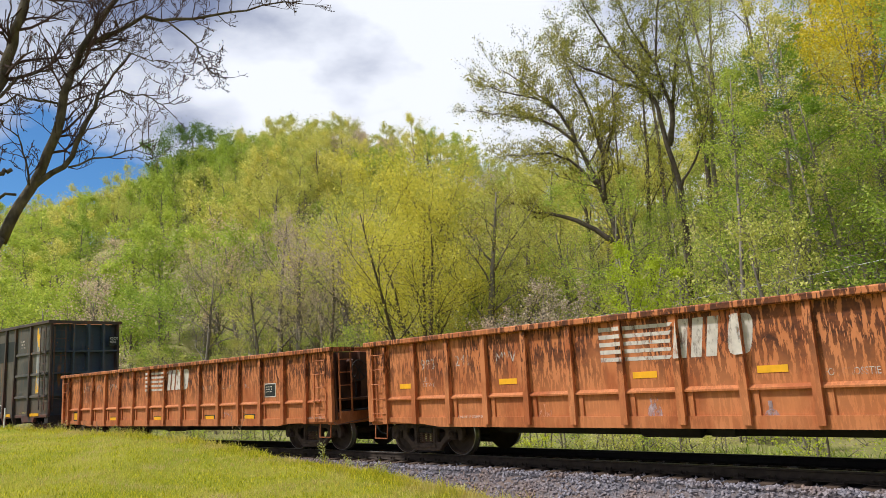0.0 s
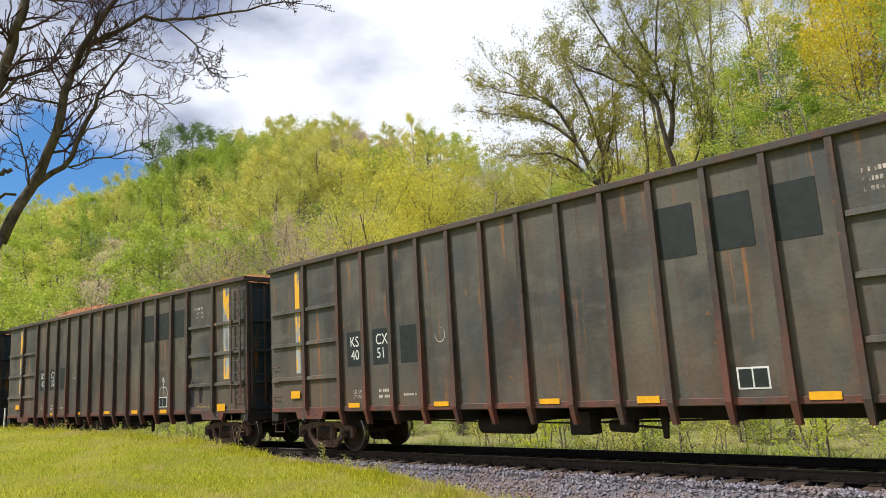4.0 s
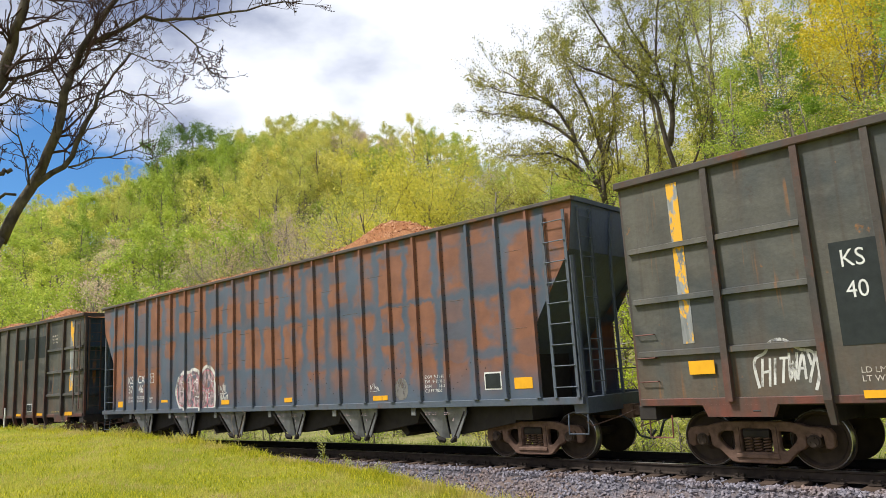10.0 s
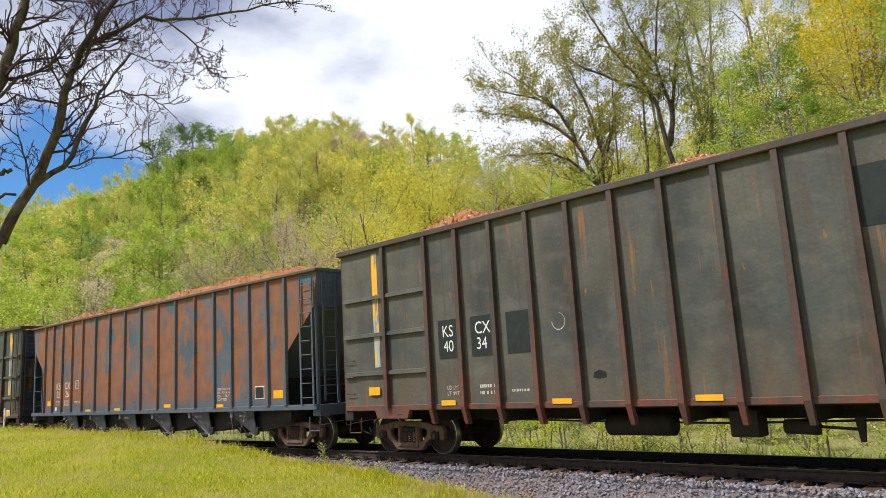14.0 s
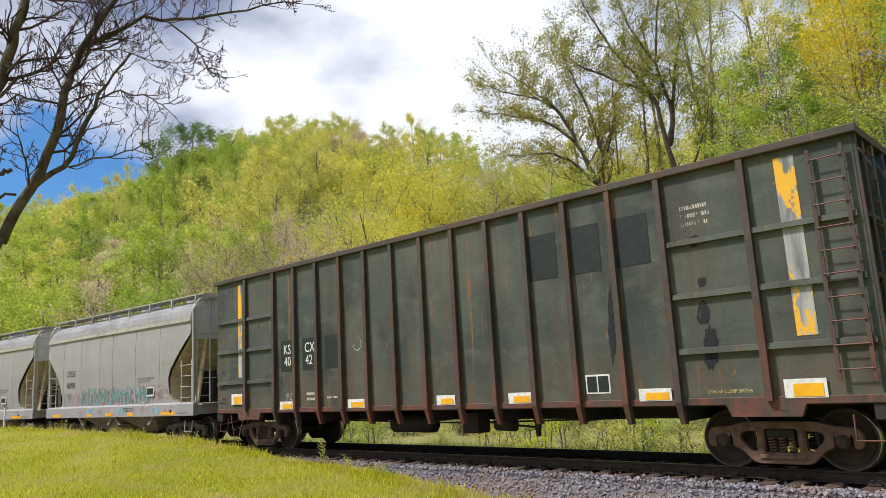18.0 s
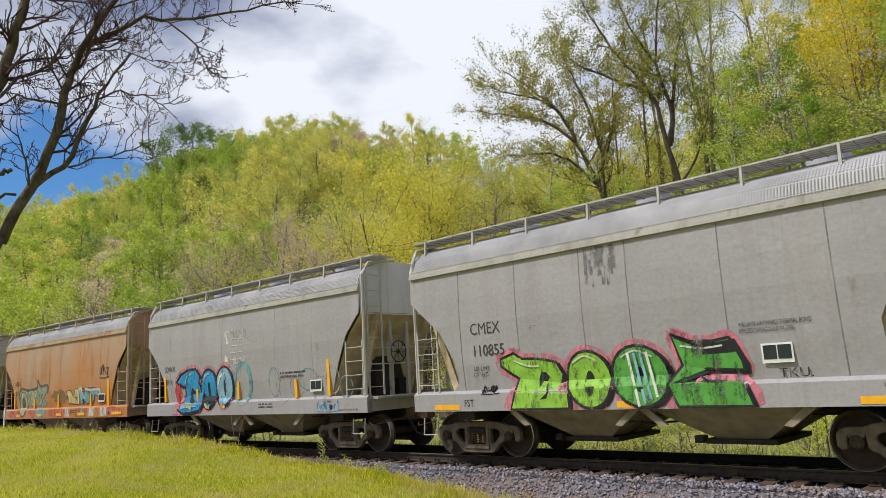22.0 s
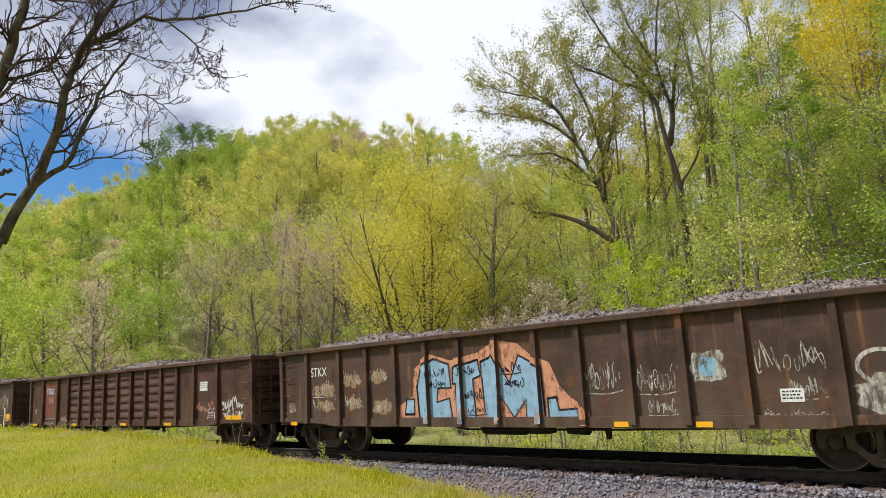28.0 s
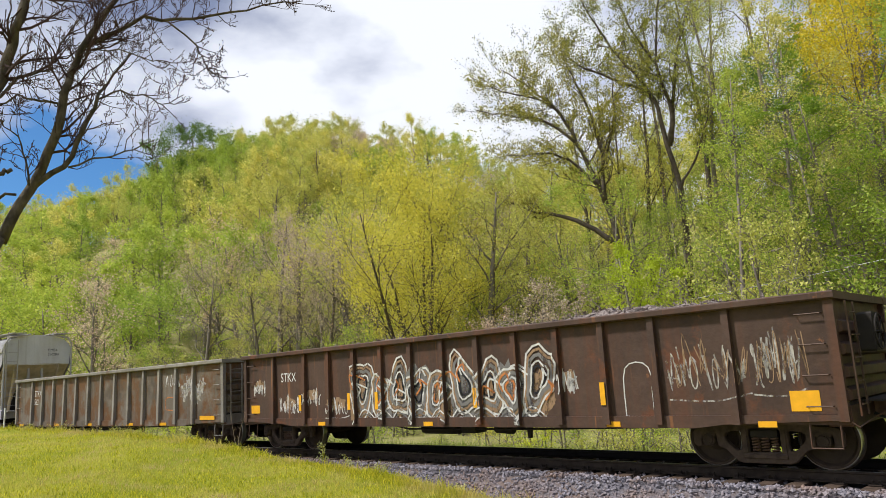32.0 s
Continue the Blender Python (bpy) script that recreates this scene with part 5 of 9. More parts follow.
SP_WHITE, SP_BLACK = sprayed("spray_white", (0.66, 0.65, 0.62)), sprayed("spray_black", (0.02, 0.02, 0.025))
SP_BLUE, SP_SKY = sprayed("spray_blue", (0.03, 0.27, 0.52)), sprayed("spray_light_blue", (0.23, 0.42, 0.55))
SP_GREEN, SP_DKGREEN = sprayed("spray_green", (0.27, 0.52, 0.06)), sprayed("spray_dark_green", (0.10, 0.34, 0.06))
SP_PINK, SP_TEAL = sprayed("spray_pink", (0.60, 0.20, 0.25), 0.56), sprayed("spray_teal", (0.16, 0.34, 0.36), 0.54)
SP_ORANGE, SP_RED = sprayed("spray_orange", (0.55, 0.20, 0.06)), sprayed("spray_red", (0.45, 0.05, 0.05))
SP_PALE, SP_YELLOW = sprayed("spray_pale_pink", (0.50, 0.38, 0.40), 0.52), sprayed("spray_yellow", (0.62, 0.50, 0.16))
SP_FAINT = sprayed("faint_stencil_white", (0.60, 0.52, 0.46), 0.50)
SP_STENCIL = sprayed("worn_stencil_white", (0.62, 0.56, 0.50), 0.60)
SP_GREY, SP_TAN = sprayed("spray_grey", (0.20, 0.19, 0.18)), sprayed("spray_tan", (0.31, 0.20, 0.115))
SP_SALMON = sprayed("spray_salmon", (0.60, 0.28, 0.17))


def strips_of(posts, half, x0, x1, y_panel, y_post):
    """The steps of a ribbed side as strips for Spray."""
    out, x = [], x0
    for p in posts:
        if p + half < x0 or p - half > x1:
            continue
        out.append((x, p - half, y_panel))
        out.append((p - half, p + half, y_post))
        x = p + half
    out.append((x, x1, y_panel))
    return [s for s in out if s[1] - s[0] > 1e-4]


# how each load lies: its least share of the height, and humps (place, half width, share)
LOADS = {11: (0.66, ((3.5, 2.0, 0.28),)), 2: (0.86, ()), 12: (0.52, ((4.5, 6.0, 0.48),)),
         4: (0.40, ((-5.0, 1.6, 0.95), (0.4, 0.8, 0.45), (5.0, 1.3, 1.0))),
         1: (0.40, ()), 5: (0.62, ((-4.5, 2.2, 0.35),)), 3: (0.62, ((-3.5, 2.0, 0.35),))}


def heap_z(seed, x, y, length, half, z, top, clumps):
    off = seed * 7.3
    least, humps = LOADS.get(seed, (1.0, ()))
    top = top * (least + sum(share * math.exp(-((x - at) / wide) ** 2) for at, wide, share in humps))
    edge = max(0.0, min(1.0, (half - abs(y)) / 0.9) * min(1.0, (length / 2 - abs(x)) / 1.3))
    hump = 0.66 + 0.6 * noise.noise((x * 0.28 + off, 0.3 * y, off)) + 0.25 * noise.noise((x * 1.1 + off, y * 1.1, off))
    return z + top * max(0.05, hump) * edge ** 0.42 + clumps * edge * noise.noise((x * 5, y * 5, off)) + 0.6 * clumps * noise.noise((x * 17, y * 17, off))


def chip_heap(seed, length, half, z, top, clumps):
    """A heaped load with an uneven top."""
    nxx, nyy = 110, 16
    v = []
    for i in range(nxx + 1):
        for j in range(nyy + 1):
            x = -length / 2 + length * i / nxx
            y = -half + 2 * half * j / nyy
            v.append((x, y, heap_z(seed, x, y, length, half, z, top, clumps)))
    f = [(i * (nyy + 1) + j, (i + 1) * (nyy + 1) + j, (i + 1) * (nyy + 1) + j + 1, i * (nyy + 1) + j + 1) for i in range(nxx) for j in range(nyy)]
    return Geo().add(v, f)


def loose_chips(car, seed, length, z, top):
    g = flakes(seed, length, 1.36, lambda x, y: heap_z(seed, x, y, length, 1.44, z, top, 0.07) + 0.01, 5200, 0.045)
    tagged(part("chip_litter", g, CHIP_BITS.m, car), kind="stuff")


def flakes(seed, length, half, height_of, count, size):
    """Loose pieces that lie on a load."""
    rnd = np.random.default_rng(seed)
    g = Geo()
    for _ in range(count):
        x, y = rnd.uniform(-length / 2, length / 2), rnd.uniform(-half, half * 0.5)
        p = Vector((x, y, height_of(x, y)))
        a, b = Vector(rnd.normal(size=3)).normalized(), Vector(rnd.normal(size=3)).normalized()
        c = a.cross(b).normalized() * 0.3
        s = size * rnd.uniform(0.5, 1.5)
        g.add([tuple(p + (a + c) * s), tuple(p + (b * 0.4) * s), tuple(p - a * s), tuple(p - b * 0.4 * s)], [(0, 1, 2), (0, 2, 3), (0, 3, 1), (1, 3, 2)])
    return g


CHIPS = Mat("wood_chips", 0.9)
_g = CHIPS.mix(CHIPS.ramp(CHIPS.noise(30, 4), 0.3, 0.7), (0.30, 0.105, 0.036), (0.62, 0.31, 0.14))
_g = CHIPS.mix(CHIPS.ramp(CHIPS.noise(2, 5), 0.45, 0.7), _g, (0.42, 0.155, 0.055))
CHIPS.color(_g).bump(CHIPS.noise(40, 3), 1.0, 0.06)
CHIP_BITS = Mat("single_wood_chips", 0.9)
CHIP_BITS.color(CHIP_BITS.mix(CHIP_BITS.island(), (0.28, 0.085, 0.030), (0.84, 0.52, 0.32)))
SCRAP = Mat("grey_scrap_metal", 0.7)
_g = SCRAP.mix(SCRAP.ramp(SCRAP.noise(25, 4), 0.35, 0.65), (0.07, 0.042, 0.032), (0.40, 0.34, 0.31))
SCRAP.color(_g).bump(SCRAP.noise(30, 3), 1.0, 0.05)
PEELED = Mat("peeled_yellow_stripe", 0.6)
_g = PEELED.mix(PEELED.ramp(PEELED.noise(1.6, 8, (2.2, 1, 0.9), (0, 0, 0), 0.66), 0.50, 0.525), PEELED.mix(PEELED.ramp(PEELED.noise(3.0, 5, (2.5, 1, 0.3)), 0.35, 0.65), (0.15, 0.16, 0.165), (0.40, 0.41, 0.41)), (0.80, 0.43, 0.04))
PEELED.color(_g)
# ---- wood chip gondolas ----
# dark end paint lifted towards blue to carry sky reflection; drips are rust
END_DARK = painted("sky_blued_end_paint", (0.050, 0.082, 0.112), (0.070, 0.096, 0.122), (0.22, 0.09, 0.02), 0.12, 0.25, shift=6, drip=(0.42, 0.17, 0.03))
CHIP_POSTS = [-7.3] + [-5.85 + 0.975 * i for i in range(13)] + [7.3]


def chip_gondola(number, paint, post_paint, seed, label, white_patch=False, base=2.12, high=2.96, stripe=-7.66, marks=(), blots=()):
    car = thing("wood_chip_gondola", label, "railcar", "railway cars of the train")
    h, y = 8.92, 1.50
    part("floor", Geo().box(-h, h, -1.45, 1.45, 1.02, 1.10), STEEL_DARK, car)
    part("centre_sill", Geo().box(-h, h, -0.28, 0.28, 0.74, 1.02, 0.02), STEEL_DARK, car, "dark grimy centre sill")
    for sy in (-1, 1):
        g = Geo()
        g.box(-h, h, sy * y, sy * (y - 0.03), 1.06, 4.92)
        side = part("side_sheet", g, paint, car)
        g = Geo().box(-h - 0.08, h + 0.08, sy * (y - 0.06), sy * (y + 0.10), 4.90, 5.03, 0.015)
        part("top_chord", g, post_paint, car)
        part("side_sill", Geo().box(-h, h, sy * (y - 0.05), sy * (y + 0.03), 1.04, 1.16, 0.01), post_paint, car)
        for x in CHIP_POSTS:
            g = Geo()
            low = 0.74 if abs(x) < 7 else 1.1
            wd = 0.052
            g.loft([[(x - wd, sy * y, 4.90), (x + wd, sy * y, 4.90), (x + wd, sy * (y + 0.085), 4.90), (x - wd, sy * (y + 0.085), 4.90)],
                    [(x - wd, sy * y, 1.1), (x + wd, sy * y, 1.1), (x + wd * 1.1, sy * (y + 0.125), 1.1), (x - wd * 1.1, sy * (y + 0.125), 1.1)],
                    [(x - wd * 0.8, sy * (y - 0.12), low), (x + wd * 0.8, sy * (y - 0.12), low), (x + wd * 0.8, sy * (y + 0.02), low), (x - wd * 0.8, sy * (y + 0.02), low)]])
            part("side_post", g, post_paint, car)
        for z in (1.92, 2.83, 3.73):
            for a, b in ((-8.86, -7.36), (-7.24, -5.92), (5.92, 7.24), (7.36, 8.86)):
                part("stiffener", Geo().prism_x([(sy * y, z - 0.05), (sy * y, z + 0.05), (sy * (y + 0.06), z + 0.035), (sy * (y + 0.07), z - 0.05)][::sy], a, b), paint, car)
    for sx in (-1, 1):
        part("end_sheet", Geo().box(sx * (h - 0.25), sx * (h - 0.22), -1.47, 1.47, 1.06, 4.95), END_DARK, car)
        part("end_chord", Geo().box(sx * (h - 0.12), sx * (h + 0.07), -1.43, 1.43, 4.905, 5.025), post_paint, car)
        for yy in (-1.45, -0.5, 0.15, 0.80, 1.45):
            part("end_post", Geo().box(sx * (h - 0.22), sx * (h + 0.05), yy - 0.04, yy + 0.04, 0.95, 4.90), END_DARK if abs(yy) < 1.4 else post_paint, car)
        for z in (1.92, 2.83, 3.73):
            part("end_stiffener", Geo().box(sx * (h - 0.22), sx * (h + 0.02), -1.4, 1.4, z - 0.035, z + 0.035), END_DARK, car)
        part("end_sill", Geo().box(sx * (h - 0.25), sx * (h + 0.06), -1.5, 1.5, 0.80, 1.05, 0.02), STEEL_DARK, car)
        part("end_platform", Geo().box(sx * (h + 0.062), sx * (h + 0.26), -0.7, 0.7, 1.0, 1.04), STEEL_DARK, car, "small steel crossover platform")
        for sy in (-1, 1):
            add_step(car, sx * 8.6, sy * 1.5, 0.52, post_paint)
    add_ladder(car, (8.55, -1.60), 0.46, 1.35, 4.78, 10, post_paint)
    add_ladder(car, (h + 0.10, -1.12), 0.46, 1.25, 4.78, 10, post_paint, True)
    add_ladder(car, (-8.55, 1.60), 0.46, 1.35, 4.78, 10, post_paint)
    for z in (1.45, 1.85, 2.25):
        add_grab(car, -8.70, -1.57, z, post_paint, 0.34)
    add_brake_wheel(car, -h - 0.30, -0.65, 2.1, STEEL_DARK)
    part("brake_housing", Geo().box(-h - 0.28, -h - 0.05, -0.8, -0.5, 1.85, 2.4, 0.02), STEEL_DARK, car)
    # underneath
    part("air_reservoir", Geo().tube([(-1.9, -0.75, 0.68), (-0.6, -0.75, 0.68)], 0.2, 12), STEEL_DARK, car, "dark cylindrical air reservoir", True)
    part("brake_valve", Geo().box(0.5, 0.95, -1.0, -0.6, 0.5, 0.95, 0.03), STEEL_DARK, car)
    part("brake_cylinder", Geo().tube([(1.3, -0.8, 0.66), (1.8, -0.8, 0.66)], [0.11, 0.13], 10).tube([(1.8, -0.8, 0.66), (2.4, -0.8, 0.62)], 0.025, 6), STEEL_DARK, car, "dark brake cylinder", True)
    part("brake_lever", Geo().prism([(2.36, 0.44), (2.42, 0.44), (2.46, 0.80), (2.32, 0.80)], -0.85, -0.77), STEEL_DARK, car)
    part("brake_rod", Geo().tube([(-5.2, -0.6, 0.78), (-2.0, -0.6, 0.72), (0.4, -0.7, 0.70), (5.3, -0.6, 0.80)], 0.02, 5), STEEL_DARK, car)
    for x in CHIP_POSTS[1:-1:2]:
        part("cross_bearer", Geo().prism([(x - 0.05, 0.78), (x + 0.05, 0.78), (x + 0.05, 1.03), (x - 0.05, 1.03)], -1.45, 1.45), STEEL_DARK, car)
    for sx in (-1, 1):
        for sy in (-1, 1):
            cx = sx * 7.2
            g = Geo().prism([(cx - 0.52, 0.86), (cx + 0.52, 0.86), (cx + 0.6, 1.05), (cx - 0.6, 1.05)], sy * 1.42, sy * 1.535)
            part("bolster_plate", g, post_paint, car, "brown steel jacking plate")
            part("jacking_hole", Geo().tube([(cx + 0.22, sy * 1.5, 0.95), (cx + 0.34, sy * 1.5, 0.95)], 0.04, 8), BLACK, car)
        add_truck(car, sx * 7.2, TRUCK)
    add_couplers(car, h, TRUCK)
    # paint marks
    y = -1.50
    for a, b in ((-5.58, -4.92), (-4.61, -3.92), (-3.64, -2.96)):
        plate(car, "black_patch", a, b, y - 0.001, base, high, BLACK)
    for x, a, b in ((-5.46, "KS", number[:2]), (-4.50, "CX", number[2:])):
        add_text(car, a, x, y - 0.011, high - 0.37, 0.36, WHITE, squash=0.86)
        add_text(car, b, x + 0.03, y - 0.011, high - 0.69 if base > 2 else high - 0.82, 0.35, WHITE, squash=0.88)
    for a in (2.90, 3.86, 4.84):
        plate(car, "repainted_patch", a, a + 0.74, y - 0.001, 3.49, 4.38, BLACK)
    plate(car, "faded_stripe", stripe - 0.10, stripe + 0.10, y - 0.001, 2.05, 4.80, PEELED.m, "peeling yellow paint stripe")
    plate(car, "faded_stripe", 7.80, 8.10, y - 0.001, 2.04, 4.79, PEELED.m, "peeling yellow paint stripe")
    end = plate(car, "number_patch", 0.0, 0.42, 0.0, 3.98, 4.36, BLACK, "dark blue number patch")
    end.location, end.rotation_euler.z = (h + 0.052, 1.02, 0), math.pi / 2
    add_text(car, "KSCX\n" + number, h + 0.064, 1.05, 4.22, 0.15, WHITE, math.pi / 2)
    for x, w, z, hh in marks:
        if white_patch:
            plate(car, "white_patch", x - w / 2 - 0.13, x + w / 2 + 0.05, y - 0.031, z - 0.02, z + hh + 0.07, WHITE)
        plate(car, "reflector", x - w / 2, x + w / 2, y - 0.039, z, z + hh, YELLOW, "yellow reflective marker")
    plate(car, "data_panel", 4.05, 4.55, y - 0.001, 1.28, 1.62, WHITE, "white framed data panel")
    for a, b in ((4.08, 4.28), (4.31, 4.52)):
        plate(car, "data_field", a, b, y - 0.008, 1.31, 1.59, BLACK)
    rnd = random.Random(seed)
    add_text(car, "LD LMT\nLT WT", -5.4, y - 0.006, 1.46, 0.12, SP_STENCIL)
    bars(car, -4.45, y - 0.006, 1.54, 0.5, 0.27, 2, SP_STENCIL, seed + 1)
    add_text(car, "2 IN HF COMP SHOES", 6.32, y - 0.006, 1.23, 0.075, SP_YELLOW)
    bars(car, 6.2, y - 0.006, 4.34, 0.5, 0.42, 3, SP_FAINT, seed + 3)
    bars(car, -3.6, y - 0.006, 1.42, 0.45, 0.10, 1, SP_STENCIL, seed + 4)
    sp = Spray([(-9, 9, y)], [SP_STENCIL, SP_BLACK])
    sp.stroke([(-2.36 + 0.15 * math.cos(a * 0.35), 2.66 + 0.16 * math.sin(a * 0.35)) for a in range(9, 20)], 0.014, 0, 1)
    sp.stroke([(-2.36 + 0.15 * math.cos(a * 0.35), 2.66 + 0.16 * math.sin(a * 0.35)) for a in range(-2, 5)], 0.014, 0, 1)
    for bx, bz, bw, bh in blots:
        sp.blob(bx, bz, bw, bh, 1, 1, rnd, 2.2, 0, 0.1, [1 + rnd.uniform(-0.15, 0.12) for _ in range(7)])
    sp.done(car, "chalked circle and dark blotches")
    heap = chip_heap(seed, 17.6, 1.44, 4.88, 0.62, 0.07)
    part("wood_chip_load", heap, CHIPS.m, car, "heaped load of reddish wood chips", True)
    loose_chips(car, seed, 17.2, 4.88, 0.62)
    return car
# ---- open-top chip hoppers with rust-patched paint ----
def patched(name, base, rust, amount, shift, mostly=False):
    """Blue-grey paint that has weathered off panel by panel in soft-edged rust patches."""
    k = Mat(name, 0.62)
    sep = k.t.nodes.new("ShaderNodeSeparateXYZ")
    k.link(k.co, sep.inputs["Vector"])
    wob = k.times(k.noise(2.6, 3, (1, 1, 1), (shift, 0, 0)), 0.34)
    flat = k.t.nodes.new("ShaderNodeCombineXYZ")
    for a, b in (("X", "X"), ("Z", "Y")):
        add = k.node("ShaderNodeMath")
        k.link(sep.outputs[a], add.inputs[0])
        k.link(wob, add.inputs[1])
        k.link(add.outputs[0], flat.inputs[b])
    cells = []
    for row, off, smooth_edge in ((1.25, 0.15, 0.30), (0.84, 0.5, 0.28)):
        br = k.node("ShaderNodeTexBrick", Color1=(0, 0, 0, 1), Color2=(1, 1, 1, 1), Mortar=(0, 0, 0, 1))
        br.inputs["Scale"].default_value = 1.0
        br.inputs["Mortar Size"].default_value, br.inputs["Mortar Smooth"].default_value = smooth_edge, 1.0
        br.inputs["Brick Width"].default_value, br.inputs["Row Height"].default_value = 0.955, row
        br.offset, br.squash = 0.0, 1.0
        mp = k.t.nodes.new("ShaderNodeMapping")
        mp.inputs["Location"].default_value = (0.81 + 0.955 * int(shift), off, 0)
        k.link(flat.outputs["Vector"], mp.inputs["Vector"])
        k.link(mp.outputs["Vector"], br.inputs["Vector"])
        cells.append(br.outputs["Color"])
    mask = k.mix(1.0, k.ramp(cells[0], 0.44 - 0.42 * amount, 0.76 - 0.42 * amount), k.ramp(cells[1], 0.50 - 0.3 * amount, 0.80 - 0.3 * amount), "LIGHTEN")
    mask = k.mix(1.0, mask, k.ramp(k.noise(1.1, 5, (1, 1, 1.2), (shift + 5, 0, 0)), 0.44 - 0.12 * amount, 0.62 - 0.14 * amount), "MULTIPLY")
    if mostly:
        blots = k.ramp(k.noise(0.95, 7, (1.3, 1, 0.62), (shift + 3, 0, 0), 0.6), 0.405, 0.445)
        mask = k.mix(k.times(mask, 0.45), blots, (0, 0, 0))
    low = k.ramp(k.mix(0.12, k.times(sep.outputs["Z"], 0.2), k.noise(1.4, 4)), 0.28, 0.34 if mostly else 0.42)
    mask = k.mix(1.0, mask, low, "MULTIPLY")
    c = k.mix(k.ramp(k.noise(0.8, 4), 0.3, 0.7), tuple(x * 0.82 for x in base), tuple(x * 1.18 for x in base))
    rc = k.mix(k.ramp(k.noise(2.5, 6), 0.3, 0.7), tuple(x * 0.78 for x in rust), tuple(x * 1.15 for x in rust))
    c = k.mix(k.times(mask, 0.86), c, rc)
    c = k.mix(k.times(k.ramp(k.noise(2.2, 6, (1.6, 1, 0.16)), 0.55, 0.75), 0.2), c, (0.12, 0.075, 0.055))
    k.color(c).bump(k.mix(0.5, k.noise(7, 6), k.noise(0.9, 2)), 0.3, 0.05)
    return k.m


def chip_hopper(number, half, paint, trim, seed, label, tare, top, zt, posts, chutes, marks, paired):
    """Open hopper with ribbed sides, sloped ends and discharge bays; half is half its length."""
    car = thing("open_hopper_car", label, "railcar", "railway cars of the train")
    y, zb = 1.50, 1.18
    posts = [-p for p in posts[::-1] if p > 0] + list(posts)
    xs1 = posts[-1]
    g = Geo()
    for sy in (-1, 1):
        knee = zt - 0.95
        poly = [(-xs1, zb), (xs1, zb), (xs1, 2.62), (half - 0.14, knee), (half, zt), (-half, zt), (-half + 0.14, knee), (-xs1, 2.62)]
        part("side_sheet", Geo().prism(poly, sy * y, sy * (y - 0.025)), paint, car)
        part("top_chord", Geo().box(-half - 0.05, half + 0.05, sy * (y - 0.05), sy * (y + 0.09), zt - 0.03, zt + 0.05, 0.012), CHORD, car, "worn brown top chord")
        part("side_sill", Geo().box(-half + 0.1, half - 0.1, sy * (y - 0.08), sy * (y + 0.04), zb - 0.09, zb + 0.05, 0.01), trim, car)
        for x in posts:
            part("side_post", Geo().loft([[(x - 0.05, sy * y, z), (x - 0.03, sy * (y + 0.07), z), (x + 0.03, sy * (y + 0.07), z), (x + 0.05, sy * y, z)] for z in (zb + 0.05, zt - 0.03)]), paint if paired or math.sin(x * 7.7) > 0.45 else trim, car)
            part("post_foot", Geo().box(x - 0.06, x + 0.06, sy * (y + 0.001), sy * (y + 0.075), zb + 0.051, zb + 0.075), trim, car)
        rivets = Geo()
        for x in posts:
            for i in range(int((zt - zb - 0.2) / 0.145)):
                z = zb + 0.15 + i * 0.145
                for o in (-0.06, 0.06):
                    rivets.add([(x + o - 0.011, sy * (y + 0.001), z - 0.011), (x + o + 0.011, sy * (y + 0.001), z - 0.011), (x + o + 0.011, sy * (y + 0.001), z + 0.011), (x + o - 0.011, sy * (y + 0.001), z + 0.011), (x + o, sy * (y + 0.012), z)],
                               [(0, 1, 4), (1, 2, 4), (2, 3, 4), (3, 0, 4)])
        for x in posts[1:-1:3]:
            for sx in (-1, 1):
                for i in range(7):
                    px, z = x + sx * 0.13 * i, zb + 0.95 - 0.13 * i
                    rivets.add([(px - 0.011, sy * (y + 0.001), z - 0.011), (px + 0.011, sy * (y + 0.001), z - 0.011), (px + 0.011, sy * (y + 0.001), z + 0.011), (px - 0.011, sy * (y + 0.001), z + 0.011), (px, sy * (y + 0.012), z)],
                               [(0, 1, 4), (1, 2, 4), (2, 3, 4), (3, 0, 4)])
        for x, nx2 in zip(posts, posts[1:]):
            for z in (2.55, 3.35, 4.15):
                z += 0.08 * math.sin(x * 9.0 + z * 5)
                if paired and math.sin(x * 37.0 + z * 11) > 0.1:
                    part("weld_seam", Geo().prism_x([(sy * y, z - 0.006), (sy * (y + 0.005), z), (sy * y, z + 0.006)], x + 0.2, nx2 - 0.2), CHORD, car)
        tagged(part("rivets", rivets, STEEL_DARK, car), kind="stuff")
    for sx in (-1, 1):
        prof = [(sx * half, zt), (sx * (half - 0.14), knee), (sx * (xs1 - 1.6), 1.3), (sx * (xs1 - 1.63), 1.3), (sx * (half - 0.17), knee + 0.02), (sx * (half - 0.03), zt)]
        part("end_slope_sheet", Geo().prism(prof[::sx], -y + 0.03, y - 0.03), HOP_END, car)
        part("end_chord", Geo().box(sx * (half - 0.08), sx * (half + 0.045), -1.44, 1.44, zt - 0.025, zt + 0.065), trim, car)
        for yy in (-0.75, 0.0, 0.75):
            part("end_post", Geo().tube([(sx * (half - 0.02), yy, zt - 0.05), (sx * (half - 0.1), yy, 3.8), (sx * (half - 0.1), yy, 1.2)], 0.035, 6), trim, car)
        for sy in (-1, 1):
            part("corner_post", Geo().box(sx * (half - 0.16), sx * (half - 0.08), sy * 1.40, sy * 1.47, 1.2, 3.9), trim, car)
        part("end_sill", Geo().box(sx * (half - 0.35), sx * (half - 0.05), -1.45, 1.45, 0.92, 1.21, 0.02), trim, car)
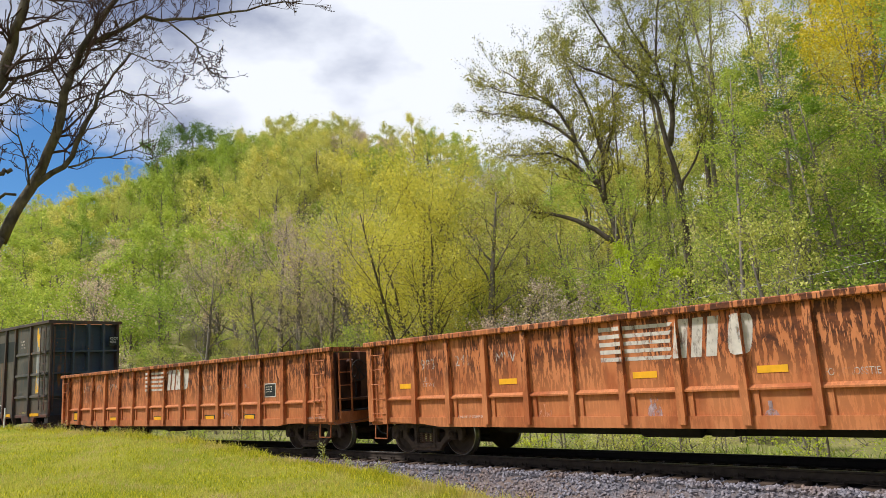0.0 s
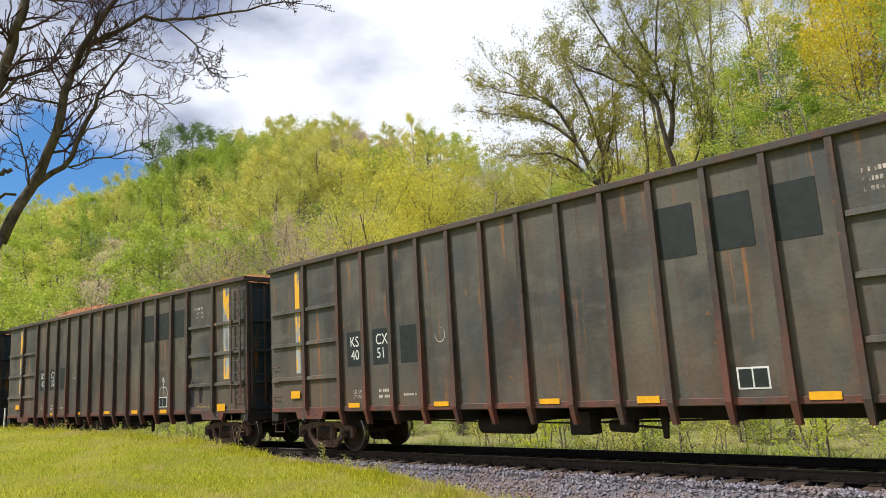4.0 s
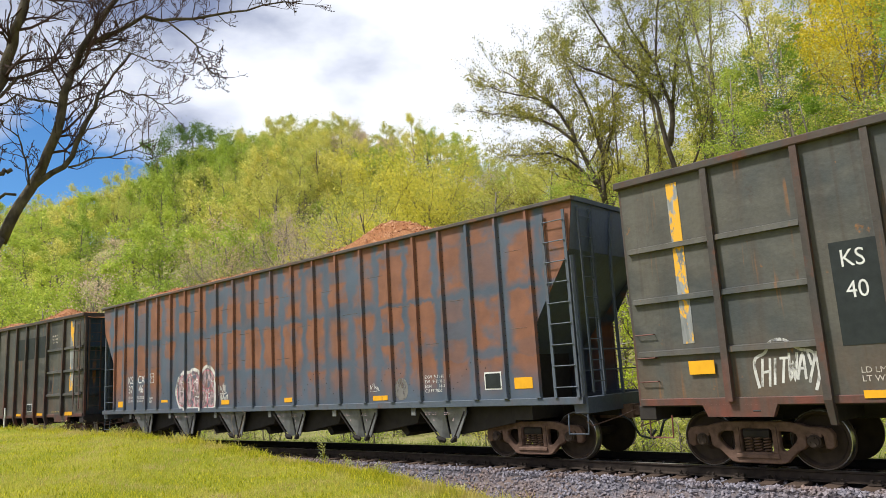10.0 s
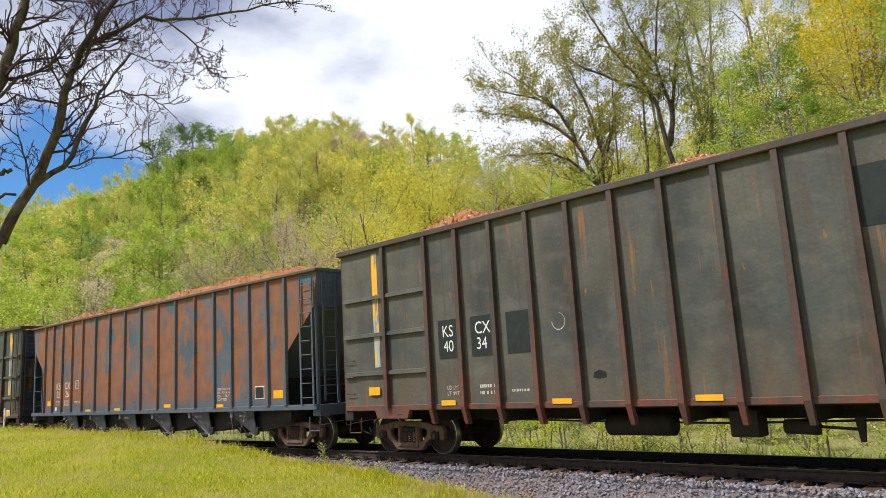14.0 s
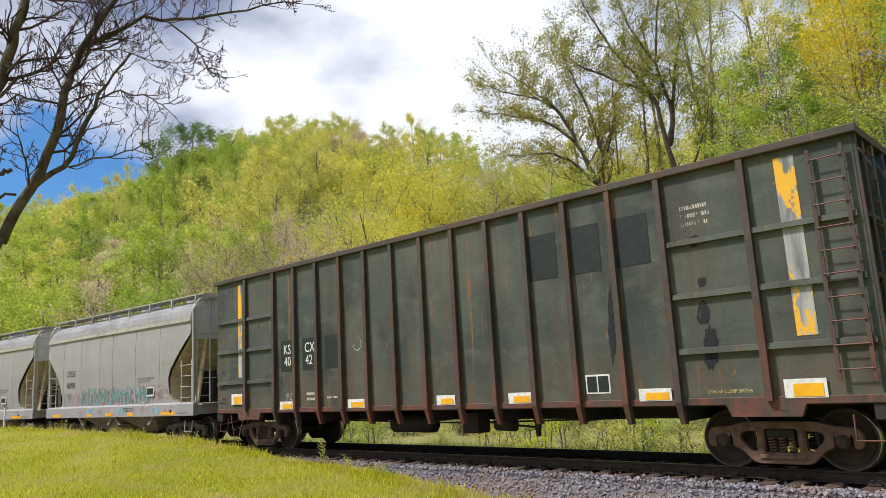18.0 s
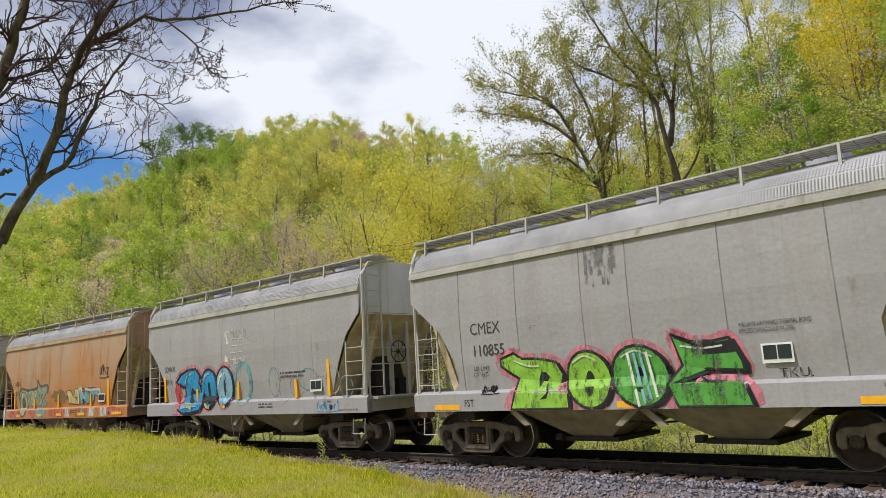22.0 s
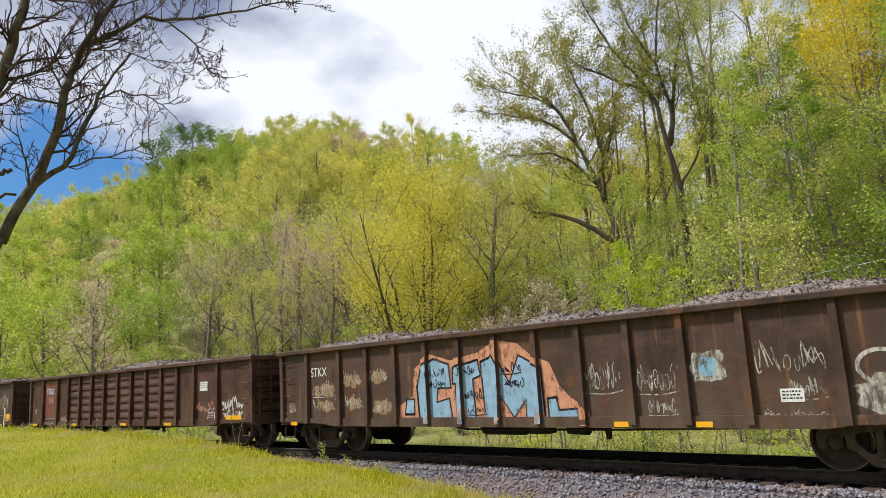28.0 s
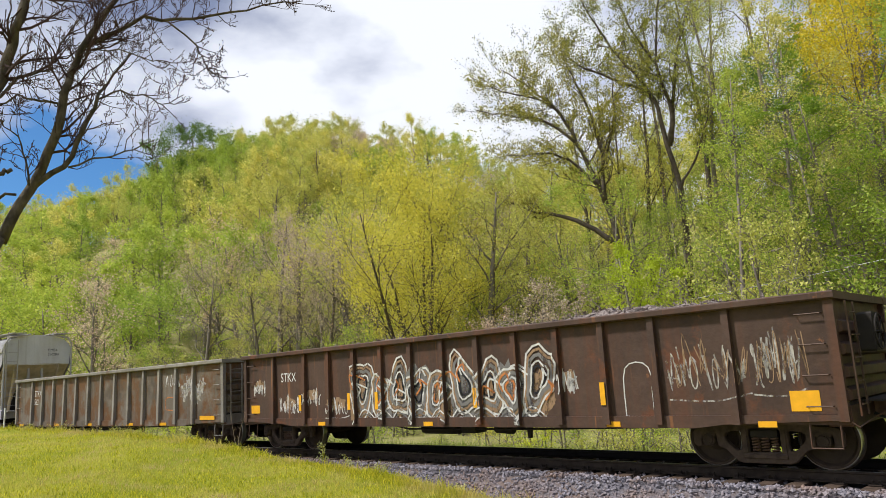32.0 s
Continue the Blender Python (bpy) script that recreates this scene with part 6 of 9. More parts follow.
        part("end_deck", Geo().box(sx * (xs1 - 0.1), sx * (half - 0.36), -1.43, 1.43, 1.10, 1.14), STEEL_DARK, car)
        part("inner_bulkhead", Geo().box(sx * (xs1 - 0.9), sx * (xs1 - 0.86), -1.0, 1.0, 1.14, 2.5), STEEL_DARK, car)
        for z in (1.7, 2.1):
            part("end_rail", Geo().tube([(sx * (half - 0.12), -1.42, z), (sx * (half - 0.12), 1.42, z)], 0.015, 5), trim, car)
        add_step(car, sx * (half - 0.3), -1.45, 0.55, trim)
    add_ladder(car, (half - 0.42, -1.56), 0.5, 1.22, zt - 0.18, 9, trim)
    add_ladder(car, (half + 0.02, -1.1), 0.44, 1.3, zt - 0.13, 9, trim, True)
    add_ladder(car, (-half + 0.52, -1.44), 0.72, 1.22, 3.0, 3, trim, stile=0.02)
    part("brake_housing", Geo().box(-half + 0.3, -half + 0.6, -0.9, -0.55, 1.6, 2.3, 0.02), STEEL_DARK, car)
    add_brake_wheel(car, -half + 0.2, -0.7, 2.0, STEEL_DARK)
    part("centre_sill", Geo().box(-half + 0.1, half - 0.1, -0.25, 0.25, 0.80, 1.09), STEEL_DARK, car)
    for i, xb in enumerate(chutes):
        for sy in (-1, 1):
            leaves = ((-1, [(xb - 0.66, 1.09), (xb - 0.03, 1.09), (xb - 0.03, 0.42), (xb - 0.20, 0.42)]), (1, [(xb + 0.66, 1.09), (xb + 0.66, 0.98), (xb + 0.27, 0.42), (xb + 0.04, 0.42), (xb + 0.04, 1.09)]))
            if not paired:
                leaves = ((-1, [(xb - 1.08, 1.09), (xb + 0.18, 1.09), (xb + 0.16, 0.60), (xb + 0.06, 0.42), (xb - 0.10, 0.42)]),)
            for q, poly in leaves:
                face = [(px, sy * (1.47 - (0.07 if abs(px - xb) < 0.1 else 0.0) - 0.22 * (1.09 - pz)), pz) for px, pz in poly]
                back = [(px, v - sy * 0.03, pz) for px, v, pz in face]
                part("discharge_chute", Geo().loft([face, back]), CHUTE if paired else CHUTE_DARK, car, "grey steel discharge chute")
                part("gate_latch", Geo().tube([(xb + q * 0.10, sy * 1.33, 0.37), (xb + q * 0.20, sy * 1.37, 0.40), (xb + q * 0.27, sy * 1.40, 0.46)], [0.05, 0.065, 0.035], 7).tube([(xb + q * 0.22, sy * 1.39, 0.44), (xb + q * 0.64, sy * 1.50, 1.0)], 0.018, 5), STEEL_DARK, car)
                if not paired:
                    part("gate_lug", Geo().prism([(xb + 0.10, 0.40), (xb + 0.24, 0.44), (xb + 0.26, 0.62), (xb + 0.17, 0.64)], sy * 1.29, sy * 1.36), STEEL_DARK, car)
                if sy < 0:
                    bars(car, xb + (q - 0.85) * 0.28, -1.478, 0.985, 0.34, 0.07, 2, SP_PALE, seed + i)
                    ax = xb + q * 0.20
                    ar = Geo().add([(ax + 0.045 * q + dx, -1.462, pz) for dx, pz in ((0.05 * q, 0.80), (0.055 * q, 0.86), (0.0, 0.81))], [(0, 1, 2)])
                    part("arrow_mark", ar, SP_PALE, car)
        part("hopper_bay", Geo().prism([(xb - 0.6, 1.085), (xb + 1.9, 1.085), (xb + 1.75, 0.74), (xb + 0.3, 0.50), (xb - 0.3, 0.50)][::-1], -1.22, 1.22), STEEL_DARK, car, "dark sloping underside of a discharge bay")
        part("chute_gate", Geo().prism([(xb + 0.9, 0.66), (xb + 1.15, 0.42), (xb + 1.28, 0.50), (xb + 1.1, 0.72)], -1.0, 1.0), STEEL_DARK, car)
        part("sill_tab", Geo().box(xb - 0.95, xb - 0.82, -1.48, -1.455, 0.92, 1.09, 0.01), CHUTE, car)
    for sx in (-1, 1):
        add_truck(car, sx * (half - 1.64), TRUCK)
        part("body_bolster", Geo().box(sx * (half - 1.64) - 0.25, sx * (half - 1.64) + 0.25, -1.35, 1.35, 0.80, 1.09), STEEL_DARK, car)
    add_couplers(car, half - 0.1, TRUCK)
    yy = -1.50
    ks, cx = marks["ks"], marks["cx"]
    add_text(car, "KS", ks, yy - 0.006, 2.12, 0.37, WHITE, squash=0.95)
    add_text(car, number[:2], ks + 0.04, yy - 0.006, 1.80, 0.36, WHITE, squash=0.95)
    add_text(car, "CX", cx, yy - 0.006, 2.12, 0.37, WHITE, squash=0.95)
    add_text(car, number[2:], cx + 0.06, yy - 0.006, 1.80, 0.36, WHITE, squash=0.95)
    add_text(car, "LD LMT\nLT WT", ks + 0.05, yy - 0.006, 1.60, 0.12, WHITE)
    add_text(car, tare, cx - 0.05, yy - 0.006, 1.60, 0.12, WHITE)
    add_text(car, "PLATE\n  F", marks["plate"] + 0.03, yy - 0.006, 2.28, 0.075, WHITE)
    rim = Geo()
    x0, x1 = marks["plate"], marks["plate"] + 0.27
    for a, b, c, d in ((x0, x1, 2.40, 2.415), (x0, x1, 2.10, 2.115), (x0, x0 + 0.015, 2.116, 2.399), (x1 - 0.015, x1, 2.116, 2.399)):
        rim.box(a, b, yy - 0.006, yy, c, d)
    part("plate_frame", rim, WHITE, car)
    add_text(car, marks["new"], marks["plate"] - 0.05, yy - 0.006, 1.56, 0.11, WHITE)
    add_text(car, "EXW  9-11 H 16-1\nEW   9-11 H 16-1\nEXH        16-2\nCU FT 7000", posts[-5] + 0.13, yy - 0.006, 1.72, 0.1, WHITE)
    plate(car, "data_panel", posts[-3] + 0.22, posts[-3] + 0.66, yy - 0.001, 1.42, 1.78, WHITE)
    plate(car, "data_field", posts[-3] + 0.25, posts[-3] + 0.63, yy - 0.008, 1.45, 1.75, BLACK)
    for a, b, z, hh in marks["bars"] + ((posts[-2] + 0.2, posts[-2] + 0.64, 1.42, 0.22),):
        plate(car, "reflector", a, b, yy - 0.09 if abs((a + b) / 2 - min(posts, key=lambda p: abs(p - (a + b) / 2))) < 0.2 else yy - 0.001, z, z + hh, YELLOW, "yellow reflective marker")
    heap = chip_heap(seed, 2 * half - 0.5, 1.44, zt - 0.12, top, 0.07)
    part("wood_chip_load", heap, CHIPS.m, car, "heaped load of reddish wood chips", True)
    loose_chips(car, seed, 2 * half - 0.9, zt - 0.12, top)
    return car


CHUTE_DARK = plain("dull_grey_chute", (0.12, 0.125, 0.13), 0.6, 0.1, 0.35, 4)
CHUTE = plain("galvanised_chute", (0.21, 0.215, 0.215), 0.6, 0.2, 0.35, 4)
# ---- covered hoppers ----
ROOF = Mat("treaded_roof_steel", 0.5)
_g = ROOF.mix(ROOF.ramp(ROOF.noise(1.5, 6), 0.35, 0.65), (0.31, 0.305, 0.315), (0.43, 0.42, 0.435))
ROOF.color(_g)
WALKWAY = plain("grey_grating", (0.46, 0.44, 0.42), 0.6, 0.3)


def bulge(z):
    """How far the side of a covered hopper stands out at height z."""
    levels = ((1.42, 1.474), (2.0, 1.532), (2.83, 1.562), (3.36, 1.552), (3.97, 1.522))
    if z < 1.42:
        return 1.562
    for (za, ya), (zb, yb) in zip(levels, levels[1:]):
        if z <= zb:
            return ya + (yb - ya) * (z - za) / (zb - za) + 0.003
    return levels[-1][1]


def covered_hopper(marks, number, paint, trim, seed, label, text_paint, orange_bars=False, rounded=False, rusty=False):
    car = thing("covered_hopper_car", label, "railcar", "railway cars of the train")
    rnd = random.Random(seed)
    y, zt = 1.50, 3.97
    # bulged sides with sloped ends
    left = [(-5.50, zt), (-5.50, 3.30), (-4.90, 2.78), (-4.46, 2.17), (-4.24, 1.59), (-4.18, 1.40)]
    right = [(4.12, 1.40), (4.24, 1.72), (4.44, 2.20), (4.79, 2.91), (5.16, 3.30), (5.30, 3.44), (5.30, zt)]
    if rounded:
        left = [(-5.50, zt), (-5.50, 3.42), (-4.62, 2.69), (-4.28, 2.10), (-4.16, 1.80), (-4.20, 1.55), (-4.40, 1.40)]
        right = [(4.50, 1.40), (4.12, 1.50), (3.96, 1.72), (3.94, 2.20), (4.06, 2.46), (4.67, 3.05), (5.10, 3.42), (5.30, 3.58), (5.30, zt)]
    for sy in (-1, 1):
        g = Geo()
        levels = [(1.40, 1.47), (2.0, 1.53), (2.83, 1.56), (3.36, 1.55), (zt, 1.52)]

        def at(z):
            for (za, ya), (zb, yb) in zip(levels, levels[1:]):
                if z <= zb + 1e-6:
                    return ya + (yb - ya) * (z - za) / (zb - za)
            return levels[-1][1]

        def span(z):
            def find(pts):
                for (xa, za), (xb, zb) in zip(pts, pts[1:]):
                    if min(za, zb) - 1e-6 <= z <= max(za, zb) + 1e-6:
                        return xa + (xb - xa) * ((z - za) / (zb - za) if zb != za else 0)
            return find(left), find(right)
        zs = [1.40, 1.5, 1.55, 1.63, 1.72, 1.8, 1.95, 2.1, 2.2, 2.46, 2.69, 2.83, 2.93, 3.05, 3.30, 3.36, 3.42, 3.58, zt]
        rows = []
        for z in zs:
            a, b = span(z)
            rows.append([(a + (b - a) * i / 12.0, sy * at(z), z) for i in range(13)])
        g.loft(rows, closed=False)
        inner = [[(px, sy * (abs(py) - 0.03), pz) for px, py, pz in r] for r in rows]
        g.loft(inner, closed=False)
        ring_o = [r[0] for r in rows] + [r[-1] for r in rows[::-1]]
        ring_i = [r[0] for r in inner] + [r[-1] for r in inner[::-1]]
        g.loft([ring_o, ring_i], caps=False)
        part("side_sheet", g, paint, car, smooth=False)
        for x in (-4.0, -2.45, -0.9, 0.08, 1.78, 3.42):
            g = Geo().loft([[(x - 0.009, sy * (at(z) - 0.004), z), (x + 0.009, sy * (at(z) - 0.004), z), (x + 0.009, sy * (at(z) + 0.004), z), (x - 0.009, sy * (at(z) + 0.004), z)] for z in (1.42, 2.0, 2.83, 3.36, zt)])
            part("weld_seam", g, SEAM if rounded else paint, car)
        part("side_sill", Geo().prism_x([(sy * 1.40, 1.0), (sy * 1.56, 1.0), (sy * 1.56, 1.36), (sy * 1.50, 1.42), (sy * 1.40, 1.42)][::sy], -5.52, 5.50), paint, car)
        for k in range(3):
            part("cornice", Geo().prism_x([(sy * 1.50, zt + 0.055 * k), (sy * (1.575 - 0.018 * k), zt + 0.055 * k), (sy * (1.575 - 0.018 * k), zt + 0.05 + 0.055 * k), (sy * 1.50, zt + 0.05 + 0.055 * k)][::sy], -5.50, 5.30), trim, car)
    # roof
    prof = [(-1.54, 4.13), (-1.46, 4.36), (-1.24, 4.56), (-0.85, 4.71), (0, 4.80), (0.85, 4.71), (1.24, 4.56), (1.46, 4.36), (1.54, 4.13)]
    part("roof", Geo().prism_x(prof, -5.48, 5.28), ROOF.m, car, "pale diamond-tread roof")
    cleats = Geo()
    for i in range(216):
        x = -5.42 + 10.64 * i / 215.0
        for (ya, za), (yb, zb) in zip(prof[0:3], prof[1:4]):
            for t in (0.04, 0.2, 0.36, 0.52, 0.68, 0.84):
                yy, zz = ya + (yb - ya) * t, za + (zb - za) * t
                cleats.add([(x - 0.014, yy - 0.018, zz - 0.006), (x + 0.014, yy - 0.018, zz - 0.006), (x + 0.014, yy + 0.018, zz + 0.010), (x - 0.014, yy + 0.018, zz + 0.010), (x, yy - 0.004, zz + 0.012)],
                           [(0, 1, 4), (1, 2, 4), (2, 3, 4), (3, 0, 4)])
    tagged(part("roof_treads", cleats, ROOF.m, car), kind="stuff")
    for yy in (-0.95, 0.95):
        g = Geo()
        for k in range(5):
            g.box(-5.6, 5.6, yy - 0.30 + 0.125 * k, yy - 0.195 + 0.125 * k, 4.84, 4.87)
        for i in range(46):
            g.box(-5.6 + 11.2 * i / 45.0 - 0.008, -5.6 + 11.2 * i / 45.0 + 0.008, yy - 0.3, yy + 0.32, 4.825, 4.84)
        part("running_board", g, WALKWAY, car, "grey steel roof running board")
        for i in range(8):
            x = -5.2 + 1.48 * i
            g = Geo().tube([(x, yy - 0.30 if yy < 0 else yy + 0.32, 4.86), (x, yy - 0.34 if yy < 0 else yy + 0.34, 4.45)], 0.03, 4)
            part("board_bracket", g, trim, car)
    for x in (-3.2, 0.0, 3.2):
        hatch = part("roof_hatch", Geo().disc(0, 0, [(-0.1, 0.02), (-0.1, 0.36), (0.1, 0.36), (0.14, 0.30), (0.14, 0.02)], 18), ROOF.m, car, "round roof hatch")
        hatch.rotation_euler.x = math.pi / 2
        hatch.location = (x, 0, 4.86)
    for sx in (-1, 1):
        e = 5.30 if sx > 0 else -5.50
        # end sheet above, slope sheet below
        prof_e = [(py * 0.985, pz) for py, pz in prof] + [(1.47, 3.4), (-1.47, 3.4)]
        part("end_sheet", Geo().prism_x(prof_e, e - 0.03, e), paint if rusty else END_PALE, car)
        edge = [(x, z) for x, z in (right if sx > 0 else left) if 1.41 < z < 3.7]
        edge = sorted(edge, key=lambda q: -q[1])
        edge.append((edge[-1][0] + sx * (0.12 if rounded else -0.05), 1.41))
        sl = [(x + sx * 0.012, z) for x, z in edge] + [(x - sx * 0.025, z) for x, z in edge[::-1]]
        part("end_slope_sheet", Geo().prism(sl[::sx], -1.45, 1.45), SLOPE, car, "dusty tan slope sheet")
        part("end_post", Geo().box(e - sx * 0.25, e - sx * 0.17, -0.35, -0.25, 1.3, 3.5), trim, car)
        part("end_post", Geo().box(e - sx * 0.25, e - sx * 0.17, 0.25, 0.35, 1.3, 3.5), trim, car)
        part("end_sill", Geo().box(sx * 5.25, sx * 5.50, -1.5, 1.5, 1.02, 1.30, 0.02), trim, car)
        part("end_deck", Geo().box(sx * 4.2, sx * 5.7, -1.38, 1.38, 1.31, 1.36), WALKWAY, car)
        for sy in (-1, 1):
            g = Geo().tube([(sx * 5.42, sy * 1.50, 1.05), (sx * 5.42, sy * 1.50, 4.36), (sx * 5.46, sy * 1.32, 4.66), (sx * 5.46, sy * 0.4, 4.80)], 0.042, 6)
            part("corner_post", g, trim, car, "tall bent steel corner post")
            add_step(car, sx * 5.1, sy * 1.5, 0.50, trim)
        for z in (2.55, 2.15):
            part("end_rail", Geo().tube([(sx * 5.44, -1.46, z), (sx * 5.44, -0.5, z), (sx * 5.44, 1.46, z)], 0.014, 5), trim, car)
        for yy in (-0.95, 0.95):
            part("slope_brace", Geo().prism([(sx * 4.60, 1.36), (sx * 4.80, 1.36), (e + sx * 0.08, 3.42), (e - sx * 0.10, 3.42)][::sx], yy - 0.03, yy + 0.03), SLOPE, car, "slanting steel brace under the end")
        part("end_bulkhead", Geo().prism_x([(-0.85, 1.36), (0.85, 1.36), (0.55, 2.4), (-0.55, 2.4)], sx * 4.46, sx * 4.50), STEEL_DARK, car)
        part("brake_gear", Geo().box(sx * 4.75, sx * 5.05, -0.55, -0.25, 1.37, 2.35, 0.03).box(sx * 4.7, sx * 4.95, 0.1, 0.5, 1.37, 1.8, 0.03), STEEL_DARK, car)
    for sx in (-1, 1):
        add_ladder(car, (sx * 5.05, -1.52), 0.62, 1.40, 2.75, 4, trim, stile=0.02)
        add_ladder(car, (sx * 5.47, -1.18), 0.48, 1.4, 4.55, 8, trim, True, stile=0.022)
    add_brake_wheel(car, 5.38, -0.30, 2.45, STEEL_DARK)
    part("brake_housing", Geo().box(5.1, 5.32, -0.45, -0.15, 2.2, 2.7, 0.03), trim, car)
    # hopper bays below the sill
    for xb in (-1.45, 1.45):
        for sy in (-1, 1):
            a = [(xb - 1.35, sy * 1.38, 1.02), (xb + 1.35, sy * 1.38, 1.02), (xb + 1.35, sy * 0.1, 1.02), (xb - 1.35, sy * 0.1, 1.02)]
            b = [(xb - 0.42, sy * 0.72, 0.44), (xb + 0.42, sy * 0.72, 0.44), (xb + 0.42, sy * 0.15, 0.44), (xb - 0.42, sy * 0.15, 0.44)]
            part("hopper_bay", Geo().loft([a, b]), CHUTE_TAN, car, "dusty grey discharge hopper")
        part("discharge_gate", Geo().box(xb - 0.6, xb + 0.6, -0.8, 0.8, 0.36, 0.44).box(xb - 0.75, xb - 0.6, -0.9, -0.7, 0.38, 0.5), STEEL_DARK, car)
        g = Geo().prism([(xb + 1.3, 1.02), (xb + 1.5, 1.02), (xb + 1.08, 0.70), (xb + 0.95, 0.72)], -1.44, -1.36)
        part("gusset", g, CHUTE_TAN, car)
        g = Geo().prism([(xb - 1.5, 1.02), (xb - 1.3, 1.02), (xb - 0.95, 0.72), (xb - 1.08, 0.70)], -1.44, -1.36)
        part("gusset", g, CHUTE_TAN, car)
    part("centre_sill", Geo().box(-5.4, 5.4, -0.2, 0.2, 0.78, 1.3), STEEL_DARK, car)
    part("brake_rod", Geo().tube([(-3.0, -0.9, 0.9), (0, -0.95, 0.72), (3.0, -0.9, 0.9)], 0.02, 5), STEEL_DARK, car)
    for sx in (-1, 1):
        part("body_bolster", Geo().box(sx * 4.15 - 0.25, sx * 4.15 + 0.25, -1.38, 1.38, 0.80, 1.01), STEEL_DARK, car)
        add_truck(car, sx * 4.15, TRUCK_TAN)
    add_couplers(car, 5.45, TRUCK)
    yy = -1.60
    big = number in ("86990", "110855")
    add_text(car, marks, -3.72 if big else -4.34, yy + 0.040, 2.57 if big else 2.40, 0.34 if big else 0.25, text_paint, squash=0.9)
    add_text(car, number, -3.70 if big else -4.30, yy + 0.050, 2.12 if big else 2.00, 0.33 if big else 0.24, text_paint, squash=0.9)
    if big:
        add_text(car, "LD LMT\nLT WT", -3.7, -1.531, 1.82, 0.13, text_paint)
    add_text(car, marks, 5.315, 0.45, 4.02, 0.17, text_paint, math.pi / 2)
    add_text(car, number, 5.315, 0.45, 3.82, 0.17, text_paint, math.pi / 2)
    add_text(car, "PLATE\n  C", -2.2, -1.553, 2.62, 0.075, text_paint)
    dx = (2.25 if number == "110855" else 2.55) if rounded else 3.30
    pz = 1.66 if rounded else 1.56
    plate(car, "data_panel", dx, dx + 0.47, -1.530, pz, pz + 0.30, WHITE)
    for q in (0, 1):
        plate(car, "data_field", dx + 0.03 + 0.215 * q, dx + 0.225 + 0.215 * q, -1.537, pz + 0.06, pz + 0.27, BLACK)
    if rounded:
        add_text(car, "WILLIAMS-HAYWARD THERMAL BOND\nAPPLIED PARAGOULD 04-2006", 1.95, -1.556, 2.24, 0.1, text_paint, squash=0.62)
    else:
        bars(car, 2.0, -1.543, 2.12, 1.1, 0.2, 2, text_paint, seed)
    bars(car, 1.0, -1.566, 1.30, 0.7, 0.16, 2, text_paint, seed + 1)
    add_text(car, "LIFT HERE", 3.85, -1.566, 1.27, 0.075, text_paint)
    add_text(car, "2 INCH HF COMP SHOES", 4.5, -1.566, 1.06, 0.06, text_paint)
    part("lifting_eye", Geo().disc(4.15, 1.15, [(-1.568, 0.03), (-1.568, 0.06), (-1.56, 0.065), (-1.55, 0.03)], 10), BLACK, car)
    if orange_bars:
        for x, ln, z in ((-4.30, 0.82, 1.45), (-2.28, 0.38, 1.42), (-0.02, 0.50, 1.44), (2.72, 0.48, 1.42), (4.08, 0.92, 1.44)):
            g = Geo().prism([(x - 0.05, z), (x + 0.05, z), (x + 0.02, z + ln), (x - 0.08, z + ln)], -1.552, -1.46)
            part("reflector", g, YELLOW, car, "orange vertical reflective strip")
    else:
        for x, w in ((-4.5, 0.75), (-1.62, 0.37), (-0.12, 0.45), (1.50, 0.40), (3.97, 0.88)):
            plate(car, "reflector", x - w / 2, x + w / 2, -1.561, 1.03, 1.14, YELLOW, "yellow reflective marker")
    return car


SEAM = plain("dark_panel_seam", (0.21, 0.205, 0.20), 0.7, 0, 0.4, 3)
SLOPE = plain("tan_slope_sheet", (0.52, 0.42, 0.27), 0.8, 0, 0.35, 2.5)
# body grey brightened for the end sheets, which paints skylight onto them
END_PALE = painted("sky_lit_end_paint", (0.58, 0.58, 0.58), (0.66, 0.65, 0.64), (0.34, 0.28, 0.22), 0.1, 0.3, mottle=0.1)
CHUTE_TAN = plain("dusty_hopper_steel", (0.30, 0.25, 0.18), 0.75, 0.0, 0.35, 3)
TRUCK_TAN = plain("dusty_truck", (0.17, 0.135, 0.10), 0.8, 0.0, 0.4, 8)
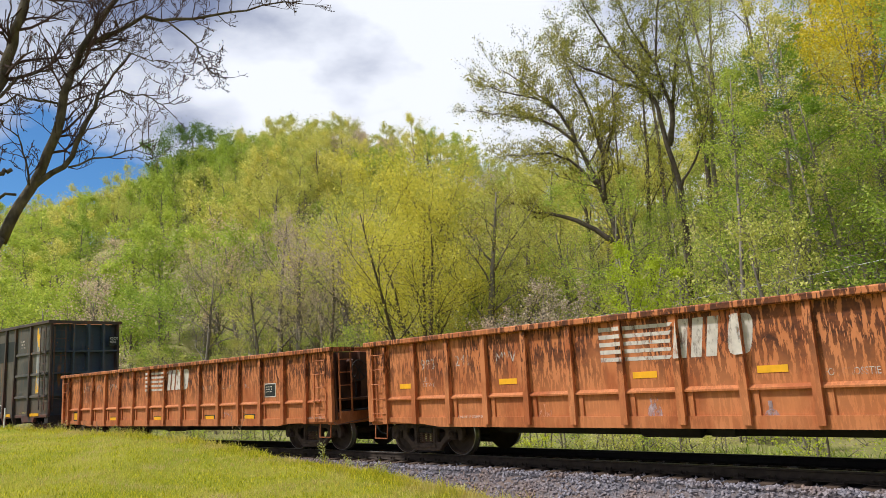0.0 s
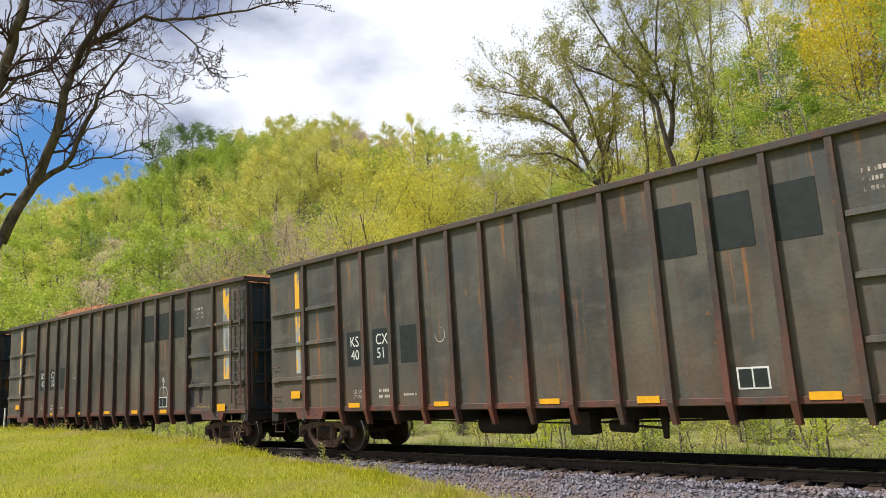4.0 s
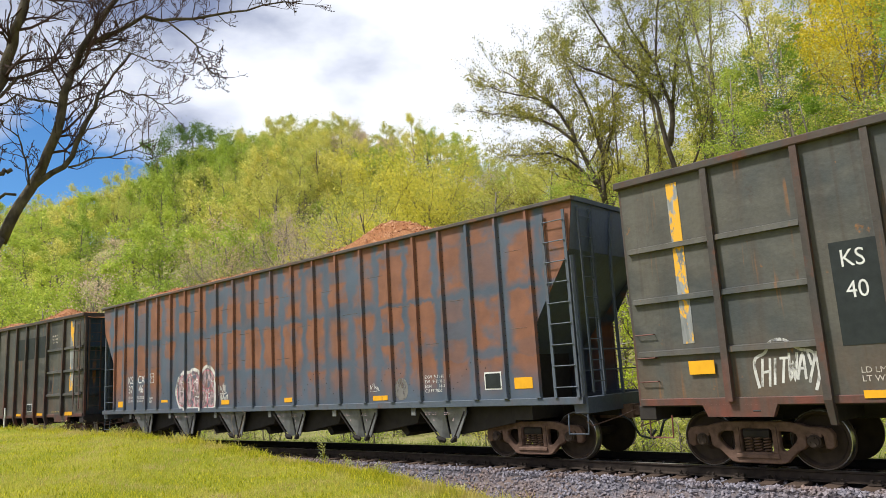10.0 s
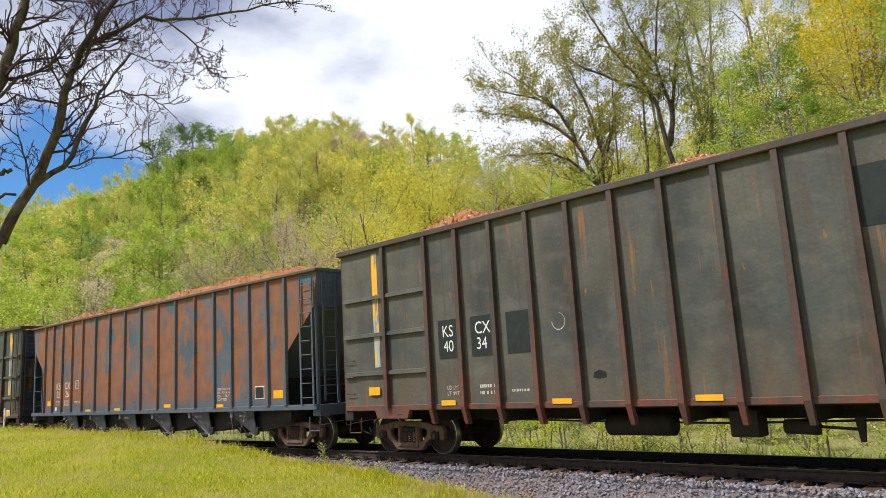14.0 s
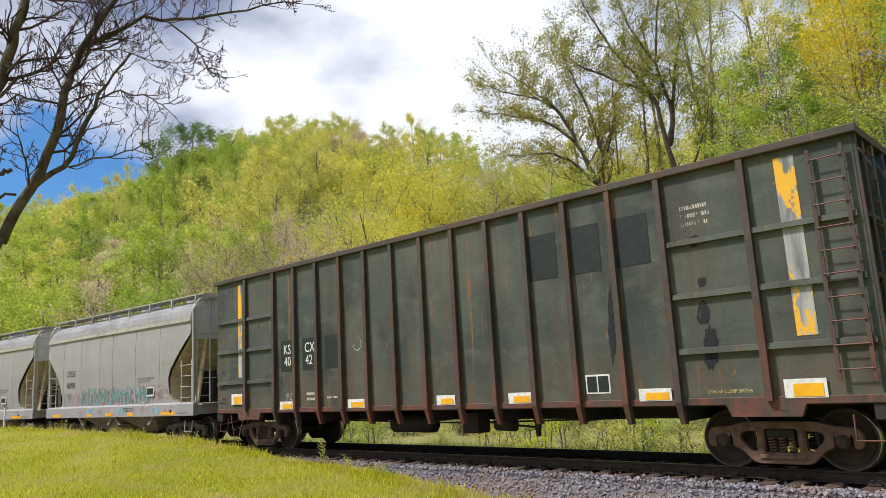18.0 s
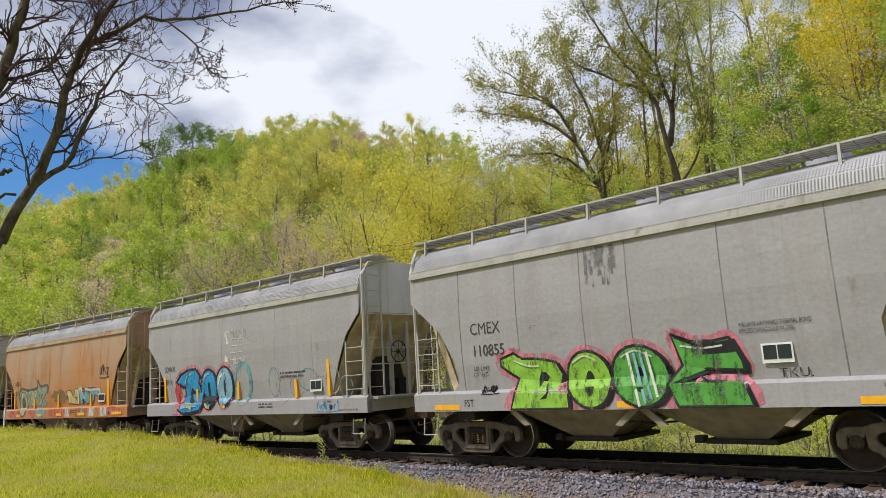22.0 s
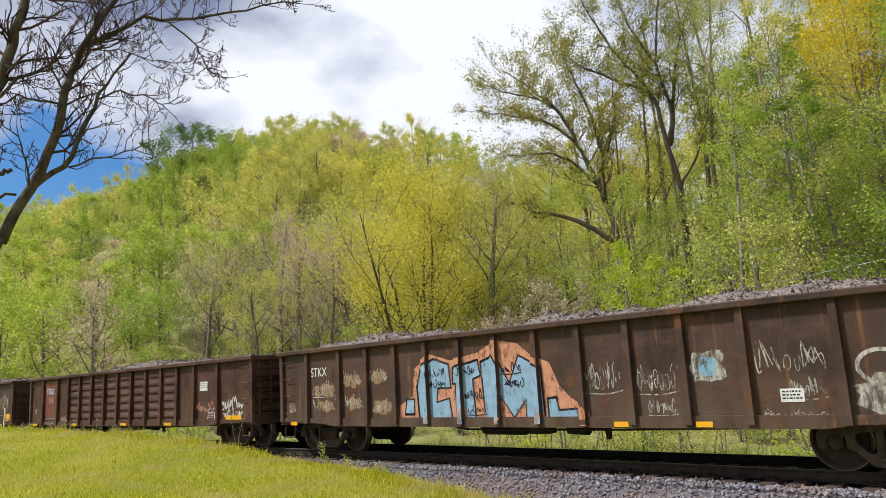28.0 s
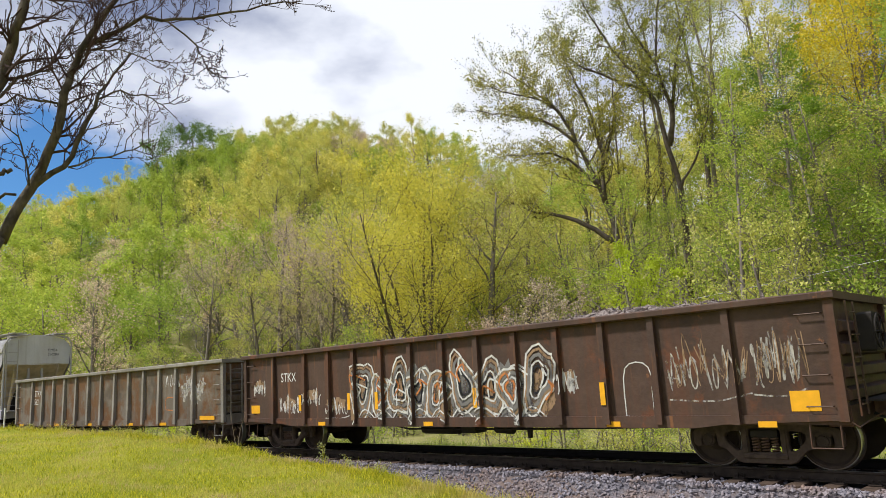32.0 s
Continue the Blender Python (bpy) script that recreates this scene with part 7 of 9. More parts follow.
# ---- gondolas ----
def gondola(name, half, posts, paint, trim, seed, label, ledge=0.0, corrugated=False, load=0.0, end_ribs=True, end_paint=None):
    end_paint = end_paint or paint
    car = thing("gondola_car", label, "railcar", "railway cars of the train")
    y, zt, zb = 1.46, 2.66, 0.68
    part("floor", Geo().box(-half, half, -1.44, 1.44, 0.98, 1.05), STEEL_DARK, car)
    part("centre_sill", Geo().box(-half, half, -0.3, 0.3, 0.72, 0.98, 0.02), STEEL_DARK, car)
    for sy in (-1, 1):
        part("side_sheet", Geo().box(-half, half, sy * y, sy * (y - 0.03), zb + 0.05, zt - 0.1), paint, car)
        part("top_chord", Geo().box(-half - 0.05, half + 0.05, sy * (y - 0.10), sy * (y + 0.14), zt - 0.12, zt, 0.02), trim, car, "bent and scraped top chord")
        bot = [(-half, zb + 0.12), (-half + 1.8, zb + 0.06), (-half + 2.3, zb), (half - 2.3, zb), (half - 1.8, zb + 0.06), (half, zb + 0.12), (half, zb + 0.2), (-half, zb + 0.2)]
        part("side_sill", Geo().prism(bot, sy * (y - 0.03), sy * (y + 0.05)), paint, car)
        if ledge:
            part("side_ledge", Geo().prism_x([(sy * y, ledge - 0.03), (sy * (y + 0.07), ledge - 0.03), (sy * (y + 0.07), ledge), (sy * y, ledge + 0.05)][::sy], -half + 0.5, half - 0.5), trim, car)
        for x in posts:
            wd = 0.065
            g = Geo().loft([[(x - wd, sy * y, zt - 0.12), (x + wd, sy * y, zt - 0.12), (x + wd * 0.9, sy * (y + 0.08), zt - 0.12), (x - wd * 0.9, sy * (y + 0.08), zt - 0.12)],
                            [(x - wd, sy * y, zb + 0.06), (x + wd, sy * y, zb + 0.06), (x + wd, sy * (y + 0.12), zb + 0.06), (x - wd, sy * (y + 0.12), zb + 0.06)]])
            part("side_post", g, trim, car)
        for x in (-half + 0.06, half - 0.06):
            part("corner_post", Geo().box(x - 0.07, x + 0.07, sy * (y - 0.02), sy * (y + 0.08), zb + 0.1, zt - 0.12), trim, car)
        if corrugated:
            for a, b in zip(posts[2:-3], posts[3:-2]):
                for i in range(6):
                    z = 0.96 + 0.265 * i
                    c = (a + b) / 2
                    w = (b - a) / 2 - 0.15
                    g = Geo().loft([[(c - w, sy * y, z - 0.02), (c + w, sy * y, z - 0.02), (c + w, sy * y, z + 0.17), (c - w, sy * y, z + 0.17)],
                                    [(c - w + 0.04, sy * (y + 0.026), z + 0.0), (c + w - 0.04, sy * (y + 0.026), z + 0.0), (c + w - 0.05, sy * (y + 0.02), z + 0.13), (c - w + 0.05, sy * (y + 0.02), z + 0.13)],
                                    [(c - w + 0.07, sy * (y + 0.036), z + 0.025), (c + w - 0.07, sy * (y + 0.036), z + 0.025), (c + w - 0.08, sy * (y + 0.034), z + 0.075), (c - w + 0.08, sy * (y + 0.034), z + 0.075)]])
                    part("pressed_rib", g, paint, car)
    inset = 0.62 if ledge else 0.07
    for sx in (-1, 1):
        part("end_sheet", Geo().box(sx * (half - inset - 0.03), sx * (half - inset), -1.43, 1.43, zb + 0.1, zt - 0.1), end_paint, car)
        part("end_chord", Geo().box(sx * (half - 0.14), sx * (half + 0.045), -1.355, 1.355, zt - 0.118, zt - 0.003, 0.015), trim, car)
        if end_ribs:
            for z in (1.15, 1.48, 1.81, 2.14):
                g = Geo()
                g.loft([[(sx * (half - 0.07), -1.4, z + dz), (sx * (half - 0.07), 1.4, z + dz)] + [(sx * (half - 0.07 + 0.12), 1.36, z + dz * 0.6), (sx * (half - 0.07 + 0.12), -1.36, z + dz * 0.6)] for dz in (-0.11, 0.11)])
                part("end_rib", g, paint, car)
        else:
            for yy in (-0.75, 0.0, 0.75):
                part("end_post", Geo().box(sx * (half - inset), sx * (half - inset + 0.13), yy - 0.06, yy + 0.06, zb + 0.1, zt - 0.12), end_paint, car)
        if ledge:
            part("corner_wing", Geo().prism([(sx * (half - 0.62), zt - 0.13), (sx * (half - 0.02), zt - 0.13), (sx * (half + 0.10), zb + 0.15), (sx * (half - 0.62), zb + 0.15)][::sx], -1.43, -1.40), end_paint, car)
            part("end_shelf", Geo().box(sx * (half - 0.6), sx * (half + 0.05), -1.3, 1.3, 1.28, 1.34), end_paint, car)
            part("end_rail", Geo().tube([(sx * (half - 0.02), -1.35, zt - 0.1), (sx * (half + 0.06), -0.9, zt - 0.04), (sx * (half + 0.06), 1.3, zt - 0.04)], 0.018, 5), trim, car)
        part("end_sill", Geo().box(sx * (half - 0.3), sx * (half + 0.02), -1.42, 1.42, zb + 0.02, 1.0, 0.02), trim, car)
        part("end_platform", Geo().box(sx * (half + 0.02), sx * (half + 0.30), -0.8, 0.8, 1.02, 1.05), STEEL_DARK, car)
        for sy in (-1, 1):
            add_step(car, sx * (half - 0.35), sy * 1.48, 0.40, trim)
        if ledge:
            add_ladder(car, (sx * (half - 0.42), -1.56), 0.46, 0.80, 2.50, 5, trim, stile=0.02)
        else:
            for z in (1.0, 1.45, 1.9, 2.35):
                add_grab(car, sx * (half - 0.36), -1.54, z, trim, 0.36)
        add_ladder(car, (sx * (half + 0.13), -1.16), 0.40, 0.85, 2.50, 5, trim, True, stile=0.02)
    bx = half - 0.22 if ledge else half + 0.30
    add_brake_wheel(car, bx, -0.35, 2.05, STEEL_DARK)
    part("brake_housing", Geo().box(bx - 0.28, bx - 0.04, -0.55, -0.15, 1.75, 2.35, 0.03), end_paint if ledge else STEEL_DARK, car)
    if ledge:
        part("brake_chain", Geo().tube([(bx - 0.1, -0.4, 1.78), (bx - 0.08, -0.42, 1.5), (bx - 0.1, -0.4, 1.2)], 0.02, 5), STEEL_DARK, car)
    part("air_reservoir", Geo().tube([(-1.4, -0.7, 0.62), (-0.3, -0.7, 0.62)], 0.17, 10), STEEL_DARK, car, "dark air reservoir", True)
    part("brake_valve", Geo().box(0.0, 0.4, -1.0, -0.6, 0.5, 0.85, 0.03), STEEL_DARK, car)
    if ledge:
        part("deep_sill", Geo().prism([(-half + 2.5, 0.72), (-half + 3.1, 0.45), (half - 3.1, 0.45), (half - 2.5, 0.72)], -0.305, 0.305), STEEL_DARK, car, "deep dark centre sill")
    else:
        part("brake_cylinder", Geo().tube([(0.8, -0.75, 0.60), (1.25, -0.75, 0.60)], [0.11, 0.13], 10).tube([(1.25, -0.75, 0.60), (1.7, -0.75, 0.58)], 0.025, 6), STEEL_DARK, car, "dark brake cylinder", True)
        part("brake_lever", Geo().prism([(1.66, 0.40), (1.72, 0.40), (1.76, 0.74), (1.62, 0.74)], -0.80, -0.72), STEEL_DARK, car)
        part("train_pipe", Geo().tube([(-half + 0.4, -0.95, 0.70), (-2.2, -0.98, 0.66), (-1.7, -0.95, 0.58), (2.0, -0.98, 0.60), (half - 0.4, -0.95, 0.70)], 0.022, 6), STEEL_DARK, car)
    part("brake_rod", Geo().tube([(-4.5, -0.5, 0.68), (0.0, -0.6, 0.62), (4.5, -0.5, 0.68)], 0.02, 5), STEEL_DARK, car)
    for sx in (-1, 1):
        add_truck(car, sx * (half - 1.40), TRUCK_DARK)
        part("body_bolster", Geo().box(sx * (half - 1.40) - 0.25, sx * (half - 1.40) + 0.25, -1.4, 1.4, 0.76, 0.98), STEEL_DARK, car)
    add_couplers(car, half, TRUCK)
    if load:
        part("scrap_load", chip_heap(seed, 2 * half - 0.4, 1.36, zt - 0.28, load, 0.10), SCRAP.m, car, "load of shredded grey scrap metal")
        g = flakes(seed, 2 * half - 0.8, 1.3, lambda x, yy: heap_z(seed, x, yy, 2 * half - 0.4, 1.36, zt - 0.28, load, 0.10) + 0.02, 1500, 0.075)
        tagged(part("scrap_litter", g, SCRAP.m, car), kind="stuff")
    return car


def marker(car, x, w, z, h, y=-1.515, label="yellow reflective marker"):
    return plate(car, "reflector", x - w / 2, x + w / 2, y, z, z + h, YELLOW, label)
# ---- the train, car by car ----
train = []


def couple(car, s0, half):
    train.append((car, s0, half))


CHIP_A = painted("chip_car_grey_paint", (0.066, 0.074, 0.074), (0.128, 0.116, 0.092), (0.075, 0.048, 0.036), 0.2, 0.45, foot=(2.3, (0.125, 0.085, 0.058)), drip=(0.29, 0.125, 0.042), mottle=0.75)
CHIP_B = painted("chip_car_brown_grime", (0.070, 0.076, 0.074), (0.136, 0.116, 0.088), (0.085, 0.050, 0.036), 0.25, 0.5, shift=4, foot=(2.6, (0.135, 0.088, 0.058)), drip=(0.29, 0.125, 0.042), mottle=0.75)
CHIP_C = painted("chip_car_green_grey", (0.056, 0.072, 0.066), (0.106, 0.108, 0.086), (0.085, 0.05, 0.034), 0.2, 0.45, shift=9, foot=(2.2, (0.12, 0.085, 0.058)), drip=(0.29, 0.125, 0.042), mottle=0.75)
CHIP_POST = painted("chip_post_brown", (0.064, 0.054, 0.049), (0.092, 0.071, 0.060), (0.115, 0.053, 0.037), 0.45, 0.6, foot=(2.9, (0.18, 0.062, 0.044)), drip=(0.21, 0.085, 0.04))
CHIP_POST2 = painted("chip_post_grey", (0.058, 0.054, 0.050), (0.088, 0.068, 0.056), (0.115, 0.048, 0.030), 0.45, 0.6, shift=2, foot=(2.6, (0.17, 0.058, 0.042)), drip=(0.21, 0.085, 0.04))
HOP_A = patched("blue_paint_orange_rust", (0.086, 0.112, 0.152), (0.27, 0.108, 0.052), 1.05, 0.0)
HOP_B = patched("rust_over_blue_paint", (0.085, 0.115, 0.15), (0.275, 0.106, 0.046), 0.56, 6.0, True)
CHORD = painted("hopper_chord_brown", (0.075, 0.068, 0.066), (0.115, 0.088, 0.074), (0.17, 0.075, 0.042), 0.5, 0.4, mottle=0.4)
# lighter copy of the trim blue: skylight on the ends put into the colour
HOP_END = painted("sky_lit_hopper_end", (0.125, 0.155, 0.21), (0.15, 0.175, 0.22), (0.12, 0.06, 0.04), 0.12, 0.25, shift=3, mottle=0.2)
HOP_T = painted("hopper_trim_blue", (0.086, 0.110, 0.145), (0.105, 0.125, 0.15), (0.15, 0.07, 0.042), 0.15, 0.25, mottle=0.2)


def rusting_orange(name, top, shift):
    """Orange paint with dark rust that eats down from the upper edge in ragged drips."""
    k = Mat(name, 0.62)
    sep = k.t.nodes.new("ShaderNodeSeparateXYZ")
    k.link(k.co, sep.inputs["Vector"])
    c = k.mix(k.ramp(k.noise(0.8, 5, (1, 1, 1), (shift, 0, 0)), 0.3, 0.7), (0.50, 0.165, 0.055), (0.58, 0.215, 0.085))
    c = k.mix(k.times(k.ramp(k.noise(1.6, 6, (1, 1, 0.5), (shift + 4, 0, 0)), 0.48, 0.66), 0.6), c, (0.30, 0.062, 0.016))
    ragged = k.noise(10.5, 10, (1.5, 1, 0.26), (shift + 2, 1, 0), 0.66)
    big = k.ramp(k.noise(0.7, 4, (1, 1, 0.8), (shift + 9, 1, 0)), 0.26, 0.46)
    up = k.ramp(k.times(sep.outputs["Z"], 0.2), 0.26, 0.40, (0.25, 0.25, 0.25), (1, 1, 1))
    rust = k.mix(1.0, k.ramp(ragged, 0.484 - 0.012 * top, 0.497), k.mix(1.0, big, up, "MULTIPLY"), "MULTIPLY")
    c = k.mix(rust, c, k.mix(k.ramp(k.noise(9, 5), 0.35, 0.65), (0.060, 0.020, 0.010), (0.19, 0.056, 0.018)))
    k.color(c).bump(k.mix(0.6, k.noise(9, 6), ragged), 0.35, 0.03)
    return k.m


ORANGE = rusting_orange("orange_paint_rusting", 1.0, 0.0)
ORANGE_T = rusting_orange("orange_trim", 0.0, 3.0)
COV_GREY = painted("covered_hopper_grey", (0.308, 0.294, 0.302), (0.354, 0.338, 0.344), (0.22, 0.185, 0.15), 0.04, 0.22, mottle=0.08)
COV_COOL = painted("covered_hopper_cool_grey", (0.358, 0.342, 0.372), (0.41, 0.395, 0.425), (0.25, 0.24, 0.235), 0.05, 0.2, shift=5, mottle=0.08)
COV_TRIM = painted("covered_hopper_trim", (0.40, 0.385, 0.36), (0.46, 0.44, 0.41), (0.20, 0.13, 0.085), 0.25, 0.35, shift=1, mottle=0.15)
BROWN_A = painted("dark_brown_gondola", (0.060, 0.035, 0.026), (0.088, 0.052, 0.037), (0.12, 0.052, 0.026), 0.5, 0.6, drip=(0.22, 0.10, 0.045), mottle=0.9, foot=(1.5, (0.11, 0.075, 0.05)))
BROWN_B = painted("red_brown_gondola", (0.082, 0.037, 0.025), (0.106, 0.050, 0.034), (0.045, 0.021, 0.015), 0.55, 0.6, shift=7, foot=(1.6, (0.115, 0.068, 0.04)), drip=(0.16, 0.07, 0.032), mottle=0.9)
BROWN_C = painted("black_brown_gondola", (0.066, 0.040, 0.030), (0.095, 0.056, 0.040), (0.14, 0.052, 0.025), 0.4, 0.5, shift=11, drip=(0.26, 0.11, 0.045))
TAN = painted("tan_grey_gondola", (0.125, 0.098, 0.070), (0.20, 0.172, 0.14), (0.145, 0.072, 0.032), 0.95, 0.8, shift=2, drip=(0.22, 0.11, 0.045), mottle=0.8)
PALE_POST = painted("pale_grey_post", (0.24, 0.22, 0.19), (0.31, 0.285, 0.25), (0.14, 0.08, 0.045), 0.3, 0.4, shift=3)
DARK_INK = plain("dark_stencil", (0.045, 0.045, 0.05), 0.6, 0, 0.3)
RED_PANEL = painted("faded_red_panel", (0.20, 0.06, 0.035), (0.25, 0.085, 0.05), (0.07, 0.03, 0.02), 0.4, 0.5, shift=8)


def stained_orange():
    k = Mat("rust_stained_hopper_paint", 0.6)
    sep = k.t.nodes.new("ShaderNodeSeparateXYZ")
    k.link(k.co, sep.inputs["Vector"])
    hi = k.ramp(k.times(sep.outputs["Z"], 0.2), 0.40, 0.82, (1, 1, 1), (0.6, 0.6, 0.6))
    m = k.mix(1.0, k.ramp(k.noise(0.45, 6, (1, 1, 0.8), (2, 0, 0)), 0.22, 0.62), hi, "MULTIPLY")
    c = k.mix(k.ramp(k.noise(0.8, 5), 0.3, 0.7), (0.33, 0.265, 0.20), (0.39, 0.32, 0.25))
    c = k.mix(m, c, (0.45, 0.18, 0.052))
    c = k.mix(k.times(k.ramp(k.noise(2.0, 7, (1.4, 1, 0.25)), 0.52, 0.72), 0.6), c, (0.27, 0.095, 0.03))
    k.color(c).bump(k.noise(7, 6), 0.2, 0.02)
    return k.m


COV_RUST = stained_orange()
COV_RUST_TRIM = painted("rust_stained_trim", (0.40, 0.28, 0.18), (0.46, 0.36, 0.27), (0.36, 0.14, 0.05), 0.4, 0.5, shift=3)

# two orange gondolas
OG_POSTS = [-7.58] + [-6.6 + 1.065 * i for i in range(13)] + [7.14]
# orange ends coloured dark brown for the shade on them; streaks are rust
SHADED_END = painted("shaded_rusty_end", (0.06, 0.025, 0.014), (0.12, 0.045, 0.02), (0.04, 0.02, 0.014), 0.6, 0.5, shift=5)
OG_LABEL = "empty orange steel gondola with heavily rusted peeling paint"
for n, s0 in enumerate((-5.8, -23.7)):
    car = gondola("orange", 8.2, OG_POSTS, ORANGE, ORANGE_T, 3 + n, OG_LABEL, ledge=1.30, end_ribs=False, end_paint=SHADED_END)
    y = -1.46
    # lower side: recessed service panels
    for x in OG_POSTS[2:-2]:
        part("sill_gusset", Geo().box(x + 0.11, x + 0.2, y - 0.03, y, 0.8, 1.27), ORANGE_T, car)
    st = strips_of(OG_POSTS, 0.07, -8.1, 8.1, y, y - 0.12)
    sp = Spray(st, [SP_STENCIL, SP_SALMON, SP_BLACK])
    rnd = random.Random(40 + n)
    # the railway's emblem: striped flank and two fat forms, as plain worn shapes
    a0, a1, b0, b1 = (-1.70, -0.30, -0.24, 1.06) if n == 0 else (-1.35, -0.18, -0.12, 1.20)
    for i in range(5):
        z = 1.83 + 0.135 * i
        sp.poly([(a0, z), (a1 - 0.06 + 0.03 * i, z - 0.01), (a1 + 0.03 * i, z + 0.05), (a0, z + 0.075)], 0, 1)
    w = b1 - b0
    for q in (0.0, 0.20, 0.40):
        sp.poly([(b0 + q * w, 1.82), (b0 + (q + 0.14) * w, 1.82), (b0 + (q + 0.22) * w, 2.46), (b0 + (q + 0.08) * w, 2.46)], 0, 1)
    sp.blob(b0 + 0.86 * w, 2.14, 0.30 * w, 0.64, 0, 1, rnd, 4, 0, 0.15)
    sp.done(car, "worn white painted emblem")
    nums = (("993", -6.40, 1.92), ("241", -5.34, 1.95), ("MW", -4.2, 1.95)) if n == 0 else (("997", -6.40, 1.92), ("392", -5.34, 1.95), ("MW", -4.2, 1.95))
    for txt, x, z in nums:
        add_text(car, txt, x, y - 0.006, z, 0.32, SP_FAINT, squash=0.95)
    add_text(car, "LD LMT\nLT WT", -6.35, y - 0.006, 1.66, 0.12, SP_FAINT)
    if n == 0:
        for txt, x in (("FOR CROSSTIE", 2.02), ("LOADING", 3.12), ("ONLY", 4.2)):
            add_text(car, txt, x, y - 0.006, 1.44, 0.15, SP_FAINT, squash=0.75 if x < 3 else 0.9)
    else:
        for txt, x in (("CROSSTIE", 2.0), ("LOADING", 3.1), ("ONLY", 4.26)):
            add_text(car, txt, x, y - 0.006, 1.76, 0.15, SP_FAINT, squash=0.8)
    add_text(car, "2 INCH HF COMP SHOES", 7.0 if n else -5.3, y - 0.056, 0.86, 0.08, SP_STENCIL)
    for x in (-6.9, -3.9, -0.85, 1.30, 4.1) if n == 0 else (-3.9, -0.70, 2.45, 4.52):
        if n:
            plate(car, "marker_backing", x - 0.27, x + 0.27, y, 0.86, 1.01, BLACK)
        marker(car, x, 0.46, 1.52 if n == 0 else 0.885, 0.11 if n == 0 else 0.10, y - 0.007 if n else y - 0.002)
    marker(car, -6.95 if n else 6.9, 0.46, 0.92, 0.26, y - 0.002)
    plate(car, "marker_backing", (-7.25 if n else 6.6), (-6.66 if n else 7.2), y, 0.88, 1.22, BLACK)
    plate(car, "data_panel", 5.27, 5.78, y - 0.001, 1.46, 1.84, SP_STENCIL)
    plate(car, "data_field", 5.30, 5.75, y - 0.007, 1.49, 1.81, BLACK)
    bars(car, 5.34, y - 0.015, 1.76, 0.3, 0.2, 3, SP_STENCIL, 8)
    sp = Spray(st, [SP_PALE, SP_SALMON])
    if n == 0:
        sp.blob(-0.73, 1.14, 0.16, 0.16, 0, 1, rnd, 2)
        sp.blob(-0.73, 0.92, 0.26, 0.34, 0, 1, rnd, 2.4)
        sp.cut("graffiti")
        sp.stroke([(1.2, 0.75), (1.2, 1.1), (1.2, 0.86)], 0.06, 0, 1, False)
        sp.stroke([(1.12, 0.80), (1.16, 0.92), (1.26, 0.92), (1.30, 0.82)], 0.08, 0, 2)
    else:
        sp.scrawl(3.15, 0.92, 0.55, 0.22, 0, rnd, 4, 0.014)
    sp.scrawl(-3.2, 0.86, 0.3, 0.24, 1, rnd, 3, 0.015)
    sp.done(car, "faint chalk scribbles")
    couple(car, s0, 6.8)

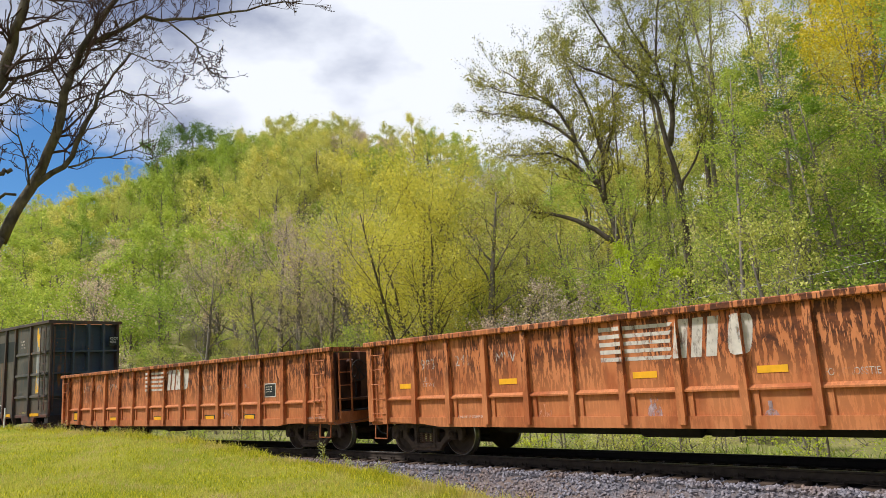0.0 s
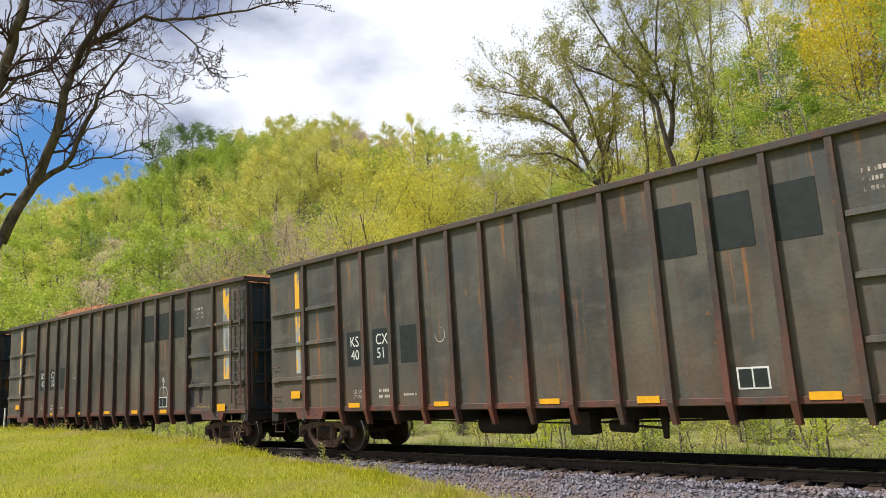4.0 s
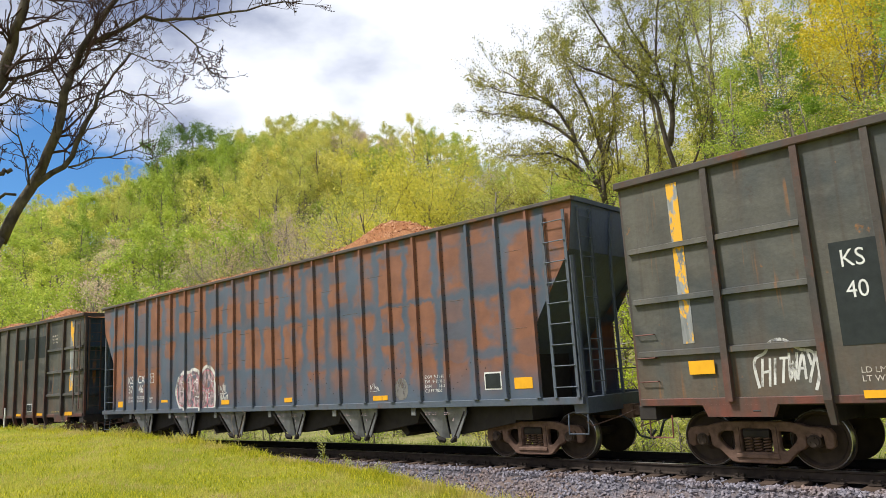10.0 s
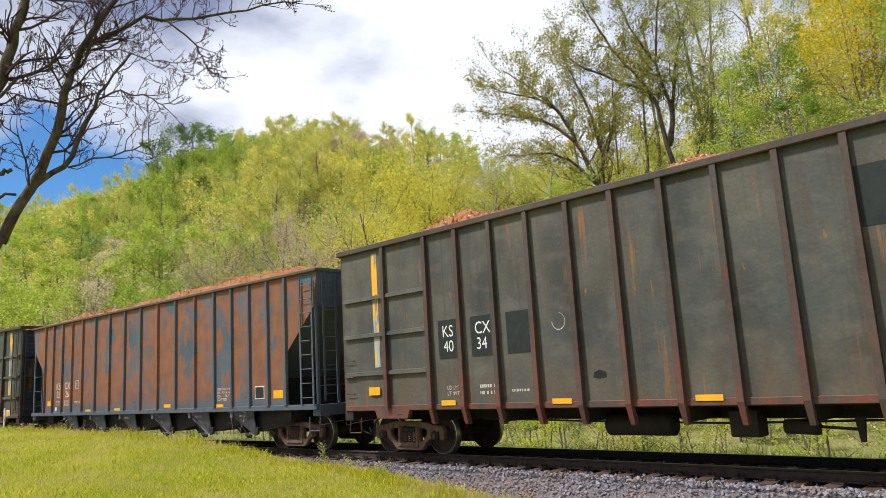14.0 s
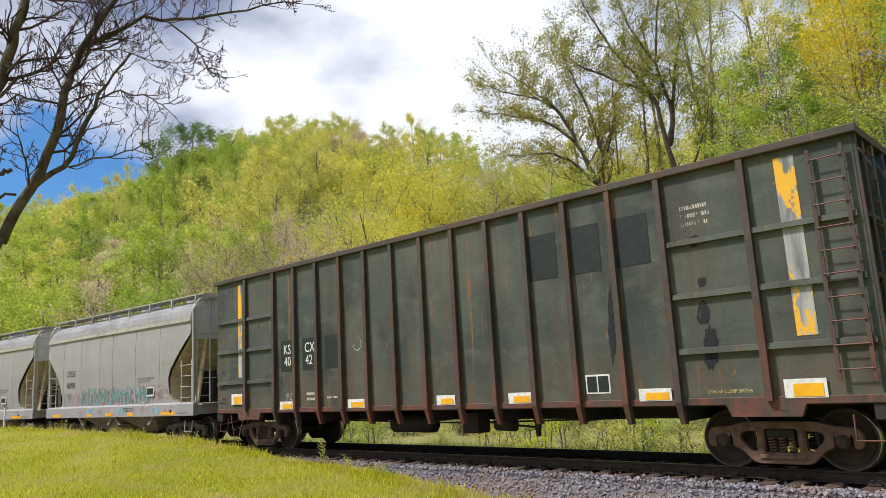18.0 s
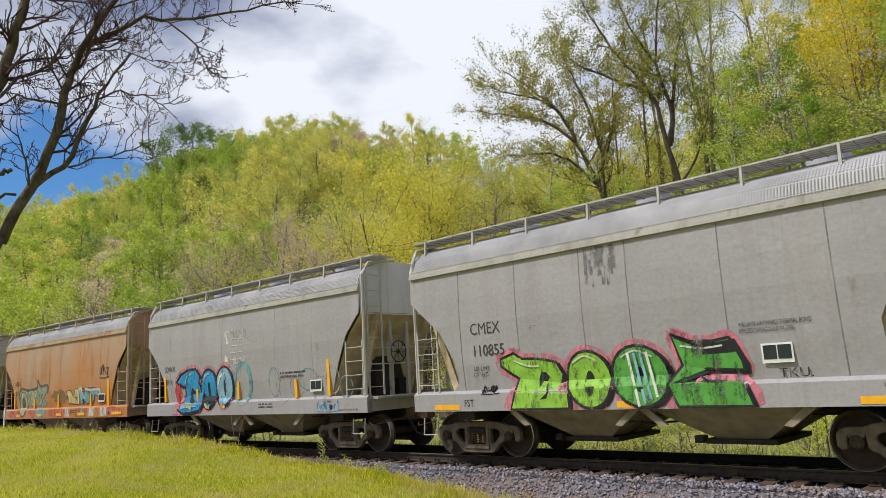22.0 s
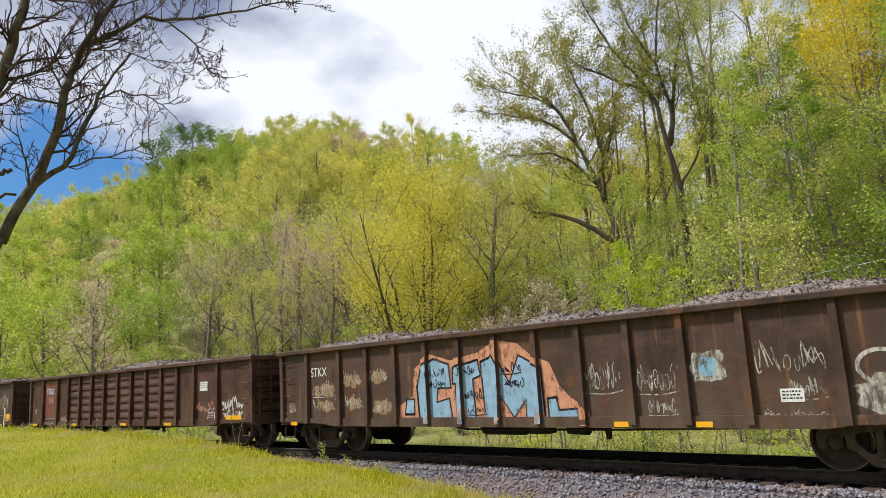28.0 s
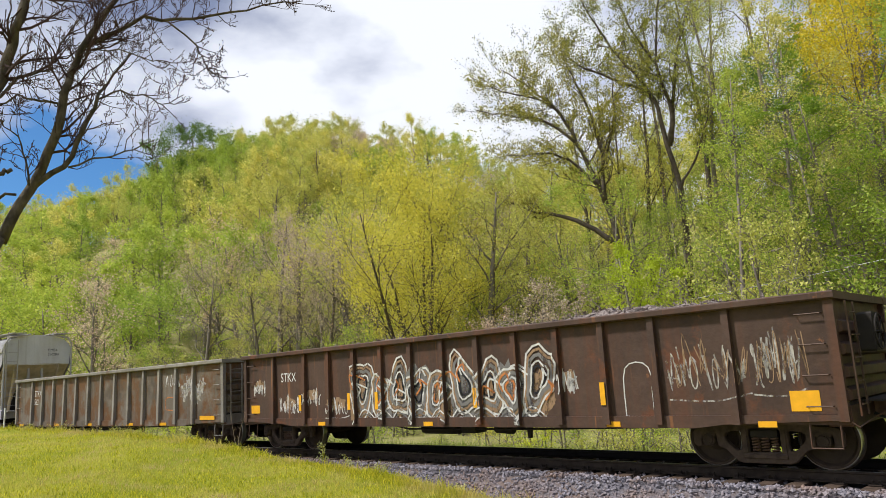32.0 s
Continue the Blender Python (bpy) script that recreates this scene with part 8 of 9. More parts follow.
# wood chip gondolas and hoppers
CHIP_LABEL = "grey-brown ribbed wood chip gondola with grimy worn paint"
FAR_MARKS = ((-7.78, 0.40, 1.40, 0.19), (-5.35, 0.42, 1.13, 0.11), (-2.4, 0.44, 1.12, 0.10), (0.45, 0.46, 1.12, 0.10))
for number, s0, paint, post, seed, how in (
        ("4051", -42.35, CHIP_B, CHIP_POST, 1, dict(marks=FAR_MARKS + ((2.5, 0.42, 1.1, 0.12), (5.30, 0.44, 1.10, 0.12), (7.80, 0.85, 1.10, 0.12)))),
        ("4032", -61.6, CHIP_B, CHIP_POST, 2, dict(marks=(FAR_MARKS[0], (-4.14, 0.43, 1.12, 0.10), (-1.9, 0.44, 1.12, 0.10), (0.45, 0.46, 1.12, 0.10), (2.48, 0.40, 1.10, 0.12), (4.38, 0.43, 1.09, 0.12), (7.70, 0.42, 1.11, 0.22)),
                                                     blots=((5.90, 3.68, 0.22, 0.28), (5.92, 3.36, 0.2, 0.42), (5.90, 3.02, 0.2, 0.3), (5.95, 2.28, 0.22, 0.45), (6.05, 1.62, 0.3, 0.8), (6.55, 1.62, 0.22, 0.5)))),
        ("4019", -80.95, CHIP_A, CHIP_POST2, 3, dict(base=1.85, high=3.34, stripe=-7.92, marks=((-7.73, 0.44, 1.54, 0.22), (-5.18, 0.43, 1.11, 0.11), (-3.25, 0.46, 1.11, 0.12), (0.45, 0.46, 1.12, 0.10), (3.35, 0.46, 1.12, 0.10), (5.35, 0.5, 1.12, 0.10), (7.9, 0.85, 1.10, 0.12)),
                                                       blots=((-1.4, 2.06, 0.46, 0.14),))),
        ("4034", -122.3, CHIP_A, CHIP_POST, 4, dict(marks=FAR_MARKS + ((3.35, 0.46, 1.12, 0.10), (5.35, 0.5, 1.12, 0.10), (7.85, 0.6, 1.10, 0.14)),
                                                      blots=((-1.55, 1.62, 0.3, 0.16), (6.2, 2.3, 0.2, 0.5)))),
        ("4042", -161.5, CHIP_C, CHIP_POST2, 5, dict(marks=((-7.78, 0.40, 1.30, 0.22), (-5.3, 0.42, 1.14, 0.12), (-2.4, 0.44, 1.14, 0.12), (0.58, 0.36, 1.16, 0.12), (2.58, 0.40, 1.16, 0.12), (5.45, 0.42, 1.15, 0.12), (7.86, 0.42, 1.15, 0.19)),
                                                       blots=((6.38, 3.72, 0.2, 0.2), (6.44, 3.03, 0.16, 0.16), (6.40, 2.52, 0.22, 0.4), (6.46, 1.95, 0.26, 0.75), (4.72, 2.6, 0.16, 1.5))))):
    car = chip_gondola(number, paint, post, seed, CHIP_LABEL if number != "4042" else "dark green-grey ribbed wood chip gondola", number == "4042", **how)
    rnd = random.Random(seed)
    if number == "4032":
        sp = Spray([(-9, 9, -1.50)], [SP_WHITE])
        sp.stroke([(4.35, 1.7), (4.30, 2.25), (4.25, 2.1), (4.30, 2.25), (4.40, 2.08)], 0.022, 0, 1)
        sp.stroke([(4.08, 1.65), (4.10, 1.85), (4.22, 1.95), (4.32, 1.9), (4.45, 1.93), (4.55, 1.8), (4.56, 1.62)], 0.022, 0, 1)
        sp.done(car, "white chalk drawing of an arrow")
    if number == "4019":
        st = strips_of(CHIP_POSTS, 0.055, -9, 9, -1.50, -1.60)
        sp = Spray(st, [SP_WHITE, SP_SKY])
        glyphs = {"H": (((0, 0), (0, 1)), ((0, 0.5), (1, 0.55)), ((1, 0), (1, 1))), "I": (((0.5, 0), (0.5, 1)),), "T": (((0, 1), (1, 1)), ((0.5, 1), (0.4, 0))),
                  "W": (((0, 1), (0.2, 0), (0.5, 0.7), (0.8, 0), (1, 1)),), "A": (((0, 0), (0.5, 1), (1, 0)), ((0.25, 0.4), (0.8, 0.4))), "Y": (((0, 1), (0.5, 0.5)), ((1, 1), (0.3, -0.2)))}
        for q, letter in enumerate("HITWAY"):
            for line in glyphs[letter]:
                sp.stroke([(-6.80 + 0.135 * q + 0.115 * a + 0.05 * b, 1.32 + 0.022 * q + (0.40 - 0.02 * (q % 3)) * b) for a, b in line], 0.038, 0, 1)
        sp.stroke([(-6.85, 1.3), (-6.88, 1.7), (-6.7, 1.82), (-6.6, 1.98), (-6.4, 2.0), (-6.2, 1.85), (-6.0, 1.78), (-5.95, 1.5), (-6.02, 1.25)], 0.045, 0, 1)
        sp.scrawl(-4.65, 1.92, 0.62, 0.28, 1, rnd, 6, 0.04)
        sp.scrawl(-4.62, 1.66, 0.6, 0.2, 1, rnd, 6, 0.03)
        sp.done(car, "white and pale blue spray-paint tags")
    couple(car, s0, 7.2)
car = chip_hopper("3746", 10.32, HOP_A, HOP_T, 11, "blue-grey open hopper with orange rust patches, heaped with chips", "181100 LB\n81100 LB", 0.9, 4.98,
                  (0.48, 1.43, 2.37, 3.30, 4.24, 5.18, 6.07, 6.87, 7.68, 8.46, 9.26), [-7.2 + 2.77 * i for i in range(6)],
                  dict(ks=-8.24, cx=-7.50, plate=-6.62, new="NEW\n3-81", bars=((-9.0, -8.56, 1.33, 0.2), (-5.83, -5.62, 1.44, 0.08), (-5.47, -5.24, 1.44, 0.08), (-2.16, -1.74, 1.31, 0.13), (0.97, 1.39, 1.31, 0.12), (4.48, 4.78, 1.28, 0.11), (4.80, 4.98, 1.28, 0.11))), True)
st = strips_of([-5.18, -4.24, -3.30, -2.37, -1.43], 0.035, -9, 9, -1.50, -1.585)
rnd = random.Random(77)
sp = Spray(st, [SP_PALE, SP_BLACK, SP_PINK, SP_WHITE, SP_GREY])
cloud = [(-4.86, 1.75), (-4.70, 2.15), (-4.35, 2.36), (-4.05, 2.33), (-3.80, 2.42), (-3.50, 2.36), (-3.30, 2.30), (-3.05, 2.46), (-2.75, 2.42), (-2.50, 2.18), (-2.36, 1.85), (-2.38, 1.5), (-2.50, 1.24), (-3.2, 1.20), (-3.9, 1.22), (-4.5, 1.22), (-4.72, 1.42)]
sp.stroke(cloud + cloud[:2], 0.10, 3, 1)
sp.fan(cloud, 0, 0)
for form in (oval(-4.45, 1.78, 0.62, 0.95, lean=0.1), oval(-3.98, 1.78, 0.42, 0.98), oval(-3.62, 1.78, 0.4, 1.0, lean=-0.05), oval(-3.18, 1.5, 0.5, 0.5), oval(-2.95, 2.08, 0.7, 0.55), oval(-2.72, 1.5, 0.5, 0.48)):
    sp.cut("graffiti_letter")
    sp.stroke(form + form[:2], 0.03, 2, 3)
for q in range(34):
    x, z = rnd.uniform(-4.7, -2.55), rnd.uniform(1.35, 2.25)
    sp.stroke([(x, z), (x + rnd.uniform(0.1, 0.25), z + rnd.uniform(-0.06, 0.1))], 0.03, 3 if q % 3 else 4, 2)
sp.scrawl(-2.24, 1.66, 0.34, 0.26, 3, rnd, 3, 0.035)
sp.scrawl(-2.22, 1.42, 0.42, 0.22, 3, rnd, 4, 0.035)
sp.blob(5.45, 1.52, 0.42, 0.5, 4, 1, rnd, 2.2)
sp.scrawl(4.4, 1.52, 0.3, 0.16, 3, rnd, 4, 0.015)
sp.done(car, "pale bubble-letter spray painting with red outline")
couple(car, -101.37, 8.68)
car = chip_hopper("3226", 9.42, HOP_B, HOP_T, 12, "rust-red open hopper with blue-grey paint remains", "185100 LB\n79900 LB", 0.95, 4.74,
                  (0.0, 1.16, 2.31, 3.47, 4.56, 5.49, 6.38, 7.26, 8.07), [-5.3 + 2.31 * i for i in range(6)],
                  dict(ks=-6.95, cx=-6.16, plate=-5.18, new="NEW 10-74", bars=((-7.77, -7.33, 1.48, 0.2), (-4.24, -3.82, 1.2, 0.1), (-1.9, -1.48, 1.2, 0.11), (1.55, 1.97, 1.27, 0.11), (4.6, 5.0, 1.22, 0.1))), False)
part("white_disc", Geo().disc(-6.93, 1.36, [(-1.509, 0.002), (-1.509, 0.085), (-1.50, 0.085)], 16), WHITE, car, "white painted disc")
couple(car, -141.8, 7.78)

# covered hoppers
COV_LABEL = "pale grey covered hopper with faded graffiti along its side"
st = [(-6, 6, -1.59)]


SP_DRIP = sprayed("grey_drip_stain", (0.16, 0.155, 0.155), 0.5)
SP_FADED = sprayed("faded_paint_patch", (0.40, 0.39, 0.37), 0.56)
FADED_TONES = [sprayed(name, c, 0.60) for name, c in (
    ("worn_teal", (0.24, 0.29, 0.21)), ("worn_pale_green", (0.36, 0.38, 0.26)), ("worn_red", (0.48, 0.14, 0.09)), ("worn_blue", (0.16, 0.36, 0.44)),
    ("worn_cream", (0.56, 0.47, 0.22)), ("worn_white", (0.52, 0.48, 0.42)), ("bare_brown_steel", (0.24, 0.15, 0.08)), ("soot_grey", (0.12, 0.10, 0.08)))]


def low_strips():
    """The lower side and its sill, cut to where the bulged sheet lies."""
    return [(-6, 6, -1.585)]


for n, (marks, number, s0, paint, label) in enumerate((
        ("CMEX", "86990", -177.3, COV_GREY, COV_LABEL),
        ("CMEX", "110855", -189.7, COV_GREY, "pale grey covered hopper with bright green graffiti"),
        ("SDWX", "9814", -202.4, COV_GREY, "grey covered hopper with blue graffiti and orange strips"),
        ("GBRX", "83117", -214.9, COV_RUST, "rust-stained orange covered hopper with faded graffiti"),
        ("CMEX", "130200", -227.4, COV_COOL, "clean light grey covered hopper"),
        ("CMEX", "330200", -309.3, COV_COOL, "light grey covered hopper behind gondolas"))):
    car = covered_hopper(marks, number, paint, (COV_TRIM, COV_TRIM, COV_TRIM, COV_RUST_TRIM, COV_COOL, COV_TRIM)[n], 20 + n, label, DARK_INK, n in (2, 3), n < 2, n == 3)
    rnd = random.Random(60 + n)
    tones = [SP_WHITE, SP_BLACK, SP_GREEN, SP_DKGREEN, SP_PINK, SP_TEAL, SP_BLUE, SP_SKY, SP_YELLOW, SP_PALE, SP_RED, SP_FADED, SP_DRIP]
    if n == 3:
        tones = [SP_WHITE, SP_BLACK, *FADED_TONES]
    sp = Spray(low_strips(), tones)
    sp.surface, sp.low = bulge, 1.006
    if n == 0:
        for i in range(18):
            sp.blob(-2.9 + 0.38 * i, rnd.uniform(1.62, 1.9), 0.7, rnd.uniform(0.35, 0.65), 9, 0, rnd, 2.2, 0, 0.2, [1 + rnd.uniform(-0.4, 0.25) for _ in range(9)])
        for i in range(10):
            x, tall = -2.45 + i * 0.52, rnd.uniform(1.9, 2.1)
            sp.cut("graffiti_letter")
            lean = rnd.uniform(-0.05, 0.12)
            for q in range(3):
                sp.stroke([(x + 0.045 * q + lean, tall), (x + 0.045 * q, rnd.uniform(1.46, 1.55))], 0.05, 5, 2, False)
                sp.stroke([(x + 0.28 + 0.045 * q + lean, tall - 0.05), (x + 0.28 + 0.045 * q, rnd.uniform(1.44, 1.55))], 0.05, 5, 2, False)
            sp.stroke([(x + 0.02, (1.85, 1.52, 2.0)[i % 3]), (x + 0.34, (1.75, 1.5, 1.6)[i % 3])], 0.11, 5, 3, False)
            sp.stroke([(x + 0.12, 1.46), (x + 0.3, 1.5)], 0.06, 4 if i % 2 else 7, 4, False)
        for i in range(9):
            sp.blob(-2.4 + 0.8 * i, 1.2, 0.5, 0.26, (9, 7, 9)[i % 3], 1, rnd, 2.2, 0, 0.2, [1 + rnd.uniform(-0.4, 0.2) for _ in range(9)])
    elif n == 1:
        b = [(-2.95, 2.02), (-2.60, 2.12), (-2.40, 2.00), (-2.00, 1.98), (-1.60, 1.90), (-1.46, 1.66), (-1.52, 1.50), (-1.36, 1.30), (-1.36, 1.03), (-2.74, 1.03), (-2.62, 1.35), (-2.52, 1.62), (-2.74, 1.74), (-2.95, 1.88)]
        sp.solid(b, 2, 1, 4, 0.055, 1, [(-2.04, 1.58), (-1.98, 1.72), (-1.86, 1.72), (-1.78, 1.62), (-1.86, 1.52), (-1.80, 1.36), (-1.86, 1.22), (-2.02, 1.20)], (0.07, -0.05))
        sp.solid(oval(-0.90, 1.54, 0.95, 1.04, lean=-0.05), 2, 1, 4, 0.055, 5, oval(-0.88, 1.47, 0.20, 0.46), (0.07, -0.04))
        sp.solid(oval(0.14, 1.56, 1.10, 1.06, lean=-0.08), 3, 1, 4, 0.055, 9, oval(0.14, 1.50, 0.16, 0.44), (0.07, -0.04))
        e = [(0.80, 2.22), (1.12, 2.08), (1.50, 2.06), (1.78, 2.10), (1.95, 1.72), (1.95, 1.58), (1.34, 1.62), (1.20, 1.54), (1.34, 1.44), (1.92, 1.40), (2.04, 1.03), (0.82, 1.03), (0.66, 1.40), (0.94, 1.70)]
        sp.solid(e, 3, 1, 4, 0.055, 13, None, (0.07, -0.05))
        for form in (((-2.6, 1.98), (-2.3, 1.86), (-2.0, 1.84)), ((-1.22, 1.86), (-0.95, 1.97), (-0.7, 1.86)), ((-0.2, 1.9), (0.1, 2.0), (0.4, 1.88)), ((0.95, 2.02), (1.3, 1.96), (1.65, 1.98))):
            sp.stroke(list(form), 0.03, 0, 17)
        for q in range(5):
            sp.stroke([(0.10 + 0.12 * q, 1.06 + 0.05 * q), (-0.05 + 0.12 * q, 1.95)], 0.05, 7 if q in (1, 2) else 0, 18, False) if q < 4 else None
        sp.cut("grey_stain")
        for q in range(9):
            sp.stroke([(-0.74 + 0.075 * q, 3.93), (-0.74 + 0.075 * q + rnd.uniform(-0.02, 0.02), 3.90 - rnd.uniform(0.3, 0.85))], 0.075, 12, 0, False)
        add_text(car, "TKU.", 2.46, -1.505, 1.44, 0.20, SP_BLACK, squash=1.15)
        add_text(car, "FST.", -4.0, -1.568, 1.10, 0.2, SP_BLACK, squash=0.9)
        sp.scrawl(-3.5, 1.36, 0.45, 0.16, 1, rnd, 4, 0.03)
    elif n == 2:
        sp.poly([(-3.85, 1.02), (-3.3, 1.02), (-3.2, 1.5), (-3.4, 2.0), (-3.62, 2.02), (-3.75, 1.8), (-3.6, 1.5)], 10, 0)
        b = [(-3.60, 2.05), (-3.30, 2.28), (-2.85, 2.42), (-2.40, 2.42), (-2.18, 2.22), (-2.22, 1.98), (-1.98, 1.72), (-1.96, 1.36), (-2.20, 1.14), (-2.70, 1.08), (-3.20, 1.06), (-3.52, 1.20), (-3.40, 1.48), (-3.02, 1.60), (-3.06, 1.90), (-3.30, 1.92)]
        sp.solid(b, 6, 1, 4, 0.08, 1, [(-2.72, 1.40), (-2.52, 1.40), (-2.40, 1.56), (-2.46, 1.74), (-2.66, 1.86), (-2.74, 1.70)], (0.08, -0.05))
        sp.solid(oval(-1.66, 1.80, 0.92, 1.16, lean=0.03), 6, 1, 4, 0.08, 5, oval(-1.64, 1.74, 0.14, 0.52), (0.07, -0.04))
        sp.solid(oval(-0.78, 1.84, 0.92, 1.16, lean=0.03), 7, 1, 4, 0.07, 9, oval(-0.76, 1.80, 0.12, 0.5), (0.05, -0.03))
        sp.cut("graffiti_letter")
        sp.stroke(oval(0.18, 1.9, 0.8, 1.1) + [(0.58, 1.9)], 0.16, 5, 3)
        for q, x in enumerate((-2.9, -1.86, -0.98)):
            sp.stroke([(x - 0.12, 2.02 - 0.05 * q), (x + 0.02, 2.24 - 0.05 * q), (x + 0.25, 2.28 - 0.03 * q)], 0.07, 7 if q < 2 else 0, 14 + q)
            sp.stroke([(x + 0.05, 1.34), (x + 0.12, 1.26), (x + 0.25, 1.24)], 0.09, 8, 14 + q)
        sp.poly([(-3.3, 1.22), (-2.4, 1.26), (-2.36, 1.44), (-3.2, 1.46)], 7, 17)
        add_text(car, "TKU", -3.12, -1.556, 1.26, 0.18, SP_BLACK)
        for i in range(7):
            x = 1.7 + 0.5 * i
            sp.cut("graffiti_tag")
            sp.stroke(oval(x, rnd.uniform(1.6, 1.9), rnd.uniform(0.4, 0.8), rnd.uniform(0.5, 0.8), 12), 0.03, (5, 9, 11)[i % 3], 1)
        sp.poly([(-0.72, 2.55), (-0.55, 2.55), (-0.50, 3.45), (-0.72, 3.45)], 0, 0)
        sp.poly([(-0.50, 2.45), (0.35, 2.45), (0.40, 3.45), (-0.48, 3.45)], 11, 0)
        for zz in (2.6, 2.8, 3.0, 3.2):
            sp.stroke([(-0.42, zz), (0.2, zz)], 0.02, 0, 1)
        sp.scrawl(3.6, 1.08, 0.9, 0.25, 6, rnd, 6, 0.025)
    elif n == 3:
        sp.fan([(-3.91, 1.57), (-3.87, 1.99), (-3.72, 2.24), (-3.03, 2.18), (-2.1, 2.24), (-1.98, 2.51), (-1.76, 2.29), (-1.09, 2.31), (-1.12, 2.05), (-1.43, 1.84), (-1.09, 1.59), (-1.35, 1.47)], 2, 1)
        sp.stroke([(-3.91, 1.8), (-3.79, 2.21), (-3.48, 2.27), (-3.03, 2.19), (-2.09, 2.27), (-1.99, 2.59), (-1.75, 2.32), (-1.06, 2.33), (-1.1, 2.05)], 0.10, 9, 2)
        for form in ([(-3.04, 2.13), (-2.45, 2.18), (-2.8, 1.59)], [(-2.45, 2.15), (-2.1, 2.21), (-2.39, 1.51), (-2.67, 1.52)], [(-1.95, 2.29), (-1.64, 2.18), (-1.49, 1.85), (-1.72, 1.54), (-1.88, 1.55)]):
            sp.solid(form, 3, 9, None, 0.035, 2)
        sp.solid(oval(-3.42, 1.62, 0.78, 1.02), 3, 9, None, 0.06, 3, oval(-3.42, 1.66, 0.36, 0.5))
        sp.cut("graffiti")
        sp.stroke([(-3.15, 2.14), (-2.88, 1.56), (-2.46, 2.12), (-2.49, 1.48), (-2.11, 2.13), (-2.18, 1.53)], 0.035, 6, 3)
        for q in range(6):
            sp.stroke([(-2.9 + 0.3 * q, 2.05 - 0.05 * q), (-2.8 + 0.3 * q, 1.55)], 0.02, 7 if q % 2 else 6, 4)
        for x, w2 in ((-4.6, 0.8), (-3.9, 0.7), (-2.5, 0.6), (-0.4, 1.0), (0.3, 0.7), (4.4, 1.6)):
            sp.cut("graffiti")
            sp.blob(x, 1.20, w2, 0.34, 4, 1, rnd, 2.4, 0, 0.2, [1 + rnd.uniform(-0.3, 0.2) for _ in range(9)])
        sp.cut("graffiti_letter")
        sp.poly([(-2.05, 1.04), (-1.20, 1.04), (-1.17, 1.38), (-2.03, 1.38)], 5, 2)
        sp.stroke([(-1.98, 1.10), (-1.30, 1.12), (-1.26, 1.32)], 0.05, 4, 3)
        sp.cut("worn_patch")
        sp.blob(0.0, 1.84, 1.3, 0.62, 8, 1, rnd, 2.2, 0, 0.1, [1 + rnd.uniform(-0.35, 0.2) for _ in range(11)])
        sp.solid([(0.61, 1.93), (0.69, 2.03), (0.89, 2.07), (1.05, 2.04), (1.17, 1.94), (1.22, 1.78), (1.29, 1.93), (1.42, 2.09), (1.6, 2.11), (1.72, 2.02), (1.75, 1.82), (1.69, 1.51), (1.17, 1.53), (0.8, 1.57), (0.81, 1.81)], 6, 9, None, 0.04, 2)
        sp.solid([(1.72, 2.05), (1.91, 2.13), (2.08, 1.88), (2.12, 1.73), (2.23, 2.07), (2.57, 2.08), (2.51, 1.52), (2.32, 1.52), (2.1, 1.71), (1.99, 1.52), (1.72, 1.52)], 5, 9, None, 0.05, 3)
        sp.solid([(2.61, 2.06), (3.26, 2.05), (3.46, 1.99), (3.48, 1.84), (3.33, 1.68), (3.26, 1.76), (2.98, 1.86), (2.93, 1.65), (2.78, 1.52), (2.54, 1.53)], 5, 9, None, 0.05, 3)
        sp.cut("graffiti")
        sp.stroke([(1.73, 2.07), (1.9, 2.11), (1.98, 2.01)], 0.12, 7, 6)
        sp.stroke([(1.98, 1.99), (2.08, 1.84), (2.19, 1.71)], 0.07, 7, 6)
        sp.stroke([(2.27, 2.06), (2.7, 2.02), (3.26, 2.03), (3.44, 1.97), (3.4, 1.79)], 0.09, 7, 6)
        sp.stroke([(2.01, 1.66), (2.1, 1.53)], 0.10, 1, 6)
        sp.stroke([(2.61, 1.76), (2.63, 1.53), (2.76, 1.77)], 0.08, 1, 6)
        sp.stroke([(1.33, 1.76), (1.45, 1.77), (1.55, 1.7)], 0.03, 1, 7)
        sp.blob(3.6, 1.7, 0.55, 0.35, 4, 1, rnd, 2.4, 0, 0.2, [1 + rnd.uniform(-0.3, 0.2) for _ in range(9)])
        for x, w2, c in ((0.6, 0.4, 7), (1.5, 0.35, 4), (1.75, 0.3, 5), (2.2, 0.2, 4), (2.6, 0.4, 7), (3.45, 0.5, 7)):
            sp.cut("graffiti")
            sp.poly([(x, 1.05), (x + w2, 1.05), (x + w2 + 0.06, 1.36), (x + 0.05, 1.36)], c, 2)
        for x, w2 in ((-4.0, 0.35), (-1.95, 0.45), (-0.15, 0.5), (1.7, 0.6), (4.4, 0.7)):
            plate(car, "reflector", x, x + w2, -1.570, 1.09, 1.19, YELLOW, "yellow reflective marker")
        sp.scrawl(3.4, 2.5, 0.7, 0.5, 1, rnd, 3, 0.04)
    if any(g.f for _, g in sp.parts):
        sp.done(car, "spray-painted letters along the lower side")
    couple(car, s0, 4.15)

